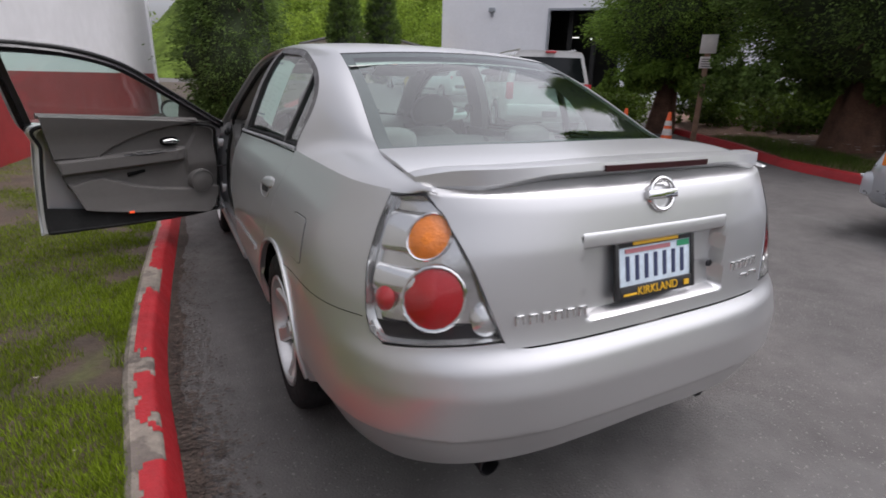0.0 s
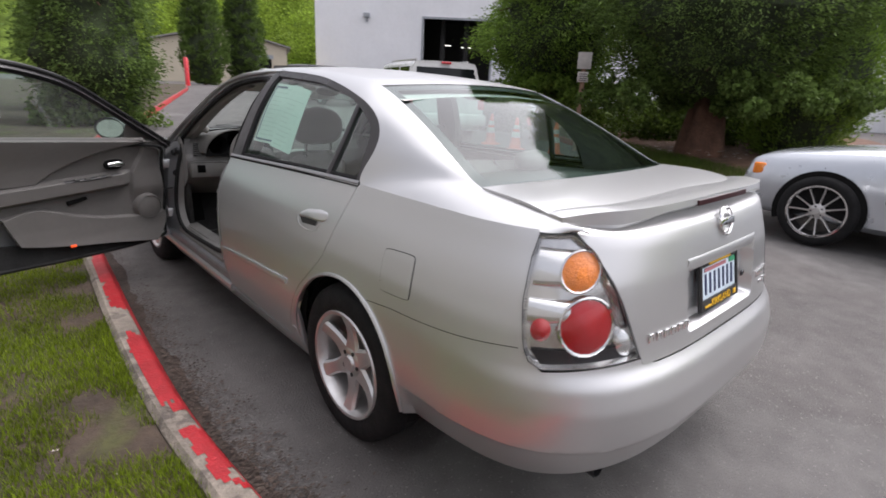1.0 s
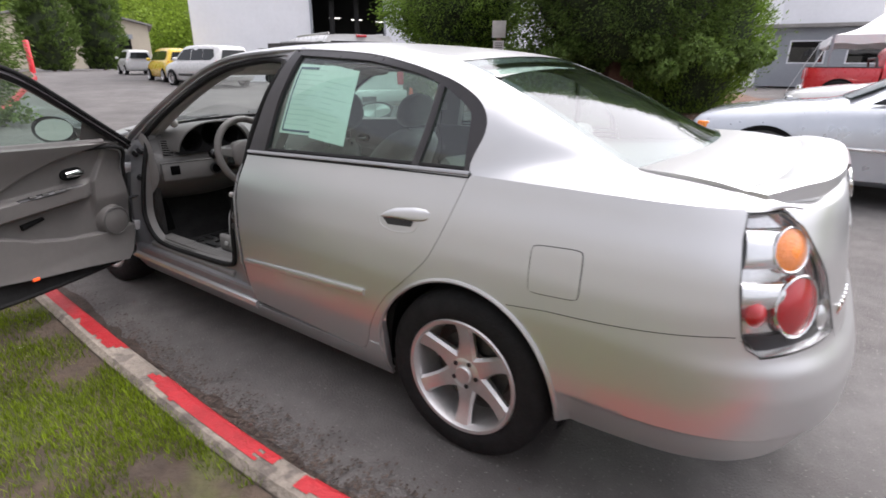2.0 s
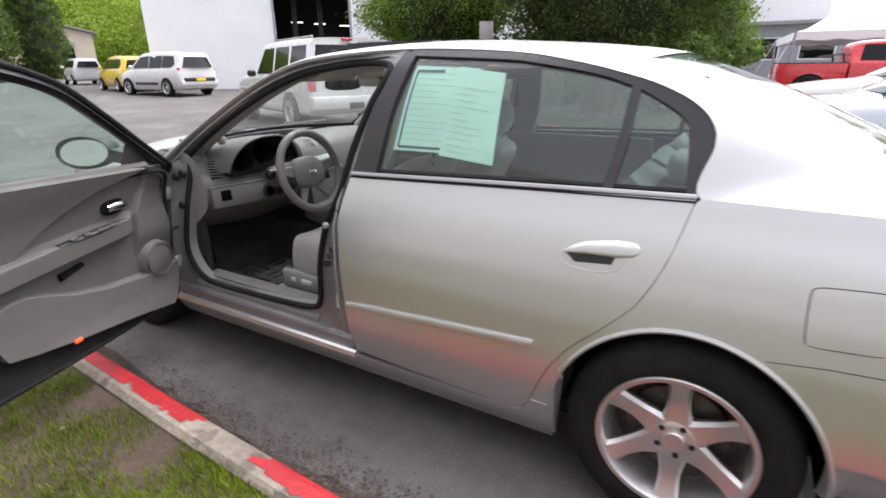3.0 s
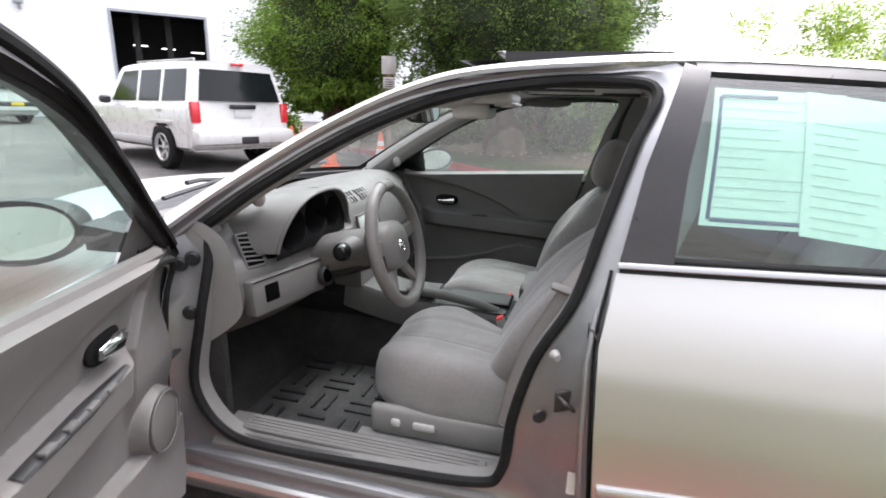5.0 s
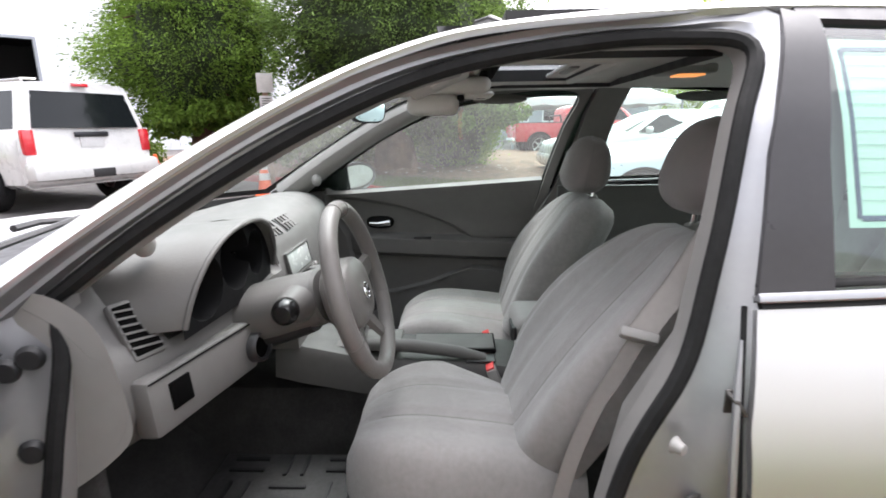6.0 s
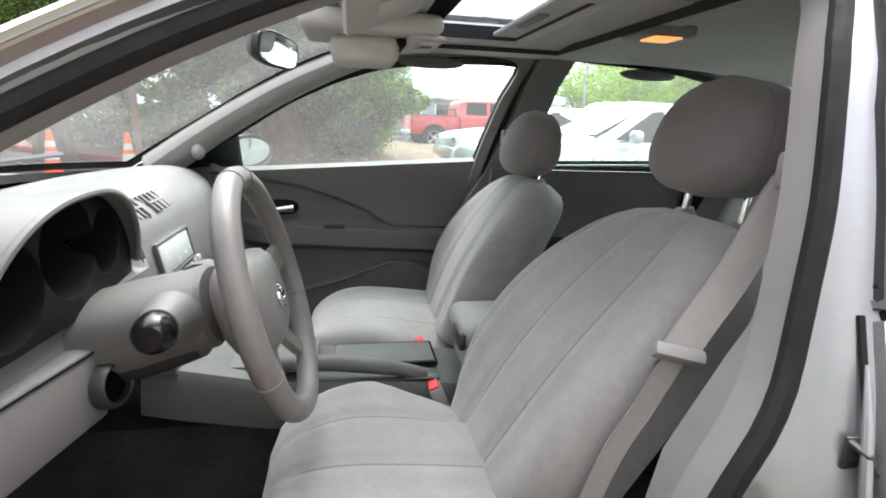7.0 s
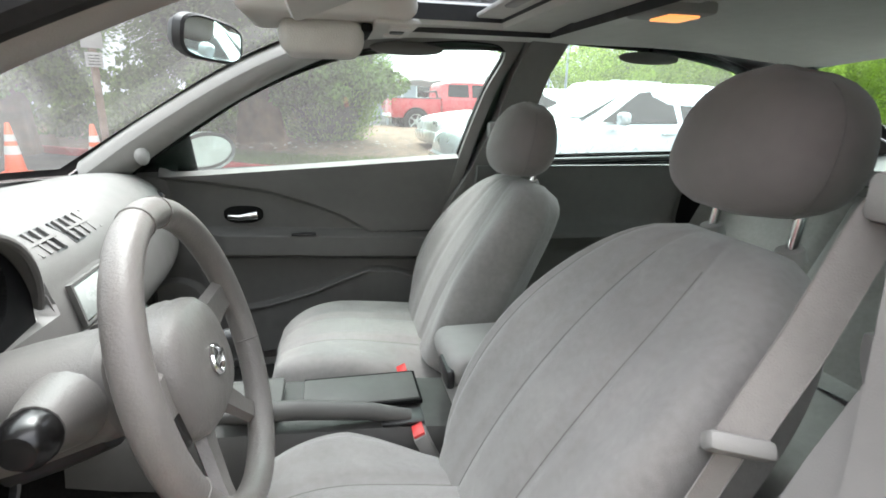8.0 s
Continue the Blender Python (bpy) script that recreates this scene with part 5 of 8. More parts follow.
def tail_lamp(flip):
    d = (lambda g: mirrored(g)) if flip else (lambda g: g)
    cells = coons([(-0.722, 0.672), (-1.0, 0.688)], [(-0.662, 1.022), (-0.765, 1.03)], LAMP_OUT, LAMP_IN, 26, 26)
    lamp = part("tail_lamp", d(panel(skin(cells, 0.028), 0.02)), M_LAMPBED, sedan, "clear tail lamp with round amber and red lenses")
    for z0, r, x_in in ((0.935, 0.050, 0.66), (0.818, 0.036, 0.68)):
        s_in, s_out = skin_s(x_in, z0), -0.672
        half_tube = [[hull(s_in + (s_out - s_in) * q, z0 + r * math.sin(a), 0.027 - 0.020 * math.cos(a) * (1 - 0.25 * q)) for a in np.linspace(-math.pi / 2, math.pi / 2, 13)] for q in np.linspace(0, 1, 12)]
        part("reflector_tube", d(panel(np.array(half_tube))), M_REFLECTOR, lamp, "bright reflector tube")
    low = coons([(-0.722, 0.676), (-0.99, 0.690)], [(-0.690, 0.716), (-0.975, 0.722)], [(-0.722, 0.676), (-0.690, 0.716)], [(-0.99, 0.690), (-0.975, 0.722)], 14, 4)
    part("lamp_base", d(panel(skin(low, 0.018))), M_DARKALLOY, lamp, "dark lower edge")
    part("amber_lens", d(disc_on_skin(0.672, 0.935, 0.052, 0.010)), M_AMBER, lamp, "round amber lens")
    part("lens_ring", d(tube(np.array(disc_on_skin(0.672, 0.935, 0.056, 0.010)[0][22:44]), 0.004, 6, closed=True)), M_CHROME, lamp)
    part("red_lens", d(disc_on_skin(0.680, 0.788, 0.076, 0.012)), M_REDLENS, lamp, "round red lens")
    part("lens_ring", d(tube(np.array(disc_on_skin(0.680, 0.788, 0.081, 0.012)[0][22:44]), 0.005, 6, closed=True)), M_CHROME, lamp)
    part("reverse_lens", d(disc_on_skin(0.56, 0.735, 0.042, 0.014)), M_REFLECTOR, lamp)
    part("side_reflector", d(disc_on_skin(0.775, 0.775, 0.032, 0.012, squash=0.9)), M_REDLENS, lamp)
    cover = part("cover", d(panel(skin(cells, -0.001), 0.012)), M_LENS, lamp)
    cover.visible_shadow = False
    rim = np.r_[skin(np.array([even(LAMP_OUT, 20)]), -0.001)[0], skin(np.array([even([(-0.662, 1.022), (-0.765, 1.03)], 8)]), -0.001)[0][1:], skin(np.array([even(LAMP_IN, 20)]), -0.001)[0][::-1][1:], skin(np.array([even([(-1.0, 0.688), (-0.722, 0.672)], 16)]), -0.001)[0][1:-1]]
    part("lamp_wall", d(rings([rim, rim + (np.array((0.0, -0.35, 0.86)) - rim) * 0.035], cap=False)), M_REFLECTOR, lamp)
    part("lamp_seal", d(tube(rim, 0.0015, 5, closed=True)), M_BLACK, lamp)


tail_lamp(False)
tail_lamp(True)

# dark inner shell behind the gaps, wheel wells and underbody
liner = join(side_patch([(0.40, 0.19), (1.22, 0.19)], [(0.06, 1.0), (1.26, 0.985)], [(0.40, 0.19), (0.30, 0.62), (0.06, 1.0)], [(1.22, 0.19), (1.26, 0.985)], 20, 16, 0.03, 0), side_patch([(-0.36, 0.68), (-1.29, 0.66)], [(-0.36, 1.0), (-1.29, 0.99)], [(-0.36, 0.68), (-0.36, 1.0)], [(-1.29, 0.66), (-1.29, 0.99)], 24, 10, 0.07, 0), side_patch([(-0.40, 0.33), (-1.29, 0.37)], [(-0.40, 0.66), (-1.29, 0.64)], [(-0.40, 0.33), (-0.40, 0.66)], [(-1.29, 0.37), (-1.29, 0.64)], 24, 10, 0.05, 0))
part("inner_shell", both(liner), M_DARK, sedan)
part("underbody", block(-0.72, 0.72, -0.30, 3.4, 0.19, 0.235, 0.02), M_DARK, sedan)
for y in (0.0, FRONT_Y):
    for d in (1, -1):
        a = np.linspace(-0.22, math.pi + 0.22, 30)
        well = rings([[(d * x, y + ARCH_Y + r * math.cos(t), ARCH_Z + r * math.sin(t)) for t in a] for x, r in ((-0.835, 0.371), (-0.80, 0.377), (-0.60, 0.377), (-0.58, 0.02))], cap=False, closed=False)
        part("wheel_well", well, M_DARK, sedan)


# wheels
def wheel_meshes(radius=0.335, rim_r=0.222, width=0.215, spokes=6, spoke_w=0.108, alloy=M_ALLOY, dark=M_DARK):
    """Tyre and alloy rim; the axle lies along z, outer face up."""
    h = width / 2
    tyre = lathe([(rim_r - 0.012, -h + 0.01), (rim_r + 0.02, -h), (radius - 0.03, -h + 0.004), (radius - 0.008, -h + 0.022), (radius, -h + 0.05), (radius + 0.001, 0), (radius, h - 0.05), (radius - 0.008, h - 0.022), (radius - 0.03, h - 0.004), (rim_r + 0.03, h + 0.002), (rim_r + 0.012, h - 0.002), (rim_r - 0.004, h - 0.012), (rim_r - 0.012, h - 0.03)], 64)
    barrel = lathe([(rim_r - 0.002, h - 0.02), (rim_r + 0.004, h - 0.006), (rim_r, h), (rim_r - 0.012, h - 0.002), (rim_r - 0.020, h - 0.016), (rim_r - 0.026, h - 0.06), (rim_r - 0.04, -h + 0.02)], 64)
    hub = lathe([(0.0, h - 0.022), (0.030, h - 0.022), (0.034, h - 0.026), (0.036, h - 0.034), (0.060, h - 0.036), (0.072, h - 0.046), (0.075, h - 0.09), (0.0, h - 0.09)], 36)
    arms = []
    for i in range(spokes):
        loops = []
        for t in np.linspace(0, 1, 9):
            r = 0.045 + (rim_r - 0.055) * t
            w = spoke_w * (0.40 - 0.15 * math.sin(math.pi * min(t * 0.9, 1)) - 0.05 * t ** 3)
            z = h - 0.036 + 0.026 * t - 0.014 * math.sin(math.pi * t)
            d = 0.042 - 0.014 * t
            loops.append([(r, w, z - 0.012), (r, w * 0.72, z), (r, -w * 0.72, z), (r, -w, z - 0.012), (r, -w * 0.8, z - d), (r, w * 0.8, z - d)])
        arms.append(moved(rings(loops), pose(0, 0, 0, 0, 0, 360 * i / spokes + 90)))
    nuts = [lathe([(0, h - 0.044), (0.009, h - 0.044), (0.010, h - 0.06)], 8, pose(0.050 * math.cos(a), 0.050 * math.sin(a), 0.012)) for a in np.linspace(0.3, 0.3 + 2 * math.pi, 5, endpoint=False)]
    brake = lathe([(0.0, h - 0.10), (0.145, h - 0.10), (0.15, h - 0.115), (0.15, h - 0.125), (rim_r - 0.03, h - 0.13)], 36)
    lip = lathe([(rim_r + 0.004, h - 0.004), (rim_r + 0.002, h + 0.003), (rim_r - 0.014, h + 0.001), (rim_r - 0.022, h - 0.012)], 64)
    return tyre, join(hub, *arms), nuts, brake, barrel, lip


SEDAN_WHEEL = wheel_meshes(radius=0.327, spoke_w=0.128)
M_DISC = material("brake_disc", (0.10, 0.095, 0.09), 0.5, 0.8, 0.2, 10.0)


def wheel(parent, x, y, z, left, kit, alloy=M_ALLOY, turn=0.0, barrel=None, lip=None):
    m = pose(x, y, z, 0, -90 if left else 90, 0) @ pose(0, 0, 0, 0, 0, turn)
    w = new("wheel")
    w.parent = parent
    w.empty_display_size = 0.1
    part("tyre", moved(kit[0], m), M_TYRE, w)
    if barrel:
        part("rim", moved(kit[4], m), barrel, w)
        part("wheel_face", moved(kit[1], m), alloy, w, "thin bright spokes")
        part("rim_lip", moved(kit[5], m), lip, w, "polished rim lip")
    else:
        part("rim", moved(join(kit[4], kit[1]), m), alloy, w)
    for nut in kit[2]:
        part("wheel_nut", moved(nut, m), M_DARKALLOY, w)
    part("brake_disc", moved(kit[3], m), M_DISC, w)


for y, turn in ((0.022, 31), (FRONT_Y, 20)):
    wheel(sedan, -0.772, y, 0.319, True, SEDAN_WHEEL, turn=turn)
    wheel(sedan, 0.772, y, 0.319, False, SEDAN_WHEEL, turn=turn)

# ---- the sedan's door opening ----
OPEN_OUT = [(2.455, 0.93), (2.27, 1.075), (2.02, 1.24), (1.79, 1.35), (1.56, 1.402), (1.34, 1.422), (1.12, 1.425), (1.18, 1.21), (1.22, 1.0), (1.248, 0.81), (1.248, 0.61), (1.238, 0.45), (1.22, 0.30), (1.45, 0.27), (1.8, 0.268), (2.2, 0.265), (2.42, 0.268), (2.465, 0.40), (2.47, 0.60), (2.47, 0.80)]
OPEN_IN = [(2.33, 0.98), (2.16, 1.105), (1.915, 1.25), (1.68, 1.345), (1.44, 1.385), (1.28, 1.393), (1.175, 1.370), (1.216, 1.25), (1.268, 1.07), (1.312, 0.91), (1.388, 0.76), (1.43, 0.60), (1.45, 0.44), (1.52, 0.39), (1.82, 0.372), (2.15, 0.362), (2.275, 0.40), (2.355, 0.52), (2.33, 0.70), (2.31, 0.88)]
OPEN_DEPTH = [0.07, 0.055, 0.05, 0.05, 0.05, 0.05, 0.035, 0.03, 0.032, 0.06, 0.08, 0.085, 0.085, 0.08, 0.075, 0.075, 0.08, 0.09, 0.09, 0.09]


def looped(points, n=120):
    p = catmull(points + points[:1], n + 1)[:-1]
    return p


def opening(flip):
    d = (lambda g: mirrored(g)) if flip else (lambda g: g)
    o, i = looped(OPEN_OUT), looped(OPEN_IN)
    deep = catmull([(q, 0) for q in OPEN_DEPTH + OPEN_DEPTH[:1]], 121)[:-1, 0]
    loops = [[hull(s, z, 0.004) for s, z in o]]
    for k, off in ((0.0, 0.2), (0.25, 0.5), (0.45, 0.55), (0.62, 0.85), (1.0, 1.0)):
        loops.append([hull(s, z, off * q) for (s, z), q in zip(o + (i - o) * k, deep)])
    jamb = part("door_jamb", d(rings(loops, cap=False)), M_DIM_SILVER, sedan)
    part("door_seal", d(tube([hull(s, z, q - 0.004) for (s, z), q in zip(i, deep)], 0.0135, 8, closed=True)), M_RUBBER, jamb, "black rubber door seal")
    centre = np.array((1.8, 0.85))
    j = i + (centre - i) * 0.012
    k = i - (centre - i) * 0.05
    part("opening_trim", d(rings([[hull(s, z, q) for (s, z), q in zip(j, deep)], [hull(s, z, q + 0.045) for (s, z), q in zip(j + (centre - j) * 0.01, deep)], [hull(s, z, q + 0.055) for (s, z), q in zip(k, deep)]], cap=False)), M_PILLAR, jamb, "grey plastic pillar trim")
    return jamb


jamb = opening(False)
opening(True)
# hinges, bolts, striker and small marks on the jamb
for x, y, z in ((-0.787, 2.381, 0.879), (-0.772, 2.350, 0.895), (-0.795, 2.357, 0.739)):
    part("grommet", lathe([(0, 0.010), (0.016, 0.010), (0.022, 0.0)], 16, pose(x, y, z, 0, -90, 22)), M_BLACK, jamb)
for z in (0.80, 0.45):
    part("hinge", join(block(-0.86, -0.78, 2.40, 2.455, z - 0.03, z + 0.03, 0.008), tube([(-0.85, 2.45, z - 0.045), (-0.85, 2.45, z + 0.045)], 0.012, 10)), M_PAINT, jamb)
part("door_check", tube([(-0.80, 2.40, 0.63), (-0.93, 2.36, 0.63)], 0.012, 8, flat=0.5), M_BLACK, jamb)
part("striker", join(block(-0.846, -0.842, 1.255, 1.279, 0.845, 0.881, 0.0015), tube([(-0.845, 1.255, 0.850), (-0.862, 1.258, 0.852), (-0.862, 1.272, 0.872), (-0.845, 1.275, 0.876)], 0.004, 8)), M_DISC, jamb)
part("latch_plate", moved(join(block(-0.006, 0.002, -0.020, 0.020, -0.026, 0.026, 0.003), tube([(-0.004, -0.014, -0.012), (-0.030, -0.012, -0.010), (-0.030, 0.010, 0.010), (-0.004, 0.012, 0.012)], 0.005, 8)), pose(-0.855, 1.318, 0.690, 0, 0, 32)), M_DISC, jamb, "steel door striker")
part("hole_plug", moved(lathe([(0, 0.005), (0.015, 0.005), (0.018, 0)], 16), pose(-0.842, 1.365, 0.632, 0, -90, 0) @ pose(0, 0, 0, 32, 0, 0)), M_BLACK, jamb)
part("door_switch", moved(lathe([(0, 0.018), (0.008, 0.016), (0.010, 0.006), (0.014, 0)], 14), pose(-0.848, 1.345, 0.795, 0, -90, 0) @ pose(0, 0, 0, 32, 0, 0)), M_TRIM, jamb)
part("pressed_ridge", tube([hull(y + 0.022, z, 0.004) for y, z in ((1.225, 0.36), (1.243, 0.50), (1.25, 0.64), (1.255, 0.80), (1.246, 0.90), (1.235, 0.95))], [0.003, 0.006, 0.006, 0.006, 0.005, 0.002], 8), M_DIM_SILVER, jamb)
part("edge_seal", tube([hull(y, z, 0.016) for y, z in catmull([(1.228, 0.30), (1.240, 0.45), (1.254, 0.64), (1.262, 0.84), (1.242, 0.99)], 24)], 0.004, 6), M_RUBBER, jamb, "black rubber strip by the rear door")
part("tyre_label", side_patch([(1.29, 0.47), (1.27, 0.47)], [(1.29, 0.53), (1.27, 0.53)], [(1.29, 0.47), (1.29, 0.53)], [(1.27, 0.47), (1.27, 0.53)], 4, 4, 0.012, 0), M_SIGN, jamb)
# sill: stepped tread with a ribbed scuff plate
part("scuff_plate", join(block(-0.780, -0.715, 1.50, 2.24, 0.374, 0.388, 0.005), *[block(-0.772 + 0.014 * k, -0.766 + 0.014 * k, 1.52, 2.22, 0.388, 0.391) for k in range(4)]), M_PILLAR, jamb, "ribbed grey sill plate")

def sill_step(profile, y0, y1, mat, label):
    """A long pressed ridge along the sill under the door."""
    return part("sill_step", rings([[(x, y, z) for x, z in profile] for y in (y0, y1)]), mat, jamb, label, angle=30)


sill_step([(-0.835, 0.235), (-0.868, 0.240), (-0.876, 0.256), (-0.872, 0.274), (-0.860, 0.280), (-0.83, 0.276)], 1.225, 2.475, M_PAINT, "rolled outer sill edge")
sill_step([(-0.835, 0.268), (-0.852, 0.278), (-0.856, 0.318), (-0.850, 0.330), (-0.836, 0.334), (-0.80, 0.330)], 1.24, 2.44, M_DIM_SILVER, "pressed inner sill ridge")
sill_step([(-0.826, 0.326), (-0.828, 0.352), (-0.820, 0.362), (-0.79, 0.374), (-0.70, 0.380), (-0.70, 0.34)], 1.46, 2.30, M_PILLAR, "grey plastic sill cover")
sill_step([(-0.800, 0.3735), (-0.797, 0.3775), (-0.790, 0.3775), (-0.788, 0.374)], 1.48, 2.28, M_TRIM_DARK, "")

# ---- cabin shell ----
part("floor_pan", block(-0.76, 0.76, 0.30, 2.75, 0.235, 0.285, 0.01), M_CARPET, sedan, "dark carpet")
part("tunnel", rings([[(-0.17, y, 0.28), (-0.145, y, 0.42), (-0.12, y, 0.49), (0.10, y, 0.49), (0.135, y, 0.42), (0.17, y, 0.28)] for y in (0.4, 2.7)]), M_CARPET, sedan)
part("fire_wall", rings([[(-0.76, 2.35, 0.28), (0.76, 2.35, 0.28), (0.76, 2.37, 0.284), (-0.76, 2.37, 0.284)], [(-0.76, 2.62, 0.48), (0.76, 2.62, 0.48), (0.76, 2.66, 0.48), (-0.76, 2.66, 0.48)], [(-0.76, 2.68, 0.95), (0.76, 2.68, 0.95), (0.76, 2.72, 0.95), (-0.76, 2.72, 0.95)]]), M_CARPET, sedan)
for x0, x1 in ((-0.745, -0.60), (0.60, 0.745)):
    part("kick_panel", block(x0 if x0 < 0 else x1 - 0.03, x0 + 0.03 if x0 < 0 else x1, 2.30, 2.66, 0.27, 0.80, 0.01), M_CARPET, sedan)


def floor_mat(x):
    m = part("floor_mat", block(x - 0.24, x + 0.24, 1.78, 2.36, 0.287, 0.296, 0.004), M_MAT, sedan, "black ribbed rubber mat")
    ribs = []
    for gy in range(4):
        for gx in range(4):
            for k in (0, 2):
                cx, cy = x - 0.18 + 0.12 * gx, 1.85 + 0.14 * gy
                if (gx + gy) % 2:
                    ribs.append(block(cx - 0.045, cx + 0.045, cy - 0.03 + 0.025 * k, cy - 0.02 + 0.025 * k, 0.296, 0.302))
                else:
                    ribs.append(block(cx - 0.03 + 0.025 * k, cx - 0.02 + 0.025 * k, cy - 0.05, cy + 0.05, 0.296, 0.302))
    for rib in ribs:
        part("rib", rib, M_BLACK, m)


floor_mat(-0.40)
floor_mat(0.40)

# headliner with the hatch, its shade and the dome lamp
HOLE = (-0.27, 0.27, 1.30, 1.60)
xs = np.r_[np.linspace(-0.525, -0.27, 9), np.linspace(-0.20, 0.20, 7), np.linspace(0.27, 0.525, 9)]
ys = np.r_[np.linspace(0.10, 1.30, 22), np.linspace(1.36, 1.60, 5), np.linspace(1.64, 1.74, 4)]
p = np.array([[(x * (1 + 0.02 * (y < 0.5)), y, 1.412 - 0.10 * x * x - 0.09 * max(0.75 - y, 0) ** 1.6 - 0.14 * max(y - 1.45, 0) ** 1.3) for y in ys] for x in xs])
v, f = grid(p)
f = [q for q in f if not (HOLE[0] < v[list(q)].mean(0)[0] < HOLE[1] and HOLE[2] < v[list(q)].mean(0)[1] < HOLE[3])]
liner_ob = part("headliner", (v, f), M_LINER, sedan, "pale grey cloth headliner")
part("hatch_frame", rings([[(HOLE[0] - e, HOLE[2] - e, z), (HOLE[1] + e, HOLE[2] - e, z), (HOLE[1] + e, HOLE[3] + e, z), (HOLE[0] - e, HOLE[3] + e, z)] for e, z in ((-0.004, 1.394), (-0.004, 1.43), (0.10, 1.455))], cap=False), M_BLACK, liner_ob)
part("hatch_rim", rings([[(HOLE[0] - e, HOLE[2] - e, z), (HOLE[1] + e, HOLE[2] - e, z), (HOLE[1] + e, HOLE[3] + e, z), (HOLE[0] - e, HOLE[3] + e, z)] for e, z in ((0.034, 1.398), (0.026, 1.386), (0.006, 1.384), (-0.004, 1.396))], cap=False), M_LINER, liner_ob, "pale rolled rim round the hatch")
part("hatch_shade", block(-0.26, 0.26, 1.00, 1.37, 1.402, 1.414, 0.005), M_LINER, liner_ob, "sliding cloth sun shade")
part("shade_grip", block(-0.08, 0.08, 1.335, 1.36, 1.396, 1.404, 0.003), M_TRIM, liner_ob)
dome = part("dome_lamp", block(-0.055, 0.055, 0.96, 1.10, 1.383, 1.408, 0.008), M_TRIM, sedan)
part("lamp_lens", block(-0.035, 0.035, 0.985, 1.055, 1.378, 1.384, 0.003), glow_material("lit_dome_lens", (0.9, 0.34, 0.10), 0.22), dome, "lit warm dome lens")
ohc = part("overhead_console", join(block(-0.125, 0.115, 1.57, 1.86, 1.338, 1.378, 0.018, 3), block(-0.09, 0.08, 1.56, 1.64, 1.330, 1.342, 0.008)), M_LINER, sedan, "pale overhead console")
part("glasses_case", block(-0.062, 0.085, 1.655, 1.80, 1.283, 1.342, 0.022, 3), M_LINER, ohc, "folded-down pale glasses case")
part("case_gap", block(-0.055, 0.078, 1.640, 1.66, 1.322, 1.336, 0.004), M_DARK, ohc)
part("map_lamp", block(-0.075, -0.035, 1.575, 1.612, 1.3265, 1.331, 0.002), M_SIGN, ohc)
part("map_lamp", block(0.025, 0.065, 1.575, 1.612, 1.3265, 1.331, 0.002), M_SIGN, ohc)
part("roof_switch", block(-0.02, 0.012, 1.58, 1.605, 1.3265, 1.331, 0.002), M_BLACK, ohc)
for s in (-1, 1):
    visor = part("sun_visor", moved(block(-0.17, 0.17, -0.075, 0.075, -0.010, 0.010, 0.009), pose(s * 0.33, 1.70, 1.352, -22)), M_LINER, sedan)
    part("visor_label", moved(block(-0.05, 0.05, -0.02, 0.02, -0.012, -0.010), pose(s * 0.33, 1.70, 1.352, -22)), M_SIGN, visor)
    for y, z in ((0.74, 1.352), (1.50, 1.352)):
        if s > 0 or y < 1:
            part("grab_handle", moved(ball((0, 0, 0), (0.014, 0.105, 0.020), 20, 2.2), pose(s * 0.512, y, z, 0, s * 28, 0)), M_CARD_DARK, sedan, "dark folded grab handle")
    # pillar trims
    a_trim = catmull([(s * 0.685, 2.40, 0.985), (s * 0.64, 2.20, 1.12), (s * 0.585, 1.97, 1.255), (s * 0.54, 1.77, 1.345), (s * 0.51, 1.66, 1.375)], 20)
    pil = part("windscreen_pillar_trim", tube(a_trim, np.linspace(0.072, 0.046, 20), 12, flat=0.75), M_TRIM, sedan)
    part("tweeter", ball((s * 0.60, 2.245, 1.045), (0.024, 0.020, 0.026), 16), M_TRIM, pil)
    b_trim = rings([[(s * x, y, z) for x, y in ((xx - 0.045, yc + 0.055), (xx - 0.03, yc - 0.07), (xx + 0.02, yc - 0.07), (xx + 0.02, yc + 0.055))] for xx, yc, z in ((0.54, 1.07, 1.40), (0.62, 1.10, 1.30), (0.69, 1.13, 1.15), (0.745, 1.19, 1.0), (0.745, 1.25, 0.90), (0.75, 1.32, 0.78), (0.755, 1.36, 0.6), (0.755, 1.37, 0.36))])
    bp = part("centre_pillar_trim", b_trim, M_PILLAR, sedan)
    part("belt_guide", block(min(s * 0.62, s * 0.66), max(s * 0.62, s * 0.66), 1.16, 1.215, 1.10, 1.15, 0.01), M_TRIM, bp)
    c_trim = grid(np.array([[(s * (0.545 + 0.13 * (1 - t) + 0.02 * w), y0 + w * (y1 - y0), z0 + w * 0) for w in np.linspace(0, 1, 6)] for t, z0, y0, y1 in ((1, 1.34, 0.33, 0.16), (0.6, 1.22, 0.14, -0.10), (0.3, 1.12, 0.05, -0.25), (0.0, 1.0, 0.02, -0.40))]))
    part("rear_pillar_trim", c_trim, M_TRIM, sedan)


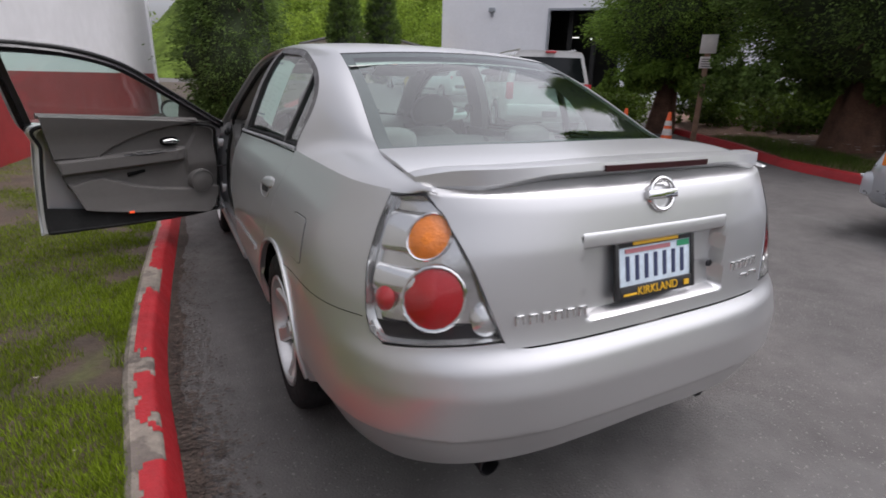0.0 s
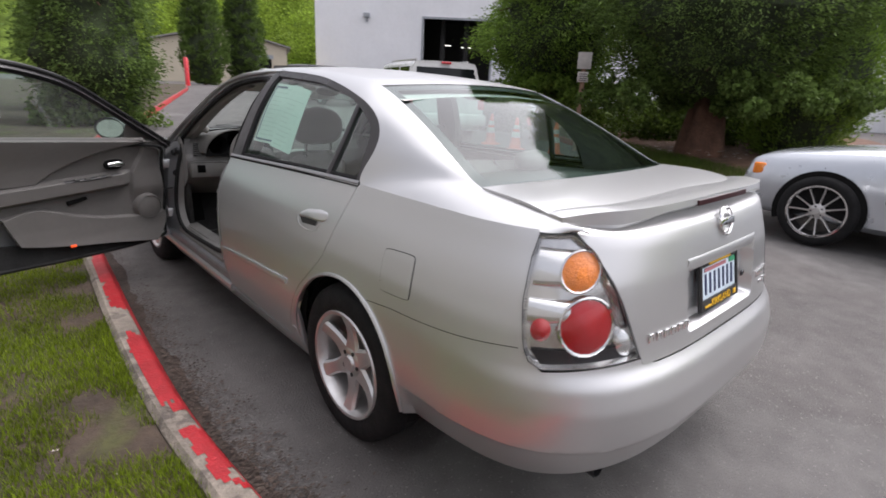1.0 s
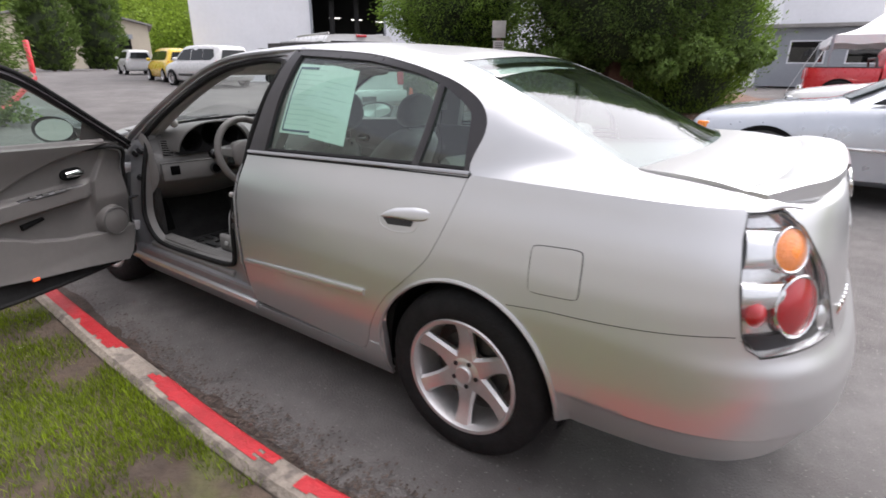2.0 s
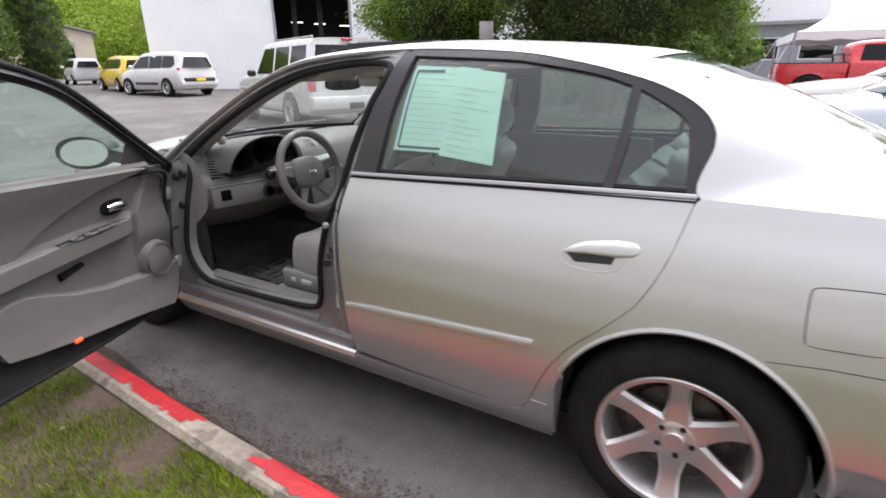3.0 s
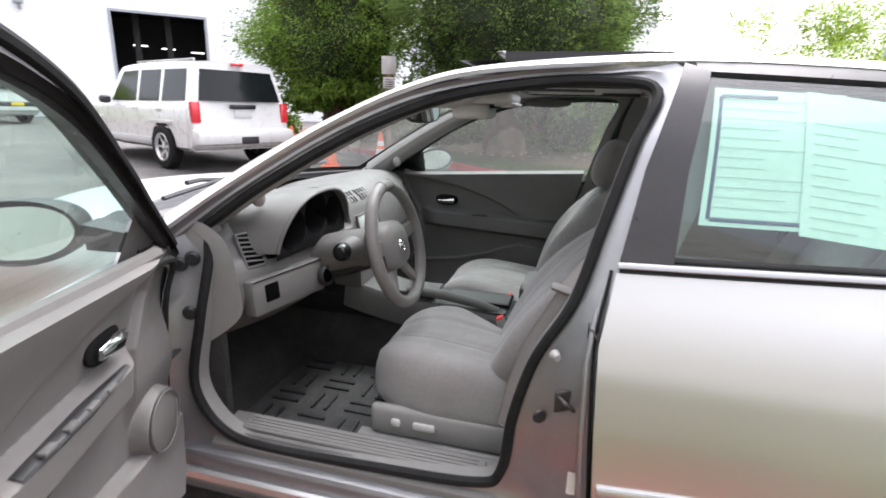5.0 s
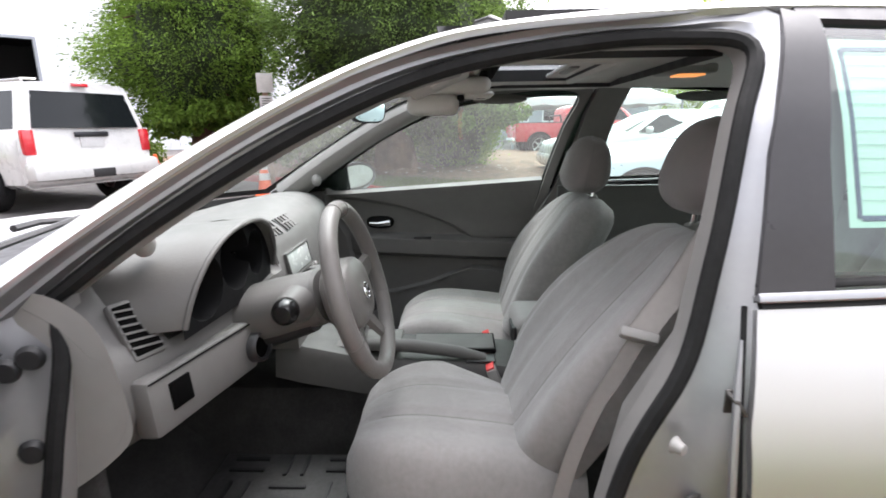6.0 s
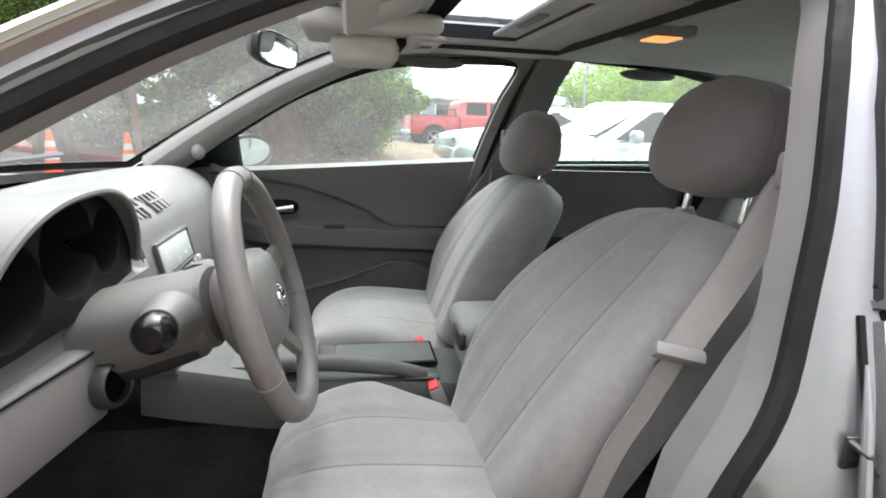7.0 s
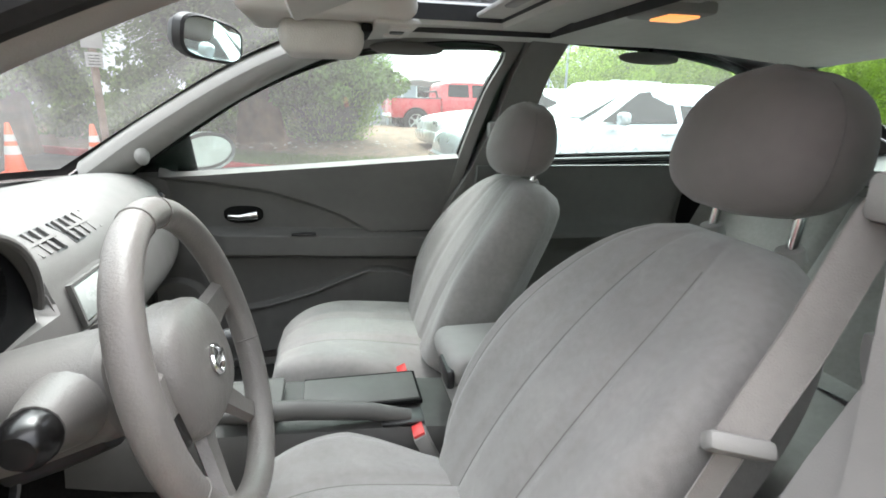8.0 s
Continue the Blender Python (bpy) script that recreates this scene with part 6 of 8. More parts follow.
# closed doors' inner panels
def inner_panel(s, y0, y1, belt):
    """Door card with a belt roll, an armrest, a scooped pocket and a handle."""
    def surf(y, z):
        t = (y - y0) / (y1 - y0)
        arm = math.exp(-((z - (0.715 + 0.05 * t)) / 0.035) ** 2) * 0.055
        roll = 0.02 * math.exp(-((z - belt + 0.02) / 0.05) ** 2)
        scoop = -0.02 * bump01(z, 0.56 + 0.02 * t, 0.68 + 0.03 * t, 0.03)
        pocket = 0.028 * bump01(z, 0.30, 0.60 - 0.10 * max(0, (t - 0.3)) ** 0.8, 0.025)
        x = np.interp(z, (0.30, 0.5, 0.8, belt), (0.735, 0.745, 0.735, 0.70)) - arm - roll - scoop - pocket - 0.01
        return s * x, y, z
    p = np.array([[surf(y, z) for z in np.linspace(0.30, belt, 46)] for y in np.linspace(y0, y1, 40)])
    card = part("door_card", grid(p, 0.02, flip=s < 0), M_CARD_DARK, sedan, "dark grey door trim")
    return card


for s in (-1, 1):
    inner_panel(s, 0.42, 1.24, 1.005)
# passenger door window frame seen from inside
frame_line = [(2.36, 0.99), (2.17, 1.105), (1.94, 1.245), (1.70, 1.345), (1.46, 1.385), (1.22, 1.395), (1.14, 1.375)]
part("front_window_frame", mirrored(join(ribbon(frame_line, 0.04, 0.03, 50, 0.03), ribbon([(1.14, 1.38), (1.185, 1.20), (1.23, 1.0)], 0.05, 0.03, 20, 0.03))), M_PILLAR, sedan)
glass_r = side_patch([(1.21, 1.0), (2.40, 0.965)], [(1.13, 1.39), (1.46, 1.385), (1.70, 1.345), (1.94, 1.245), (2.17, 1.105), (2.38, 0.98)], [(1.21, 1.0), (1.13, 1.39)], [(2.40, 0.965), (2.38, 0.98)], 20, 10, 0.035, 0.0)
part("front_window_pane", mirrored(glass_r), M_GLASS, sedan).visible_shadow = False
shell_f = side_patch([(1.23, 0.285), (2.465, 0.27)], [(1.225, 0.99), (2.465, 0.945)], [(1.23, 0.285), (1.25, 0.64), (1.25, 0.84), (1.225, 0.99)], [(2.465, 0.27), (2.47, 0.6), (2.465, 0.945)], 40, 26)
part("passenger_door", mirrored(shell_f), M_PAINT, sedan)


def door_mirror(parent, s, m=None):
    """Oval mirror on a short arm."""
    m = m or Matrix()
    lean, mz, mx, hw = (0.075, 1.018, 1.06, 0.125) if s > 0 else (0.035, 1.040, 0.960, 0.106)
    d = (lambda g: moved(g, m))
    shell_geo = rings([[(s * (mx + hw * r * math.cos(a)), 2.165 + y - lean * math.cos(a) * r, mz - 0.008 + 0.072 * r * (abs(math.sin(a)) ** 0.9) * np.sign(math.sin(a)) + 0.008) for a in np.linspace(0, 2 * math.pi, 28, endpoint=False)] for r, y in ((0.90, 0.006), (0.985, 0.0), (1.0, 0.012), (0.98, 0.045), (0.85, 0.085), (0.55, 0.112), (0.05, 0.12))], cap=False)
    if s > 0:
        shell_geo = shell_geo[0], [f[::-1] for f in shell_geo[1]]
    arm = rings([[(s * x, 2.225 + y, z) for y, z in ((-0.02, z0), (-0.03, z1), (0.04, z1), (0.07, (z0 + z1) / 2), (0.05, z0))] for x, z0, z1 in ((0.76, mz - 0.06, mz), (mx - 0.22, mz - 0.05, mz - 0.008), (mx - 0.16, mz - 0.05, mz + 0.005), (mx - 0.11, mz - 0.045, mz + 0.015))])
    mir = part("door_mirror", d(join(shell_geo, arm)), M_BLACK, parent, "dark oval door mirror")
    pane = rings([[(s * (mx + (hw - 0.014) * r * math.copysign(abs(math.cos(a)) ** 0.85, math.cos(a))), 2.172 - lean * 0.9 * math.cos(a) * r + (0.0095 if s < 0 else -0.006) * r * math.sin(a), mz + 0.056 * r * math.sin(a)) for a in np.linspace(0, 2 * math.pi, 28, endpoint=False)] for r in (1.0, 0.5, 0.02)], cap=False)
    part("mirror_glass", d(pane), M_MIRROR, mir)
    return mir


door_mirror(sedan, 1)

# ---- dashboard ----
dash_profile = [(2.64, 0.965), (2.50, 1.0), (2.36, 1.022), (2.27, 1.018), (2.21, 0.985), (2.18, 0.94), (2.165, 0.88), (2.155, 0.82), (2.155, 0.765), (2.19, 0.72), (2.27, 0.66), (2.38, 0.60), (2.55, 0.56)]
prof = catmull(dash_profile, 40)
loops = []
for x in np.linspace(-0.755, 0.735, 50):
    u = abs(x) / 0.75
    push = -0.06 * u ** 4 + 0.012 * math.cos(x * 3)
    sag = -0.028 * math.exp(-(x / 0.16) ** 2) - 0.03 * max(x, 0) ** 1.5 - 0.02 * u ** 3
    low = -0.03 * (x < 0) * math.exp(-((x + 0.37) / 0.25) ** 2)
    mid = -0.004 * math.exp(-(x / 0.14) ** 2)
    dug = 0.10 * bump01(x, -0.63, -0.16, 0.03)
    lean = 0.55 * min(max((-0.50 - x) / 0.10, 0), 1)
    loops.append([(x, y + dug * bump01(z, 0.872, 1.03, 0.012) * (1 if y < 2.3 else 0) + lean * max(z - 0.86, 0) * (1 if y < 2.4 else 0) - push * (1 if y < 2.45 else 0) - mid * bump01(z, 0.60, 0.97, 0.05), z + sag * (1 if z > 0.9 else 0.3) + low * (1 if z < 0.75 else 0)) for y, z in prof])
dash = part("dashboard", rings(loops, closed=False, cap=False), M_DASH, sedan, "grey moulded dashboard")
part("dash_end", rings([[(-0.755, y + 0.06 * (1 if y < 2.45 else 0), z - 0.02) for y, z in prof], [(-0.75, 2.45 + 0.0 * y, 0.80) for y, z in prof]], cap=False, closed=False), M_TRIM, dash)

# instrument hood: one smooth brow over three deep round gauges
HOOD_X, HOOD_W, HOOD_Z, HOOD_H = -0.412, 0.232, 0.892, 0.158


def hood_arch(x, grow=1.0):
    u = min(abs(x - HOOD_X) / (HOOD_W * grow), 1)
    return HOOD_Z + HOOD_H * grow * (1 - u ** 2.4) ** 0.55


hood = []
for t in np.linspace(0, 1, 16):
    fall = 1 - 0.33 * t ** 1.8
    ring_pts = []
    for a in np.linspace(0, math.pi, 36):
        x = max(HOOD_X + HOOD_W * math.cos(a) * (1 + (0.42 if math.cos(a) < 0 else 0.1) * t ** 0.8), -0.742)
        ring_pts.append((x, 2.128 + 0.38 * t + 0.035 * (1 - math.sin(a)), HOOD_Z + (hood_arch(HOOD_X + HOOD_W * math.cos(a)) - HOOD_Z) * fall))
    hood.append(ring_pts)
cluster = part("instrument_hood", join(rings(hood, cap=False, closed=False), tube(hood[0], 0.006, 8)), M_DASH, sedan, "grey brow over the gauges")
GAUGES = ((-0.556, 0.945, 0.066), (-0.420, 0.972, 0.071), (-0.298, 0.957, 0.056))
rows = []
for u in np.linspace(0, 1, 240):
    x = HOOD_X - 0.228 + 0.456 * u
    top = hood_arch(x) - 0.004
    low = 0.868
    row = []
    for v in np.linspace(0, 1, 110):
        z = low + (max(top, low + 0.01) - low) * v
        deep = max(min(max((r - math.hypot(x - gx, z - gz)) / 0.006, 0), 1) for gx, gz, r in GAUGES)
        row.append((x, 2.150 + 0.02 * abs(x - HOOD_X) / HOOD_W + 0.095 * deep, z))
    rows.append(row)
part("gauge_surround", grid(np.array(rows), away=(HOOD_X, 3.0, 0.95)), M_SURROUND, cluster, "dark gauge surround", angle=45)
for x, z, r in GAUGES:
    m = pose(x, 2.236, z, 90, 0, 0)
    dial = part("dial", lathe([(0.0005, 0.002), (r - 0.004, 0.002), (r - 0.004, -0.004)], 30, m), M_GAUGE, cluster, "deep black gauge face")
    for k in range(11):
        part("dial_mark", moved(moved(block(r * 0.76, r * 0.84, -0.0009, 0.0009, 0.003, 0.004), pose(0, 0, 0, 0, 0, 225 - 27 * k)), m), M_TRIM_DARK, dial)

# outer vent, switch panel and centre stack
V_AT = pose(-0.672, 2.236, 0.905, -30, 0, -20)
vent = part("side_vent", moved(block(-0.032, 0.032, -0.006, 0.012, -0.056, 0.056, 0.006), V_AT), M_DASH, sedan)
part("vent_hollow", moved(block(-0.028, 0.028, -0.0065, 0.0, -0.050, 0.050, 0.003), V_AT), M_GAUGE, vent, "black louvre opening")
for k in range(6):
    part("slat", moved(block(-0.029, 0.029, -0.0085, -0.002, -0.0020, 0.0020), V_AT @ pose(0, 0, -0.036 + 0.0144 * k, 0, 8, 0)), M_DASH, vent)
K_AT = pose(-0.575, 2.165, 0.778, -6, 0, -12)
knee = part("knee_panel", moved(block(-0.17, 0.135, -0.02, 0.03, -0.055, 0.055, 0.012), K_AT), M_DASH, sedan)
part("switch_box", moved(block(-0.026, 0.026, -0.024, -0.018, -0.026, 0.026, 0.003), K_AT @ pose(-0.100, 0, 0.006)), M_GAUGE, knee)
part("panel_joint", moved(block(-0.165, 0.130, -0.0215, -0.0195, -0.001, 0.002), K_AT @ pose(0, 0, 0.048)), M_DARK, knee)
stack = part("centre_fascia", rings([[(-w, 2.24, z), (-w * 0.95, y, z), (w * 0.95, y, z), (w, 2.24, z)] for w, z, y in ((0.165, 0.94, 2.20), (0.16, 0.90, 2.165), (0.15, 0.80, 2.145), (0.14, 0.70, 2.13), (0.13, 0.62, 2.13))]), M_DASH, sedan)
S_AT = pose(0.0, 2.152, 0.860, -12)
part("display", moved(block(-0.095, 0.095, -0.008, 0.004, -0.03, 0.035, 0.004), S_AT), M_SCREEN, stack, "pale grey radio display")
part("radio_buttons", moved(join(*[block(-0.12 + 0.034 * k, -0.095 + 0.034 * k, -0.007, 0.004, -0.06, -0.042, 0.002) for k in range(8)]), S_AT), M_TRIM, stack)
part("radio_border", moved(join(block(-0.105, -0.099, -0.009, 0.0, -0.036, 0.041), block(0.099, 0.105, -0.009, 0, -0.036, 0.041), block(-0.099, 0.099, -0.009, 0, 0.036, 0.041), block(-0.099, 0.099, -0.009, 0, -0.036, -0.031)), S_AT), M_TRIM_DARK, stack)
for x0 in (-0.075, 0.075):
    v_at = pose(x0, 2.208, 0.962, -48)
    cv = part("centre_vent", moved(block(-0.062, 0.062, -0.004, 0.006, -0.03, 0.03, 0.004), v_at), M_BLACK, sedan)
    for k in range(5):
        part("slat", moved(block(-0.05 + 0.025 * k - 0.004, -0.05 + 0.025 * k + 0.004, -0.009, 0.0, -0.026, 0.026), v_at), M_DASH, cv)
    part("slat", moved(block(-0.058, 0.058, -0.010, 0.0, -0.003, 0.003), v_at), M_DASH, cv)
pv = part("side_vent", moved(block(-0.045, 0.045, -0.006, 0.012, -0.04, 0.04, 0.006), pose(0.655, 2.225, 0.90, -12, 0, 24)), M_BLACK, sedan)
for k in range(5):
    part("slat", moved(block(-0.04, 0.04, -0.012, 0.004, -0.002, 0.002), pose(0.655, 2.225, 0.90, -12, 0, 24) @ pose(0, 0, -0.03 + 0.015 * k, 30)), M_DASH, pv)

# steering column, stalks and wheel
W_AT = Matrix.Translation((-0.365, 1.888, 0.882)) @ Euler((radians(90 - 15), 0, 0)).to_matrix().to_4x4()
def column_loops(sizes):
    return rings([[tuple(W_AT @ Vector((sx * math.copysign(abs(math.cos(a)) ** 0.8, math.cos(a)), 0.008 + sy * math.copysign(abs(math.sin(a)) ** 0.8, math.sin(a)), z))) for a in np.linspace(0, 2 * math.pi, 28, endpoint=False)] for sx, sy, z in sizes])


column = part("steering_column", column_loops(((0.074, 0.058, -0.088), (0.082, 0.064, -0.095), (0.088, 0.062, -0.13), (0.094, 0.066, -0.20), (0.090, 0.066, -0.32))), M_DASH, sedan, "grey steering column shroud")
# black shell added below the shroud to paint its shaded underside
part("column_shade", moved(column_loops(((0.066, 0.040, -0.10), (0.074, 0.046, -0.16), (0.080, 0.050, -0.30))), Matrix.Translation((0, 0.012, -0.040))), M_BLACK, column)
for s, dz in ((-1, 0.0), (1, 0.01)):
    stalk = part("stalk", moved(join(tube([(s * 0.080, 0.022, -0.130), (s * 0.105, 0.026, -0.130), (s * 0.135, 0.03, -0.130)], [0.044, 0.038, 0.029], 16)), W_AT), M_DASH, column)
    part("stalk_knob", moved(join(lathe([(0.0, 0.034), (0.018, 0.031), (0.026, 0.022), (0.029, 0.008), (0.026, -0.01)], 20, pose(s * 0.138, 0.03, -0.130, 0, s * 90, 0))), W_AT), M_KNOB, stalk, "black stalk knob")
# black here stands for the shadow that the socket sits in
socket = part("ignition_socket", lathe([(0.026, -0.03), (0.027, 0.002), (0.030, 0.004), (0.034, 0.0), (0.038, -0.03)], 24, pose(-0.455, 2.10, 0.775, 82, 0, -14)), M_BLACK, column)
part("ignition", lathe([(0, -0.004), (0.025, -0.006), (0.026, -0.02)], 18, pose(-0.455, 2.10, 0.775, 82, 0, -14)), M_GAUGE, socket)
part("wheel_back", moved(ball((0.0, 0.0, -0.045), (0.098, 0.080, 0.038), 22, 2.6), W_AT), M_LEATHER, column, "rounded back of the wheel hub")
wheel_part = new("steering_wheel")
wheel_part.parent = sedan
part("wheel_rim", moved(tube([(0.194 * math.cos(a), 0.194 * math.sin(a), 0.0) for a in np.linspace(0, 2 * math.pi, 72, endpoint=False)], 0.0198, 16, closed=True), W_AT), M_LEATHER, wheel_part, "grey leather steering wheel rim")
for a in (100, 80, 200, 340):
    c, s = math.cos(radians(a)), math.sin(radians(a))
    part("rim_joint", moved(tube([(0.194 * c + 0.0204 * math.cos(b) * c, 0.194 * s + 0.0204 * math.cos(b) * s, 0.0204 * math.sin(b)) for b in np.linspace(0, 2 * math.pi, 16, endpoint=False)], 0.0011, 5, closed=True), W_AT), M_SEAM, wheel_part)
W_HUB = W_AT @ Matrix.Translation((0, -0.008, -0.026))
part("airbag_cover", moved(rings([[(0.104 * r * math.copysign(abs(math.cos(a)) ** 0.75, math.cos(a)), -0.004 + 0.080 * r * math.copysign(abs(math.sin(a)) ** 0.75, math.sin(a)) * (1 + 0.12 * math.sin(a)), z) for a in np.linspace(0, 2 * math.pi, 32, endpoint=False)] for r, z in ((0.9, -0.035), (1.0, -0.02), (1.0, 0.006), (0.97, 0.018), (0.86, 0.028), (0.50, 0.034), (0.02, 0.035))], cap=False), W_HUB), M_LEATHER, wheel_part)
for a, wid in ((170, 0.032), (10, 0.032), (236, 0.021), (304, 0.021)):
    c, s = math.cos(radians(a)), math.sin(radians(a))
    part("spoke", moved(rings([[(c * r - s * w, s * r + c * w, z) for w, z in ((wid * k, zz - 0.012), (wid * k * 0.7, zz), (-wid * k * 0.7, zz), (-wid * k, zz - 0.012), (0, zz - 0.022))] for r, k, zz in ((0.055, 1.3, 0.010), (0.10, 1.05, 0.012), (0.15, 0.85, 0.020), (0.186, 0.8, 0.028))]), W_HUB), M_LEATHER, wheel_part)
for a in (188, 352):
    c, s = math.cos(radians(a)), math.sin(radians(a))
    part("switch_pod", moved(block(0.118 * c - 0.02, 0.118 * c + 0.02, 0.118 * s - 0.034, 0.118 * s + 0.014, 0.0, 0.013, 0.006), W_HUB), M_KNOB, wheel_part, "black button pod")
part("wheel_badge", moved(join(tube([(0.018 * math.cos(a), 0.018 * math.sin(a), 0.037) for a in np.linspace(0, 2 * math.pi, 20, endpoint=False)], 0.0035, 6, closed=True), block(-0.024, 0.024, -0.0055, 0.0055, 0.034, 0.041, 0.002)), W_HUB), M_CHROME, wheel_part, "chrome ring badge")

# centre console with lever, selector and armrest box
console = part("centre_console", rings([[(-0.125 - b, y, z - 0.10), (-0.125, y, z - 0.02), (-0.11, y, z), (0.09, y, z), (0.105, y, z - 0.02), (0.105 + b, y, z - 0.10)] for y, z, b in ((1.20, 0.53, 0.01), (1.50, 0.555, 0.01), (1.60, 0.565, 0.01), (1.80, 0.575, 0.01), (1.95, 0.585, 0.015), (2.12, 0.62, 0.02), (2.2, 0.64, 0.02))]), M_CONSOLE, sedan)
part("armrest_box", join(block(-0.105, 0.085, 1.16, 1.48, 0.545, 0.635, 0.02), block(-0.110, 0.090, 1.15, 1.50, 0.632, 0.702, 0.032, 4)), M_TRIM, console, "padded grey armrest box")
part("armrest_latch", block(-0.105, -0.02, 1.488, 1.506, 0.635, 0.678, 0.007), M_BLACK, console)
part("cup_lid", block(-0.035, 0.08, 1.55, 1.80, 0.574, 0.584, 0.004), M_TRIM_DARK, console)
part("lid_joint", join(block(-0.042, -0.036, 1.545, 1.805, 0.572, 0.581), block(-0.036, 0.086, 1.545, 1.55, 0.570, 0.581), block(0.081, 0.087, 1.55, 1.8, 0.572, 0.581)), M_DARK, console)
part("coin_tray", block(-0.11, -0.055, 1.55, 1.64, 0.566, 0.574, 0.004), M_BLACK, console)
part("brake_lever", tube([(-0.085, 1.58, 0.570), (-0.085, 1.66, 0.592), (-0.085, 1.80, 0.612), (-0.085, 1.92, 0.616), (-0.085, 1.95, 0.612)], [0.016, 0.018, 0.020, 0.020, 0.012], 12), M_TRIM_DARK, console, "grey hand brake lever")
part("selector_plate", block(-0.07, 0.07, 1.84, 2.04, 0.588, 0.604, 0.006), M_TRIM_DARK, console)
part("selector", tube([(0.0, 1.96, 0.60), (0.0, 1.95, 0.66), (0.0, 1.935, 0.70)], [0.010, 0.010, 0.010], 10), M_CHROME, console)
part("selector_knob", ball((0.0, 1.932, 0.725), (0.022, 0.028, 0.034), 14, 2.6), M_BLACK, console)


# ---- seats ----
US45 = np.sin(np.linspace(-math.pi / 2, math.pi / 2, 45))


def front_seat(s, dy, dz, belted):
    """Cloth bucket seat: cushion and back with raised bolsters and sewn seams, and a headrest on two posts."""
    cx = s * 0.37
    lean, cy = (0.352, 0.0) if s < 0 else (0.25, -0.02)
    seat = new("front_seat")
    seat.parent = sedan
    seat["label"] = "grey cloth front seat with headrest"
    seams = (-0.30, 0.30, 0.80)

    def dent(u):
        return sum(math.exp(-((u - q) / 0.040) ** 2) for q in seams)

    # back: loops from the bottom up
    loops = []
    for t in np.linspace(0, 1, 30):
        wide = 0.264 * (1 - (abs(t - 0.42) / 0.60) ** 2.6) ** (1 / 2.6)
        round_top = math.sqrt(max(1 - max((t - 0.87) / 0.13, 0) ** 2, 0.0))
        yc, zc = 1.475 - lean * t + 0.034 * math.sin(math.pi * t), 0.53 + (0.482 if s < 0 else 0.49) * t
        thick = (0.115 + 0.04 * (1 - t)) * (0.35 + 0.65 * round_top)
        loop = []
        for u in US45:
            bol = 0.065 * max(abs(u) - 0.50, 0) ** 1.3 / 0.45 ** 1.3 * math.sin(math.pi * min(max(t * 0.95 + 0.05, 0), 1)) 
            edge = max(1 - abs(u) ** 7, 0) ** 0.45
            f = (thick * 0.5 + bol - 0.012 * dent(u) * round_top) * edge - (1 - edge) * thick * 0.25
            loop.append((cx + wide * u, yc + f * 0.9 + dy, zc + f * 0.4 + dz))
        for u in np.linspace(1, -1, 24)[1:-1]:
            bb = thick * (0.6 if s < 0 else 0.95) * (1 - abs(u) ** 6)
            loop.append((cx + wide * u, yc - bb * 0.9 + dy, zc - bb * 0.3 + dz))
        loops.append(loop)
    backrest = part("backrest", rings(loops), M_CLOTH, seat, angle=60)
    for k, q in enumerate(seams):
        j = int(np.argmin(abs(US45 - q)))
        part("seam", tube([loops[i][j] for i in range(1, 27)], 0.0014, 5), M_SEAM, backrest)
    # cushion: loops from the rear forward
    loops = []
    for t in np.linspace(0, 1, 28):
        wide = 0.264 * (1 - max((t - 0.50) / 0.54, 0) ** 2.4) ** (1 / 2.4)
        nose = math.sqrt(max(1 - max((t - 0.60) / 0.40, 0) ** 2.2, 0.0))
        y = 1.40 + 0.52 * t
        top = 0.56 + 0.055 * t + 0.012 * math.sin(math.pi * t)
        top = 0.46 + (top - 0.46) * (0.25 + 0.75 * nose)
        loop = []
        for u in US45:
            bol = 0.045 * max(abs(u) - 0.52, 0) ** 1.2 / 0.48 ** 1.2 * (1 - 0.3 * t)
            if u * s < 0:
                bol = bol * min(t / 0.5, 1) - 0.17 * u * u * max(1 - t / 0.6, 0)
            edge = max(1 - abs(u) ** 7, 0) ** 0.45
            loop.append((cx + wide * u, y + cy, 0.43 + (top + bol - 0.012 * dent(u) * nose - 0.43) * edge + dz))
        for u in np.linspace(1, -1, 20)[1:-1]:
            loop.append((cx + wide * (0.98 * u), y - 0.01 + cy, 0.385 + 0.03 * (1 - nose) + dz))
        loops.append(loop)
    cushion = part("cushion", rings(loops), M_CLOTH, seat, angle=60)
    for q in (-0.30, 0.30):
        j = int(np.argmin(abs(US45 - q)))
        part("seam", tube([loops[i][j] for i in range(3, 24)], 0.0014, 5), M_SEAM, cushion)
    # side valance, switches, rails
    val = part("seat_valance", block(min(cx + s * 0.235, cx + s * 0.27), max(cx + s * 0.235, cx + s * 0.27), 1.44 + cy, 1.88 + cy, 0.345, 0.445, 0.018, 3), M_TRIM, seat)
    part("valance_rail", block(min(cx + s * 0.24, cx + s * 0.282), max(cx + s * 0.24, cx + s * 0.282), 1.40 + cy, 1.92 + cy, 0.322, 0.346, 0.008), M_TRIM, seat)
    for y0, w in ((1.72, 0.05), (1.80, 0.022)):
        part("seat_switch", block(min(cx + s * 0.268, cx + s * 0.282), max(cx + s * 0.268, cx + s * 0.282), y0 - w, y0 + w * 0.4, 0.388, 0.414, 0.008), M_LINER, val)
    for x in (-0.18, 0.18):
        part("seat_rail", block(cx + x - 0.02, cx + x + 0.02, 1.38, 1.90, 0.285, 0.40, 0.006), M_DARK, seat)
    # headrest
    hy, hz = (1.100, 1.160) if s < 0 else (1.190, 1.113)
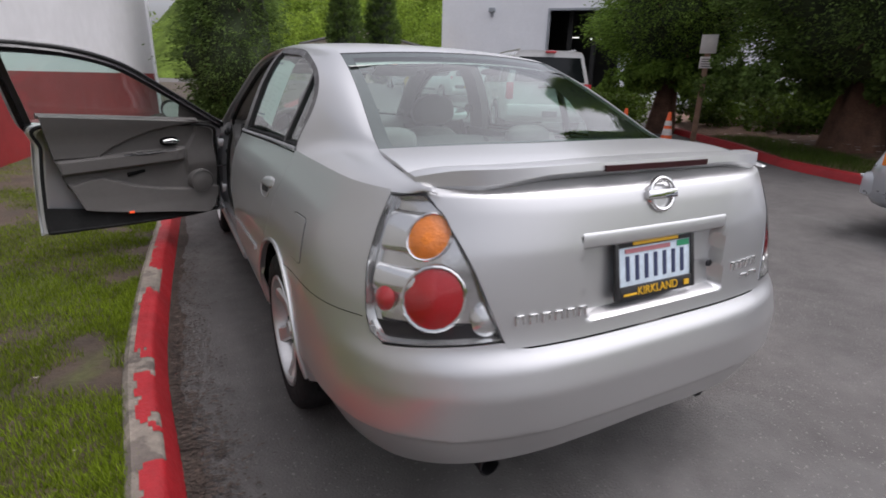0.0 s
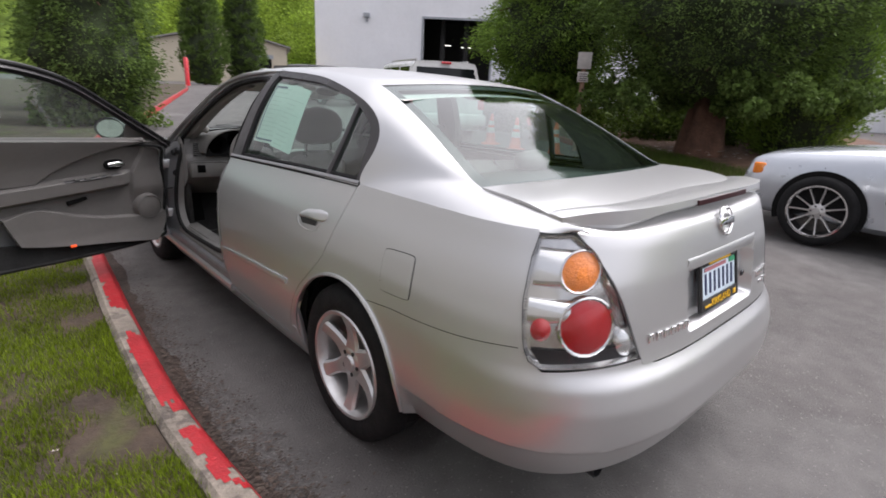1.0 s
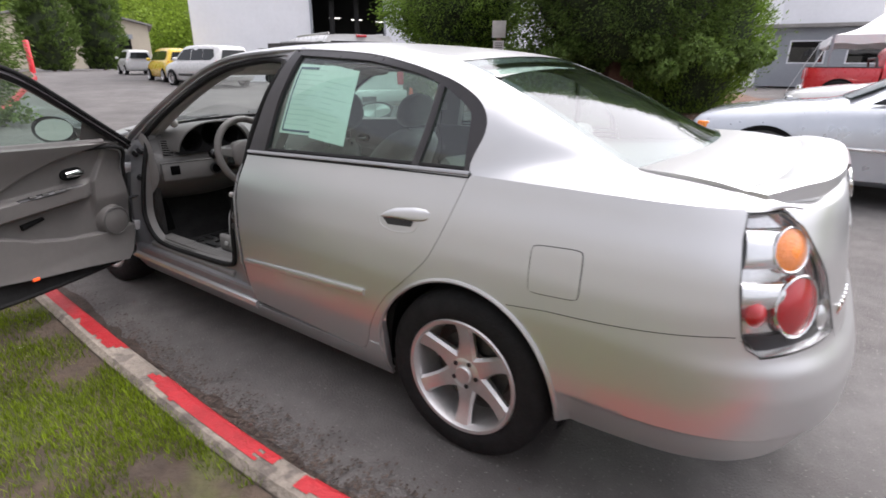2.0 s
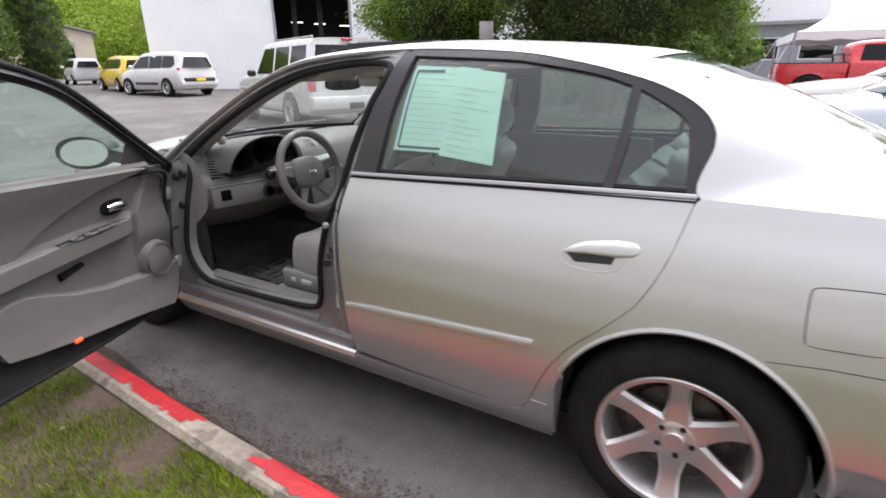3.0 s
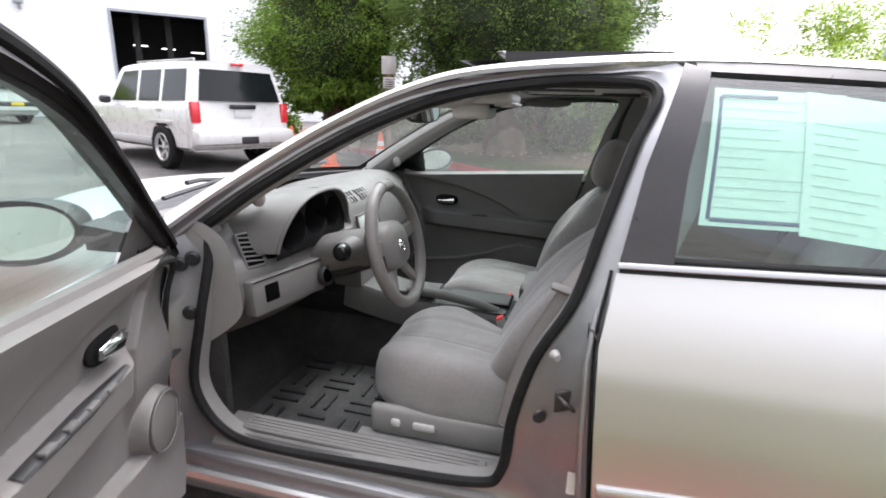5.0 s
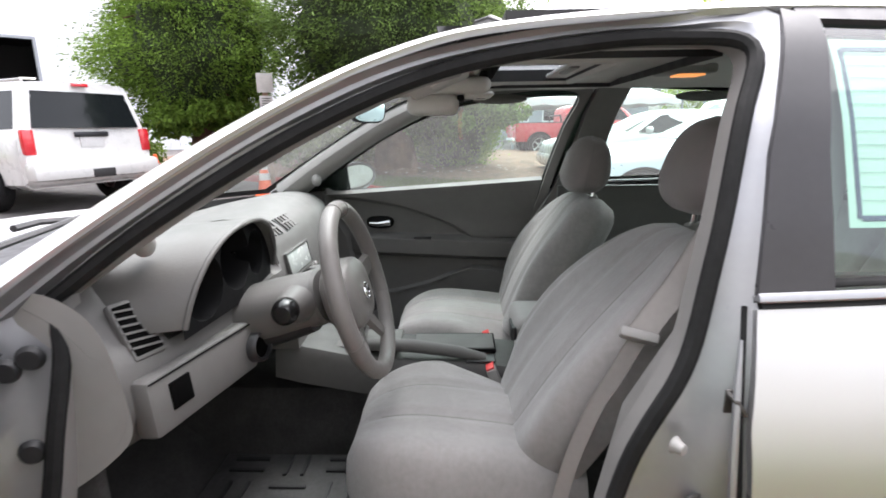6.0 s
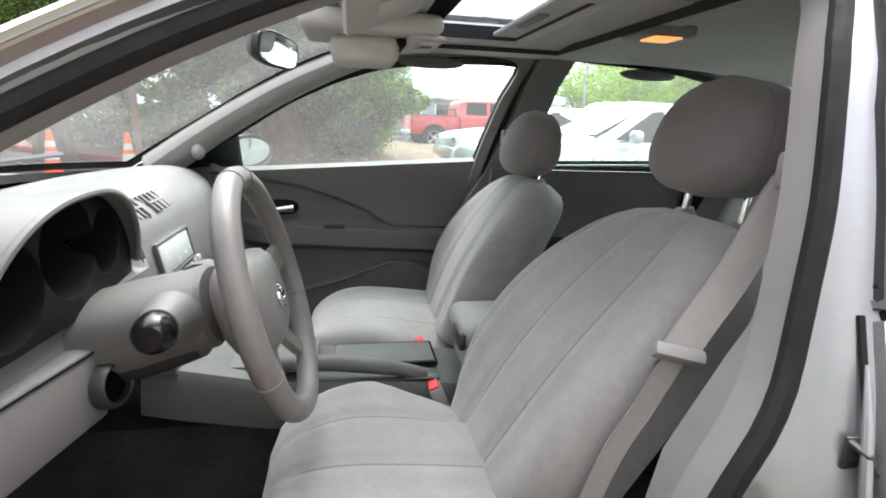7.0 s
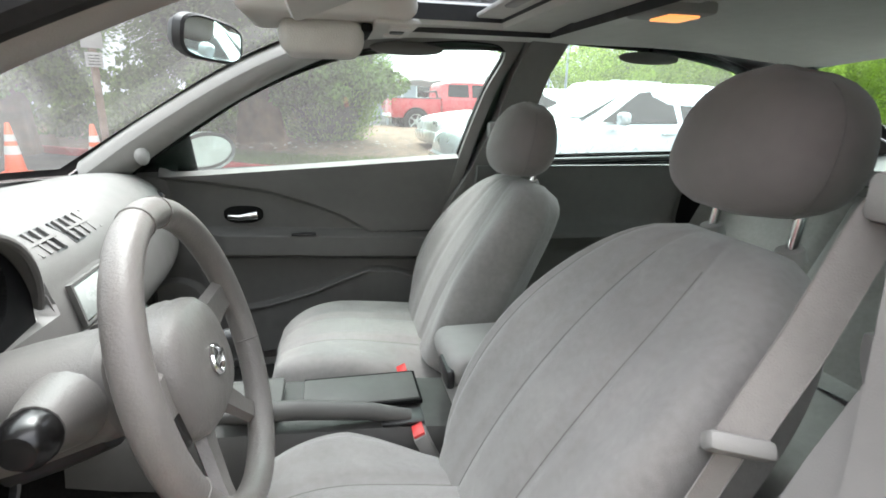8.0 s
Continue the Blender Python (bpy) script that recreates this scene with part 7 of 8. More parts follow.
    wide, deep, tall = (0.150, 0.078, 0.106) if s < 0 else (0.148, 0.076, 0.102)
    loops = []
    for t in np.linspace(0, 1, 22):
        # a cushion with a domed top, narrower above than at its middle
        grow = (max(1 - abs(2 * t - 1) ** 3.2, 0)) ** 0.5
        w = wide * (1.0 - 0.14 * max(t - 0.45, 0) ** 1.5 / 0.41) * (0.16 + 0.84 * grow)
        q = deep * (1.0 - 0.30 * max(t - 0.4, 0) / 0.6) * (0.12 + 0.88 * grow)
        z = hz - tall + 2 * tall * t
        loops.append([(cx + w * math.copysign(abs(math.cos(a)) ** 0.72, math.cos(a)), hy - 0.030 * (t - 0.5) + q * math.copysign(abs(math.sin(a)) ** 0.78, math.sin(a)) + 0.012 * (1 - math.cos(a) ** 2), z - 0.010 * t * math.cos(a) ** 2) for a in np.linspace(0, 2 * math.pi, 40, endpoint=False)])
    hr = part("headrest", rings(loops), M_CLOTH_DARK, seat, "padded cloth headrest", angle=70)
    part("seam", tube([loops[i][2] for i in range(2, 20)], 0.0012, 5), M_SEAM, hr)
    part("seam", tube([loops[i][18] for i in range(2, 20)], 0.0012, 5), M_SEAM, hr)
    py = 1.088 if s < 0 else 1.18
    for x in (-0.078, 0.078):
        part("headrest_post", tube([(cx + x, py + 0.012, 0.99), (cx + x, py, hz - 0.06)], 0.008, 12), M_CHROME, seat)
        part("post_collar", lathe([(0.0, 0.008), (0.018, 0.006), (0.021, -0.012)], 16, pose(cx + x, py + 0.010, 1.012 + (0 if s < 0 else -0.01), -14)), M_TRIM, seat)
    return seat


front_seat(-1, 0.0, 0.0, True)
front_seat(1, -0.045, -0.02, False)


def strap(points, width, across_dir):
    p = catmull(points, 30)
    d = np.array(across_dir, float) / np.linalg.norm(across_dir) * width / 2
    rows = np.array([[q - d, q, q + d] for q in p])
    return grid(rows, 0.002)


belt = part("seat_belt", strap([(-0.625, 1.175, 1.12), (-0.63, 1.205, 1.09), (-0.638, 1.262, 0.985), (-0.645, 1.305, 0.925), (-0.65, 1.335, 0.882)], 0.046, (0.55, 0.75, 0.5)), M_BELT, sedan, "grey seat belt hanging unfastened")
part("lower_strap", strap([(-0.652, 1.338, 0.878), (-0.650, 1.375, 0.80), (-0.648, 1.41, 0.73), (-0.646, 1.45, 0.60), (-0.646, 1.475, 0.46)], 0.030, (0.2, 0.9, 0.4)), M_BELT, belt)
T_AT = pose(-0.657, 1.338, 0.884, 40, -10, 75)
part("belt_slide", moved(block(-0.034, 0.034, -0.012, 0.012, -0.010, 0.010, 0.006), T_AT), M_TRIM, belt)
part("belt_tongue", moved(join(block(-0.012, 0.012, -0.052, -0.010, -0.002, 0.002, 0.001)), T_AT), M_CHROME, belt)
for x in (-0.126, 0.126):
    bk = part("belt_buckle", moved(block(-0.024, 0.024, -0.015, 0.015, -0.07, 0.03, 0.006), pose(x, 1.555, 0.535, -25, 0, 0)), M_TRIM, sedan)
    part("release", moved(block(-0.019, 0.019, -0.012, 0.012, 0.028, 0.036, 0.002), pose(x, 1.555, 0.535, -25, 0, 0)), M_BUCKLE, bk, "red release button")


def rear_bench():
    seat = new("rear_bench")
    seat.parent = sedan
    p = np.array([[(x, 0.46 - 0.26 * t + 0.02 * math.cos(x * 9) * math.sin(math.pi * t) - 0.02 * math.exp(-((abs(x) - 0.2) / 0.015) ** 2), 0.50 + 0.50 * t - 0.03 * max(t - 0.9, 0) * 10 * abs(x)) for t in np.linspace(0, 1, 16)] for x in np.linspace(-0.62, 0.62, 60)])
    part("backrest", grid(p, 0.10, flip=True), M_CLOTH, seat, angle=60)
    part("cushion", block(-0.66, 0.66, 0.38, 0.90, 0.33, 0.53, 0.06, 3), M_CLOTH, seat)
    for x in (-0.36, 0.36):
        part("headrest", ball((x, 0.14, 1.05), (0.12, 0.06, 0.055), 20, 2.6), M_CLOTH, seat)


rear_bench()
part("parcel_shelf", rings([[(-0.62, 0.24, 0.995), (0.62, 0.24, 0.995), (0.62, 0.24, 0.97), (-0.62, 0.24, 0.97)], [(-0.60, -0.42, 1.045), (0.60, -0.42, 1.045), (0.60, -0.42, 1.02), (-0.60, -0.42, 1.02)]]), M_TRIM_DARK, sedan)

# rear-view mirror
RV = pose(-0.05, 1.90, 1.297, 8, 0, -13)
rv = part("rear_view_mirror", moved(rings([[(0.115 * r * math.copysign(abs(math.cos(a)) ** 0.6, math.cos(a)), y, 0.034 * r * math.copysign(abs(math.sin(a)) ** 0.6, math.sin(a))) for a in np.linspace(0, 2 * math.pi, 28, endpoint=False)] for r, y in ((0.93, -0.002), (1.0, 0.0), (1.0, 0.012), (0.8, 0.03), (0.4, 0.036), (0.02, 0.037))], cap=False), RV), M_BLACK, sedan, "dark rear-view mirror")
part("mirror_glass", moved(rings([[(0.108 * r * math.copysign(abs(math.cos(a)) ** 0.6, math.cos(a)), -0.001, 0.029 * r * math.copysign(abs(math.sin(a)) ** 0.6, math.sin(a))) for a in np.linspace(0, 2 * math.pi, 28, endpoint=False)] for r in (1.0, 0.5, 0.02)], cap=False), RV), M_MIRROR, rv)
part("mirror_arm", tube([(-0.04, 1.92, 1.302), (-0.02, 1.93, 1.318), (0.0, 1.935, 1.325)], [0.010, 0.012, 0.014], 8), M_BLACK, rv)

# window papers on the left rear pane
for name, corners in (("window_sticker", [(1.075, 1.095), (0.80, 1.095), (0.80, 1.368), (1.055, 1.38)]), ("buyers_guide", [(0.885, 1.088), (0.68, 1.068), (0.70, 1.352), (0.875, 1.375)])):
    a, b, c, d = corners
    off = 0.022 if name == "window_sticker" else 0.0195
    sheet = part(name, side_patch([b, a], [c, d], [b, c], [a, d], 6, 8, off, 0), M_PAPER, sedan, "pale green tinted paper stuck inside the window")
    lines = []
    rng = random.Random(3)
    for k in range(13 if name == "window_sticker" else 11):
        v = 0.06 + 0.86 * k / 12
        u0, u1 = 0.08, rng.uniform(0.4, 0.9)
        q = lambda u, w: tuple((1 - w) * ((1 - u) * np.array(b) + u * np.array(a)) + w * ((1 - u) * np.array(c) + u * np.array(d)))
        lines.append(side_patch([q(1 - u1, v), q(1 - u0, v)], [q(1 - u1, v + 0.007), q(1 - u0, v + 0.007)], [q(1 - u1, v), q(1 - u1, v + 0.007)], [q(1 - u0, v), q(1 - u0, v + 0.007)], 3, 2, off - 0.0012, 0))
    part("print_lines", join(*lines), material("faint_print_" + name, (0.40, 0.50, 0.46), 0.7, 0.0, 0.0), sheet)
    if name == "window_sticker":
        part("sticker_border", join(*[ribbon(r, 0.009, off - 0.0015, 6, 0.0, False) for r in ([(1.055, 1.108), (0.86, 1.108)], [(1.058, 1.108), (1.042, 1.362)], [(1.042, 1.362), (0.93, 1.360)])]), M_INK, sheet)

# ---- the open driver's door ----
HINGE = Matrix.Translation((-0.845, 2.44, 0)) @ pose(0, 0, 0, 0, 0, -70) @ Matrix.Translation((0.845, -2.44, 0))
swing = (lambda g: moved(g, HINGE))
door = part("driver_door", swing(side_patch([(1.235, 0.285), (2.455, 0.27)], [(1.295, 0.99), (2.455, 0.945)], [(1.235, 0.285), (1.28, 0.84), (1.295, 0.99)], [(2.455, 0.27), (2.46, 0.6), (2.455, 0.945)], 40, 26)), M_PAINT, sedan, "open driver's door with grey inner trim")


def door_in(y, z, depth):
    """A place on the inner side of the closed door, a depth in from the skin."""
    return (-(half_width(z) - depth), y, z)


# inner metal frame edge
edge_loop = [(1.245, 0.30), (1.27, 0.64), (1.29, 0.84), (1.30, 0.985), (1.9, 0.97), (2.34, 0.95), (2.395, 0.82), (2.405, 0.6), (2.385, 0.36), (2.30, 0.29), (1.8, 0.28)]
e = looped(edge_loop, 90)
mid = np.array((1.85, 0.63))
part("door_edge", swing(rings([[door_in(s, z, d) for s, z in e + (mid - e) * k] for k, d in ((0.0, 0.0), (0.0, 0.05), (0.012, 0.055), (0.03, 0.085), (0.07, 0.088))], cap=False)), M_PAINT, door)
part("door_weatherstrip", swing(tube([door_in(s, z, 0.088) for s, z in e + (mid - e) * 0.035], 0.011, 8, closed=True)), M_RUBBER, door, "black rubber weatherstrip")


CRESCENT = [(1.60, 0.765), (1.69, 0.826), (1.79, 0.872), (1.93, 0.922), (2.10, 0.955), (2.235, 0.966)]
POCKET = [(1.44, 0.60), (1.52, 0.625), (1.60, 0.628), (1.69, 0.598), (1.79, 0.556), (1.95, 0.514), (2.14, 0.490), (2.40, 0.485)]


def along(points, y):
    return float(np.interp(y, [q[0] for q in points], [q[1] for q in points]))


def step(v, soft=0.014):
    t = min(max(v / soft + 0.5, 0), 1)
    return t * t * (3 - 2 * t)


def card_depth(y, z):
    """Relief of the driver's door card: crescent recess round the handle, long armrest, pocket and speaker."""
    front = float(np.interp(z, (0.70, 0.775, 0.89, 0.97), (2.15, 2.158, 2.228, 2.24)))
    upper = 0.026 * step(z - (along(CRESCENT, y) if y > 1.60 else 0.765))
    ahead = 0.026 * step(y - front, 0.02) * step(z - 0.62, 0.12)
    arm_top, arm_low = 0.760 + 0.03 * (y - 1.43) / 0.7, 0.666 + 0.035 * (y - 1.43) / 0.7
    arm = 0.058 * step(z - arm_low, 0.03) * step(arm_top - z, 0.022) * step(2.12 - y, 0.12) * step(y - 1.36, 0.06)
    pocket = 0.038 * step(along(POCKET, y) - z, 0.012) * step(y - 1.40, 0.05)
    spk = 0.040 * step(0.088 - math.hypot(y - 2.245, z - 0.535), 0.012)
    return 0.098 - 0.050 * step(y - 2.22, 0.24) * step(z - 0.74, 0.30) + max(upper, ahead, arm, pocket, spk)


CARD_YZ = []
for u in np.linspace(0, 1, 230):
    row = []
    y0 = 1.40 + 1.02 * u
    lo, hi = float(np.interp(y0, (1.40, 1.51, 1.74, 1.96, 2.42), (0.43, 0.405, 0.372, 0.35, 0.300))), 0.966 + 0.066 * (2.42 - y0)
    for v in np.linspace(0, 1, 190):
        z = lo + (hi - lo) * v
        left = float(np.interp(z, (0.40, 0.445, 0.714, 1.007, 1.04), (1.50, 1.475, 1.372, 1.315, 1.31)))
        front = float(np.interp(z, (0.29, 0.34, 0.42, 0.56, 0.72, 0.88, 0.955, 0.99), (2.25, 2.31, 2.355, 2.375, 2.37, 2.362, 2.345, 2.32)))
        y = left + (front - left) * u
        row.append((y, z, card_depth(y, z)))
    CARD_YZ.append(row)
under = [[door_in(y, z0 + (z1 - z0) * v, 0.0915 + 0.006 * v) for v in np.linspace(0, 1, 4)] for y, z0, z1 in ((1.27, 0.300, 0.47), (1.36, 0.296, 0.455), (1.51, 0.292, 0.43), (1.74, 0.290, 0.395), (1.96, 0.290, 0.372), (2.25, 0.294, 0.34), (2.33, 0.31, 0.35))]
part("lower_seal", swing(grid(np.array(under), 0.006, away=(-1.2, 1.85, 0.45))), M_RUBBER, door, "black rubber along the door's lower edge")
card = part("door_card", swing(grid(np.array([[door_in(*q) for q in row] for row in CARD_YZ]), 0.03, away=(-1.2, 1.85, 0.65))), M_DOORCARD, door, "moulded grey door trim panel")
far_card = part("door_card", mirrored(grid(np.array([[door_in(min(y, 2.37), z, d + 0.012) for (y, z, d) in row] for row in CARD_YZ]), 0.03, away=(-1.2, 1.85, 0.65))), M_CARD_DARK, sedan, "moulded dark grey door trim panel")
part("handle_cup", mirrored(ball(door_in(2.01, 0.842, 0.114), (0.012, 0.062, 0.030), 20, 2.6)), M_DARK, far_card)
part("inside_lever", mirrored(tube([door_in(2.055, 0.838, 0.130), door_in(2.02, 0.836, 0.140), door_in(1.965, 0.842, 0.132)], [0.007, 0.009, 0.012], 10, flat=1.2)), M_CHROME, far_card, "chrome inside handle")
part("window_switch", mirrored(block(-0.722, -0.700, 1.78, 1.86, 0.770, 0.780, 0.004)), M_BLACK, far_card)
part("pocket_lip", mirrored(tube([door_in(y, z, 0.150) for y, z in POCKET[2:]], 0.006, 8)), M_CARD_DARK, far_card)
part("speaker_grille", swing(lathe([(0.0, 0.006), (0.064, 0.005), (0.074, 0.0), (0.076, -0.02)], 36, pose(*door_in(2.245, 0.535, 0.140), 0, 90, 0))), M_DOORCARD, card, "round speaker grille")
part("speaker_ring", swing(tube([tuple(pose(*door_in(2.245, 0.535, 0.146), 0, 90, 0) @ Vector((0.074 * math.cos(a), 0.078 * math.sin(a), 0))) for a in np.linspace(0, 2 * math.pi, 32, endpoint=False)], 0.003, 6, closed=True)), M_TRIM_DARK, card)
part("handle_cup", swing(ball(door_in(2.045, 0.842, 0.100), (0.012, 0.062, 0.034), 20, 2.6)), M_DARK, card)
part("inside_lever", swing(tube([door_in(2.10, 0.838, 0.114), door_in(2.055, 0.846, 0.126), door_in(2.0, 0.842, 0.120)], [0.011, 0.014, 0.010], 10, flat=1.3)), M_CHROME, card, "chrome inside handle")
sw = part("switch_panel", swing(tube([door_in(2.07, 0.778, 0.140), door_in(1.92, 0.772, 0.142), door_in(1.74, 0.764, 0.140)], [0.012, 0.020, 0.016], 10, flat=0.6)), M_BLACK, card, "black window switch panel")
for k in range(4):
    part("window_switch", swing(moved(block(-0.008, 0.008, -0.016, 0.016, -0.005, 0.005, 0.003), Matrix.Translation(door_in(1.80 + 0.062 * k, 0.778, 0.152)))), M_TRIM_DARK, sw)
part("pull_pocket", swing(tube([door_in(1.87, 0.648, 0.102), door_in(1.76, 0.630, 0.104)], [0.012, 0.018], 10, flat=0.8)), M_DARK, card)
part("courtesy_lamp", swing(moved(block(-0.006, 0.006, -0.016, 0.016, -0.007, 0.007, 0.003), Matrix.Translation(door_in(1.74, 0.378, 0.136)))), glow_material("courtesy_lens", (0.9, 0.10, 0.02), 0.35), card, "small amber courtesy lamp")
# window frame, sail panel, glass, mirror
top_line = [(2.45, 0.945), (2.26, 1.058), (2.01, 1.208), (1.78, 1.335), (1.55, 1.402), (1.33, 1.425), (1.16, 1.428)]
b_line = [(1.135, 1.425), (1.19, 1.21), (1.245, 1.0), (1.285, 0.97)]
part("window_frame", swing(join(ribbon(top_line, 0.034, 0.004, 60, 0.05), ribbon(b_line, 0.05, 0.004, 30, 0.05))), M_BLACKTRIM, door, "black window frame")
inner_line = np.array(top_line) - (0.03, 0.02)
part("frame_inner", swing(join(ribbon([tuple(q) for q in inner_line], 0.03, 0.055, 60, 0.02), ribbon([(1.16, 1.40), (1.215, 1.2), (1.27, 0.99)], 0.04, 0.055, 30, 0.02))), M_BLACKTRIM, door)
part("frame_seal", swing(tube([hull(s, z, 0.045) for s, z in catmull(top_line, 50)], 0.011, 8)), M_RUBBER, door)
part("sail_panel", swing(side_patch([(2.12, 0.975), (2.43, 0.945)], [(2.12, 1.13), (2.42, 0.96)], [(2.12, 0.975), (2.12, 1.13)], [(2.43, 0.945), (2.42, 0.96)], 10, 10, 0.05, 0.0)), M_DOORCARD, door)
part("sail_panel", mirrored(side_patch([(2.14, 0.985), (2.43, 0.945)], [(2.14, 1.12), (2.42, 0.96)], [(2.14, 0.985), (2.14, 1.12)], [(2.43, 0.945), (2.42, 0.96)], 10, 10, 0.03, 0.0)), M_BLACK, sedan, "black mirror sail panel")
part("belt_seal", mirrored(ribbon([(1.22, 0.997), (1.8, 0.985), (2.42, 0.957)], 0.034, 0.02, 20, 0.05)), M_RUBBER, sedan)
pane = side_patch([(1.27, 0.965), (2.14, 0.955)], [(1.16, 1.41), (1.33, 1.41), (1.55, 1.39), (1.78, 1.32), (2.01, 1.195), (2.14, 1.115)], [(1.27, 0.965), (1.16, 1.41)], [(2.14, 0.955), (2.14, 1.13)], 24, 12, 0.035, 0.0)
part("window_pane", swing(pane), M_GLASS, door).visible_shadow = False
part("belt_roll", swing(tube([door_in(y, 0.972 + 0.06 * (2.42 - y), 0.085) for y in np.linspace(2.22, 1.30, 20)], 0.016, 8)), M_DOORCARD, door)
door_mirror(door, -1, HINGE)
grip = tube([hull(y, z, -0.02) for y, z in ((1.42, 0.845), (1.50, 0.868), (1.58, 0.875), (1.63, 0.87))], [0.008, 0.02, 0.02, 0.008], 10, flat=0.75)
part("handle", swing(grip), M_PAINT, door)

# ---- parked vehicles ----
def car_body(stations, mirror=True):
    """A body skinned over cross-sections along y: (y, half width, floor, waist height, shoulder width, roof height, roof width)."""
    st = np.array(stations, float)
    pts = []
    for i in range(len(st) - 1):
        before, after = st[max(i - 1, 0)], st[min(i + 2, len(st) - 1)]
        seg = catmull([before, st[i], st[i + 1], after], 13)[4:9]
        pts += list(np.clip(seg[:-1], np.minimum(st[i], st[i + 1]), np.maximum(st[i], st[i + 1])))
    pts.append(st[-1])
    loops = []
    for y, w, lo, waist, sw, top, rw in pts:
        half = [(w * 0.90, lo), (w * 0.985, lo + 0.06), (w, (lo + waist) * 0.5), (w * 0.99, waist - 0.10), (sw, waist), (sw * 0.985, waist + 0.015), (rw + 0.03 + (sw - rw) * 0.12, top - 0.06 - (top - waist) * 0.06), (rw, top - 0.02), (rw * 0.85, top - 0.004), (rw * 0.45, top + 0.008)]
        loops.append([(-x, y, z) for x, z in half] + [(x, y, z) for x, z in half[::-1]])
    return rings(loops)


def side_window(pts, sw, waist, rw, top, out=0.006):
    """A pane on the left of the cabin from (y, share of the height) corners."""
    v = []
    for y, t in pts:
        z = waist + (top - waist) * t
        lo, hi = waist + 0.015, top - 0.06 - (top - waist) * 0.06
        x = sw * 0.985 + (rw + 0.03 + (sw - rw) * 0.12 - sw * 0.985) * (z - lo) / (hi - lo) + out + 0.004
        v.append((-x, y, z))
    n = len(v)
    inner = [(x + 0.02, y, z) for x, y, z in v]
    return np.array(v + inner), [tuple(range(n))[::-1], tuple(range(n, 2 * n))] + [(i, (i + 1) % n, n + (i + 1) % n, n + i) for i in range(n)]


def vehicle(name, label, at, spec, paint, group=""):
    """A parked car with body, panes, lamps, bumpers, mirrors and four wheels."""
    car = thing(name, label, "car", group, at)
    part("body", car_body(spec["stations"]), paint, car, angle=50)
    sw, waist, rw, top = spec["cabin"]
    for pts in spec["panes"]:
        for d in (False, True):
            g = side_window(pts, sw, waist, rw, top)
            part("side_window", mirrored(g) if d else g, M_DARKPANE if spec.get("dark", True) else M_PANE, car, smooth=False)
    for key in ("windscreen", "rear_screen"):
        (y0, z0, w0), (y1, z1, w1) = spec[key]
        sgn = 1 if key == "windscreen" else -1
        p = np.array([[(u * (w0 + (w1 - w0) * t), y0 + (y1 - y0) * t + sgn * (0.012 + 0.05 * (1 - u * u)), z0 + (z1 - z0) * t + 0.010) for u in np.linspace(-1, 1, 9)] for t in np.linspace(0, 1, 6)])
        part(key, grid(p, 0.01, flip=sgn < 0), M_SCREENPANE if key == "windscreen" else M_DARKPANE, car)
    kit = wheel_meshes(spec["tyre"], spec["rim"], 0.21, spec.get("spokes", 5), spec.get("spoke_w", 0.075))
    for y in spec["axles"]:
        for d in (1, -1):
            r = spec["tyre"] + 0.05
            a = np.linspace(-0.35, math.pi + 0.35, 26)
            x = spec["stations"][2][1]
            part("wheel_arch", rings([[(-d * xx, y + rr * math.cos(t), spec["tyre"] + rr * math.sin(t)) for t in a] for xx, rr in ((x + 0.010, r), (x + 0.004, 0.02))], cap=False, closed=False), M_DARK, car)
            wheel(car, -d * (x - 0.05), y, spec["tyre"], d > 0, kit, spec.get("alloy", M_ALLOY), 0.0, spec.get("barrel"), M_CHROME)
    for pname, x, y, z, hx, hy, hz, mat in spec["details"]:
        for sgn in ((1, -1) if x else (1,)):
            part(pname, block(sgn * x - hx, sgn * x + hx, y - hy, y + hy, z - hz, z + hz, min(hx, hy, hz) * 0.5), mat, car)
    for sgn in (1, -1):
        mx, my, mz = spec["mirror"]
        part("door_mirror", ball((sgn * mx, my, mz), (0.10, 0.06, 0.075), 14, 2.8), spec.get("mirror_mat", paint), car)
    return car


M_PANE = glass_material("far_car_glass", (0.30, 0.36, 0.36))
M_SCREENPANE = material("tinted_windscreen", (0.07, 0.10, 0.095), 0.05, 0.0, 0.0, spec=0.6)
M_LAMP_RED = material("tail_red", (0.55, 0.02, 0.03), 0.2, 0.0, 0.1, 10.0, coat=1.0)
M_HEADLAMP = material("headlamp_glass", (0.62, 0.64, 0.66), 0.12, 0.6, 0.2, 14.0, coat=1.0)
M_WHITE_TRIM = material("light_grey_cladding", (0.55, 0.55, 0.55), 0.5, 0.0, 0.04, 3.0)


def grounded(x, y, turn):
    return pose(x, y, ground_z(x, y), 0, 0, turn)


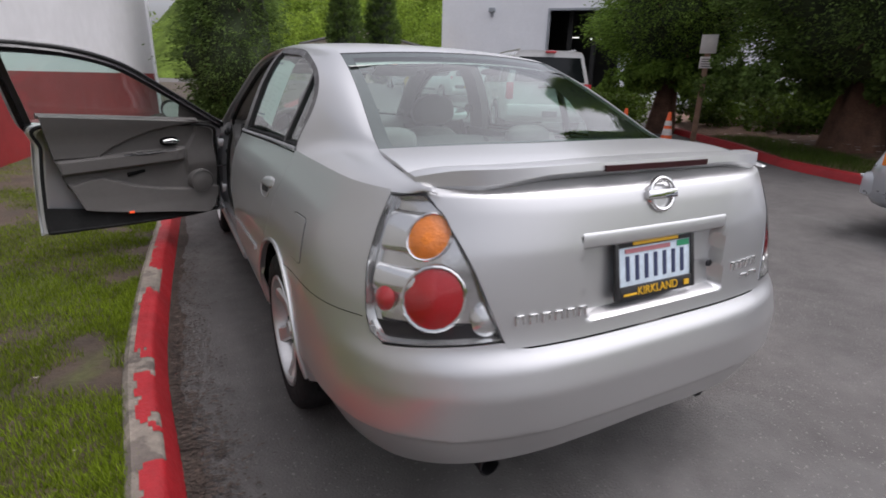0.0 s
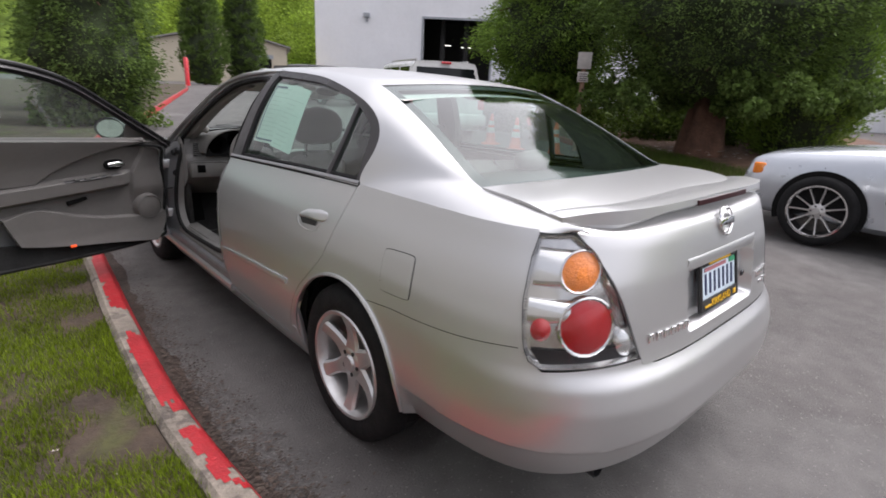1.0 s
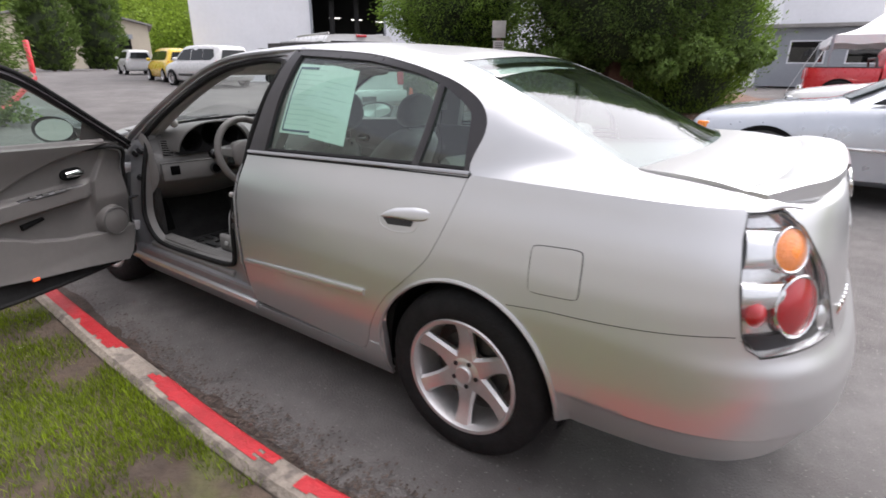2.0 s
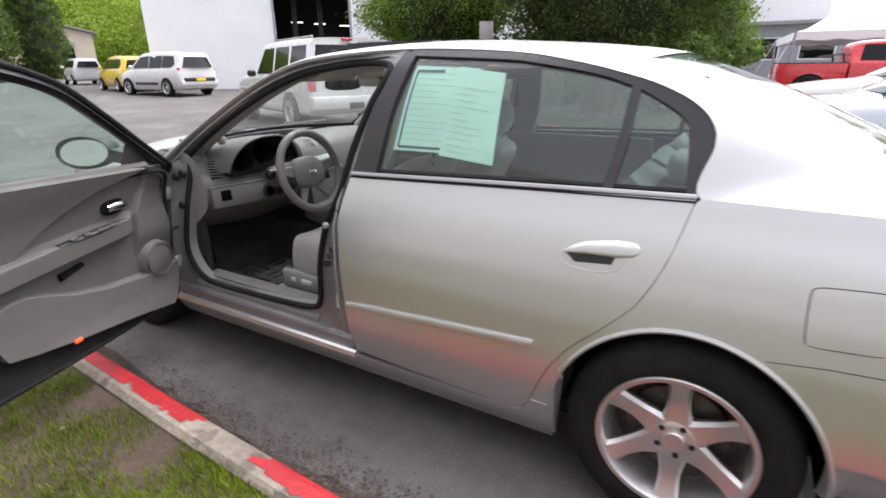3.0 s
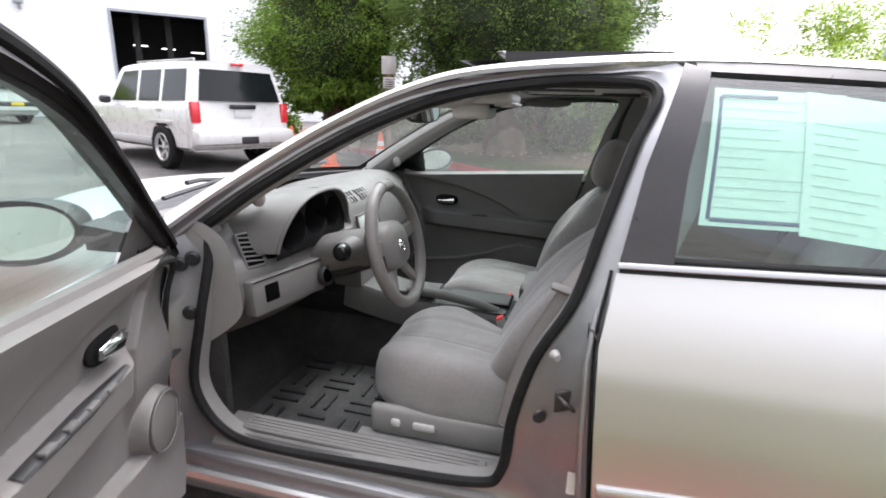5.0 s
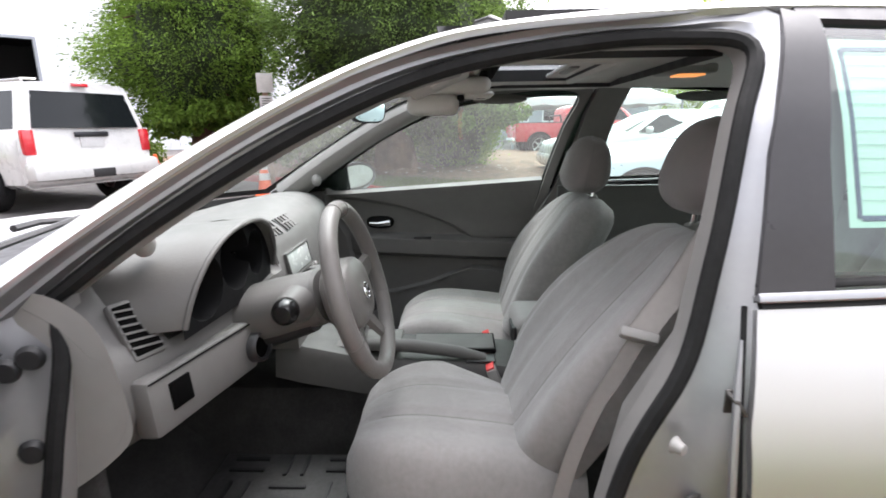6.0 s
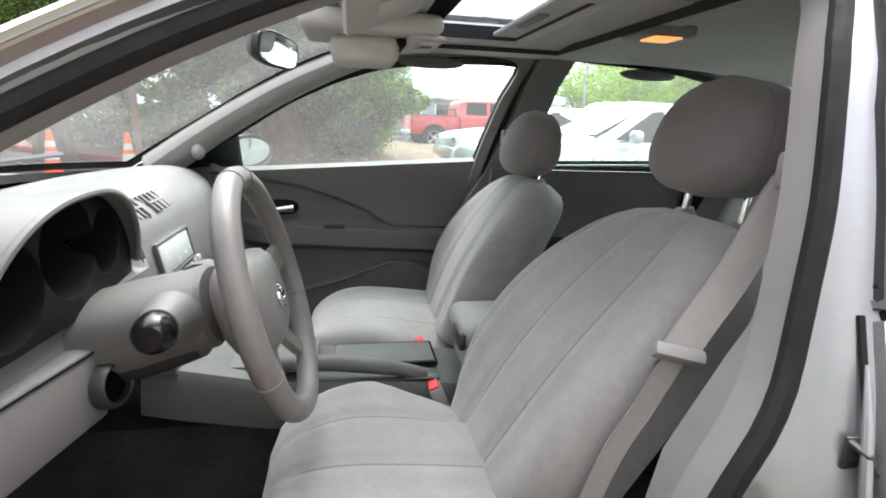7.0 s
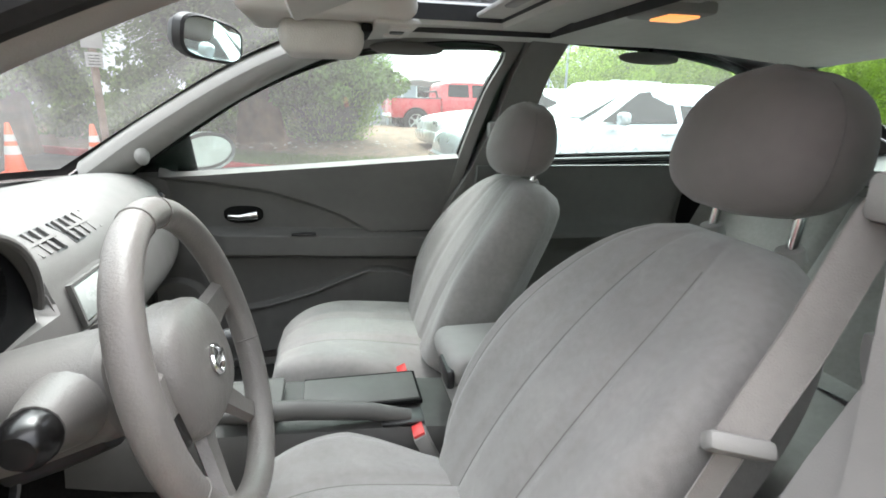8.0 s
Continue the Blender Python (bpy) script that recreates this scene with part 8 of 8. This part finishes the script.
SUV = dict(
    stations=[(-0.99, 0.86, 0.44, 0.72, 0.83, 0.76, 0.76), (-0.96, 0.91, 0.40, 1.05, 0.87, 1.12, 0.83), (-0.86, 0.92, 0.36, 1.09, 0.875, 1.71, 0.69), (-0.74, 0.93, 0.34, 1.09, 0.875, 1.78, 0.68), (0.6, 0.93, 0.33, 1.09, 0.87, 1.80, 0.68), (1.6, 0.93, 0.33, 1.08, 0.87, 1.77, 0.68), (1.95, 0.93, 0.34, 1.08, 0.87, 1.66, 0.68), (2.35, 0.92, 0.34, 1.08, 0.86, 1.16, 0.74), (3.3, 0.90, 0.36, 1.02, 0.82, 1.08, 0.70), (3.58, 0.84, 0.40, 0.92, 0.76, 0.96, 0.66)],
    cabin=(0.87, 1.10, 0.68, 1.76),
    panes=[[(-0.72, 0.08), (0.06, 0.06), (0.06, 0.84), (-0.66, 0.84)], [(0.18, 0.06), (0.92, 0.05), (0.92, 0.84), (0.18, 0.84)], [(1.04, 0.05), (2.02, 0.04), (1.62, 0.82), (1.04, 0.84)]],
    windscreen=((2.30, 1.14, 0.74), (1.92, 1.62, 0.66)), rear_screen=((-0.955, 1.15, 0.76), (-0.862, 1.64, 0.655)),
    axles=(0.0, 2.78), tyre=0.375, rim=0.235, spokes=6, mirror=(1.0, 1.98, 1.14), mirror_mat=M_BLACK,
    details=[("tail_lamp", 0.835, -0.955, 0.97, 0.075, 0.05, 0.17, M_LAMP_RED), ("rear_bumper", 0, -1.03, 0.58, 0.92, 0.13, 0.13, M_WHITE), ("tow_hatch", 0, -1.165, 0.52, 0.16, 0.01, 0.06, M_BLACK), ("plate_recess", 0, -0.985, 0.96, 0.17, 0.012, 0.075, M_WHITE_TRIM), ("grip_bar", 0, -1.0, 1.07, 0.24, 0.02, 0.035, M_DARKALLOY), ("high_brake_lamp", 0, -0.90, 1.755, 0.11, 0.03, 0.025, M_LAMP_RED), ("roof_rail", 0.60, 0.35, 1.806, 0.022, 1.0, 0.020, M_ALLOY), ("cladding", 0.925, 1.38, 0.47, 0.02, 0.95, 0.05, M_WHITE_TRIM), ("door_handle", 0.925, 0.95, 1.0, 0.02, 0.08, 0.018, M_WHITE), ("door_handle", 0.925, 0.05, 1.0, 0.02, 0.08, 0.018, M_WHITE), ("wheel_flare", 0.925, 0.0, 0.80, 0.03, 0.40, 0.03, M_WHITE), ("wheel_flare", 0.925, 2.78, 0.80, 0.03, 0.40, 0.03, M_WHITE), ("headlamp", 0.66, 3.55, 0.84, 0.10, 0.05, 0.09, M_HEADLAMP)])
vehicle("suv", "white boxy off-road wagon with dark windows and red tail lamps", grounded(6.40, 7.95, -22), SUV, M_WHITE)

HATCH = dict(
    stations=[(-0.80, 0.72, 0.45, 0.80, 0.68, 0.86, 0.58), (-0.72, 0.84, 0.30, 1.0, 0.78, 1.50, 0.56), (-0.4, 0.88, 0.24, 1.02, 0.82, 1.62, 0.58), (0.8, 0.89, 0.22, 1.02, 0.83, 1.66, 0.60), (1.7, 0.89, 0.22, 1.0, 0.83, 1.60, 0.60), (2.1, 0.88, 0.22, 0.99, 0.82, 1.42, 0.60), (2.65, 0.86, 0.24, 0.95, 0.78, 1.08, 0.64), (3.2, 0.80, 0.28, 0.86, 0.70, 0.92, 0.58), (3.42, 0.70, 0.34, 0.72, 0.60, 0.76, 0.5)],
    cabin=(0.825, 1.03, 0.60, 1.62),
    panes=[[(-0.52, 0.30), (-0.30, 0.06), (0.25, 0.05), (0.25, 0.80), (-0.40, 0.76)], [(0.28, 0.05), (1.10, 0.04), (1.10, 0.81), (0.28, 0.80)], [(1.14, 0.04), (2.2, 0.06), (1.75, 0.74), (1.14, 0.81)]],
    windscreen=((2.62, 1.08, 0.66), (1.95, 1.50, 0.56)), rear_screen=((-0.80, 1.06, 0.64), (-0.735, 1.44, 0.49)),
    axles=(0.0, 2.6), tyre=0.325, rim=0.215, spokes=7, spoke_w=0.05, mirror=(0.98, 2.0, 1.1),
    details=[("tail_lamp", 0.74, -0.70, 1.0, 0.06, 0.06, 0.06, M_LAMP_RED), ("rear_bumper", 0, -0.78, 0.50, 0.80, 0.10, 0.10, M_WHITE), ("bumper_insert", 0, -0.85, 0.62, 0.66, 0.06, 0.07, M_BLACK), ("plate_patch", 0, -0.915, 0.62, 0.20, 0.01, 0.05, M_YELLOW), ("side_moulding", 0.88, 1.3, 0.48, 0.025, 0.75, 0.05, M_BLACK), ("headlamp", 0.58, 3.32, 0.74, 0.10, 0.06, 0.06, M_HEADLAMP)])
vehicle("hatchback", "white five-door hatchback with a yellow plate patch", grounded(11.04, 19.84, 0.6), HATCH, M_WHITE)
SMALL = dict(HATCH, stations=[(y * 0.86, w * 0.92, lo, wa * 0.93, sw * 0.92, top * 0.92, rw * 0.92) for y, w, lo, wa, sw, top, rw in HATCH["stations"]], cabin=(0.76, 0.96, 0.552, 1.49), panes=[[(y * 0.86, t) for y, t in p] for p in HATCH["panes"]], windscreen=((2.25, 1.0, 0.6), (1.68, 1.38, 0.52)), rear_screen=((-0.69, 0.985, 0.58), (-0.63, 1.32, 0.45)), axles=(0.0, 2.3), tyre=0.29, rim=0.19, mirror=(0.90, 1.72, 1.02), details=[("tail_lamp", 0.66, -0.60, 0.86, 0.05, 0.06, 0.08, M_LAMP_RED), ("rear_bumper", 0, -0.67, 0.45, 0.72, 0.08, 0.09, M_YELLOW)])
vehicle("hatchback", "small yellow hatchback parked ahead of the white one", grounded(11.65, 24.4, -12), SMALL, M_YELLOW)
vehicle("hatchback", "small white hatchback far down the lane", grounded(15.05, 35.6, -15), dict(SMALL, details=[("tail_lamp", 0.66, -0.60, 0.86, 0.05, 0.06, 0.08, M_LAMP_RED)]), M_WHITE)

SALOON = dict(
    stations=[(-1.10, 0.74, 0.42, 0.74, 0.70, 0.80, 0.62), (-1.02, 0.86, 0.28, 0.92, 0.80, 1.0, 0.70), (-0.5, 0.93, 0.22, 0.95, 0.86, 1.04, 0.70), (-0.25, 0.93, 0.21, 0.95, 0.86, 1.08, 0.66), (0.30, 0.94, 0.20, 0.95, 0.86, 1.38, 0.56), (0.9, 0.94, 0.20, 0.95, 0.86, 1.425, 0.58), (1.55, 0.94, 0.20, 0.94, 0.86, 1.38, 0.58), (2.28, 0.93, 0.20, 0.93, 0.85, 1.02, 0.68), (2.9, 0.92, 0.22, 0.88, 0.82, 0.945, 0.70), (3.55, 0.87, 0.26, 0.80, 0.76, 0.84, 0.64), (3.70, 0.78, 0.34, 0.66, 0.66, 0.70, 0.56)],
    cabin=(0.855, 0.96, 0.575, 1.40), dark=True,
    panes=[[(-0.20, 0.08), (0.60, 0.04), (0.60, 0.86), (0.22, 0.80)], [(0.68, 0.04), (1.06, 0.04), (1.06, 0.88), (0.68, 0.87)], [(1.14, 0.04), (2.10, 0.05), (1.55, 0.80), (1.14, 0.88)]],
    windscreen=((2.26, 1.02, 0.70), (1.56, 1.365, 0.56)), rear_screen=((-0.34, 1.06, 0.66), (0.22, 1.345, 0.55)),
    axles=(0.0, 2.93), tyre=0.345, rim=0.255, spokes=11, spoke_w=0.030, alloy=M_ALLOY, barrel=M_BLACK, mirror=(1.0, 1.92, 1.02),
    details=[("headlamp", 0.62, 3.585, 0.675, 0.16, 0.05, 0.06, M_HEADLAMP), ("turn_lamp", 0.835, 3.54, 0.685, 0.035, 0.06, 0.06, M_AMBER), ("front_bumper", 0, 3.64, 0.45, 0.84, 0.10, 0.11, M_BMW), ("bumper_strip", 0.93, 1.45, 0.56, 0.022, 0.98, 0.02, M_CHROME), ("bumper_trim", 0, 3.74, 0.52, 0.82, 0.014, 0.016, M_CHROME), ("door_handle", 0.935, 0.35, 0.86, 0.02, 0.08, 0.014, M_BMW), ("door_handle", 0.935, 1.30, 0.86, 0.02, 0.08, 0.014, M_BMW)])
vehicle("saloon", "ice-blue saloon on black multi-spoke wheels", grounded(5.20, -3.32, 0), SALOON, M_BMW)
vehicle("coupe", "white sports coupe with swept headlamps", grounded(10.0, -3.9, 4), dict(SALOON, tyre=0.33, rim=0.235, alloy=M_ALLOY, barrel=None, spokes=6, spoke_w=0.06, details=[("headlamp", 0.62, 3.58, 0.70, 0.17, 0.10, 0.075, M_HEADLAMP), ("headlamp_eye", 0.60, 3.66, 0.70, 0.06, 0.03, 0.05, M_BLACK), ("front_bumper", 0, 3.64, 0.45, 0.84, 0.10, 0.11, M_WHITE)]), M_WHITE)
vehicle("wagon", "white wagon parked far behind the saloon", grounded(15.0, -8.0, 10), dict(SUV, details=[("headlamp", 0.66, 3.55, 0.84, 0.10, 0.05, 0.09, M_HEADLAMP), ("roof_rail", 0.60, 0.35, 1.806, 0.022, 1.0, 0.020, M_ALLOY)]), M_WHITE)


def pickup(at):
    """Red crew-cab pickup with an open bed."""
    t = thing("pickup_truck", "bright red pickup truck with an open bed", "truck", at=at)
    cab = [(0.55, 0.95, 0.42, 1.15, 0.90, 1.20, 0.84), (0.62, 0.95, 0.42, 1.16, 0.90, 1.66, 0.70), (1.5, 0.96, 0.42, 1.16, 0.90, 1.74, 0.72), (2.3, 0.96, 0.42, 1.15, 0.90, 1.70, 0.72), (2.62, 0.96, 0.42, 1.15, 0.90, 1.54, 0.72), (3.05, 0.96, 0.44, 1.15, 0.88, 1.22, 0.78), (3.9, 0.94, 0.46, 1.08, 0.84, 1.14, 0.76), (4.35, 0.90, 0.48, 0.95, 0.80, 1.0, 0.7)]
    part("cab", car_body(cab), M_RED, t, angle=50)
    bed = join(block(-0.96, -0.88, -1.15, 0.50, 0.52, 1.14, 0.03), block(0.88, 0.96, -1.15, 0.50, 0.52, 1.14, 0.03), block(-0.88, 0.88, -1.17, -1.10, 0.56, 1.13, 0.02), block(-0.88, 0.88, 0.44, 0.50, 0.56, 1.13, 0.02), block(-0.88, 0.88, -1.1, 0.44, 0.60, 0.66))
    part("cargo_bed", bed, M_RED, t)
    for x in (-0.965, 0.87):
        part("bed_rail", block(x, x + 0.095, -1.15, 0.50, 1.14, 1.165, 0.01), M_BLACK, t)
    part("roll_bar", tube([(-0.85, 0.40, 1.15), (-0.80, 0.36, 1.38), (0.80, 0.36, 1.38), (0.85, 0.40, 1.15)], 0.03, 8), M_BLACK, t)
    part("rear_bumper", block(-0.92, 0.92, -1.30, -1.17, 0.50, 0.66, 0.03), M_CHROME, t)
    for s in (1, -1):
        part("tail_lamp", block(s * 0.92 - 0.05, s * 0.92 + 0.05, -1.185, -1.12, 0.80, 1.08, 0.02), M_LAMP_RED, t)
    for pts in ([(0.75, 0.08), (1.50, 0.05), (1.50, 0.84), (0.80, 0.84)], [(1.62, 0.05), (2.75, 0.06), (2.42, 0.80), (1.62, 0.84)]):
        for d in (False, True):
            g = side_window(pts, 0.90, 1.17, 0.72, 1.70)
            part("side_window", mirrored(g) if d else g, M_DARKPANE, t, smooth=False)
    kit = wheel_meshes(0.40, 0.25, 0.26, 5, 0.09)
    for y in (-0.35, 3.35):
        for d in (1, -1):
            a = np.linspace(-0.35, math.pi + 0.35, 26)
            part("wheel_arch", rings([[(-d * xx, y + rr * math.cos(q), 0.40 + rr * math.sin(q)) for q in a] for xx, rr in ((0.972, 0.46), (0.966, 0.02))], cap=False, closed=False), M_DARK, t)
            wheel(t, -d * 0.905, y, 0.40, d > 0, kit)
    return t


pickup(grounded(17.3, -1.35, 184))


# ---- cones, sign post ----
def traffic_cone(x, y):
    c = thing("traffic_cone", "orange traffic cone with white bands", "cone", "cones by the island", grounded(x, y, 15 * x))
    part("base", block(-0.18, 0.18, -0.18, 0.18, 0, 0.035, 0.012), M_ORANGE, c)
    def r(z):
        return 0.135 - 0.105 * z / 0.7
    part("cone_body", lathe([(r(0.03), 0.03), (r(0.40), 0.40), (r(0.70), 0.70), (0.02, 0.71), (0.0, 0.71)], 24), M_ORANGE, c)
    for z0, z1 in ((0.28, 0.40), (0.46, 0.55)):
        part("reflective_band", lathe([(r(z0) + 0.003, z0), (r(z1) + 0.003, z1)], 24), M_SIGN, c, "white reflective band")


for x, y in ((7.3, 6.05), (7.4, 5.05), (7.5, 7.0)):
    traffic_cone(x, y)

post = thing("sign_post", "weathered wooden post with a small blank sign", "sign", at=grounded(8.6, 5.35, -60))
part("post", block(-0.05, 0.05, -0.05, 0.05, 0, 2.15, 0.008), M_WOODPOST, post)
part("sign_plate", block(-0.15, 0.15, -0.07, -0.052, 1.80, 2.15, 0.004), M_SIGN, post, "pale faded sign plate")
part("sign_plate", block(-0.12, 0.12, -0.07, -0.052, 1.52, 1.74, 0.004), M_SIGN, post)
part("sign_marks", join(*[block(-0.08, 0.08, -0.0725, -0.07, 1.55 + 0.045 * k, 1.563 + 0.045 * k) for k in range(4)]), M_DARK, post)
pole = thing("light_pole", "tall grey light pole at the lot's far edge", "pole", at=grounded(35.2, -15.0, 0))
part("shaft", tube([(0, 0, 0), (0, 0, 7.5)], [0.10, 0.06], 10), M_GREYWALL, pole)
part("lamp_head", block(-0.6, 0.2, -0.12, 0.12, 7.45, 7.6, 0.04), M_GREYWALL, pole)
red_post = thing("bollard", "red painted post by the far kerb", "bollard", at=grounded(12.6, 46.3, 0))
part("shaft", lathe([(0.18, 0), (0.18, 2.15), (0.12, 2.25), (0, 2.26)], 14), M_RED, red_post)
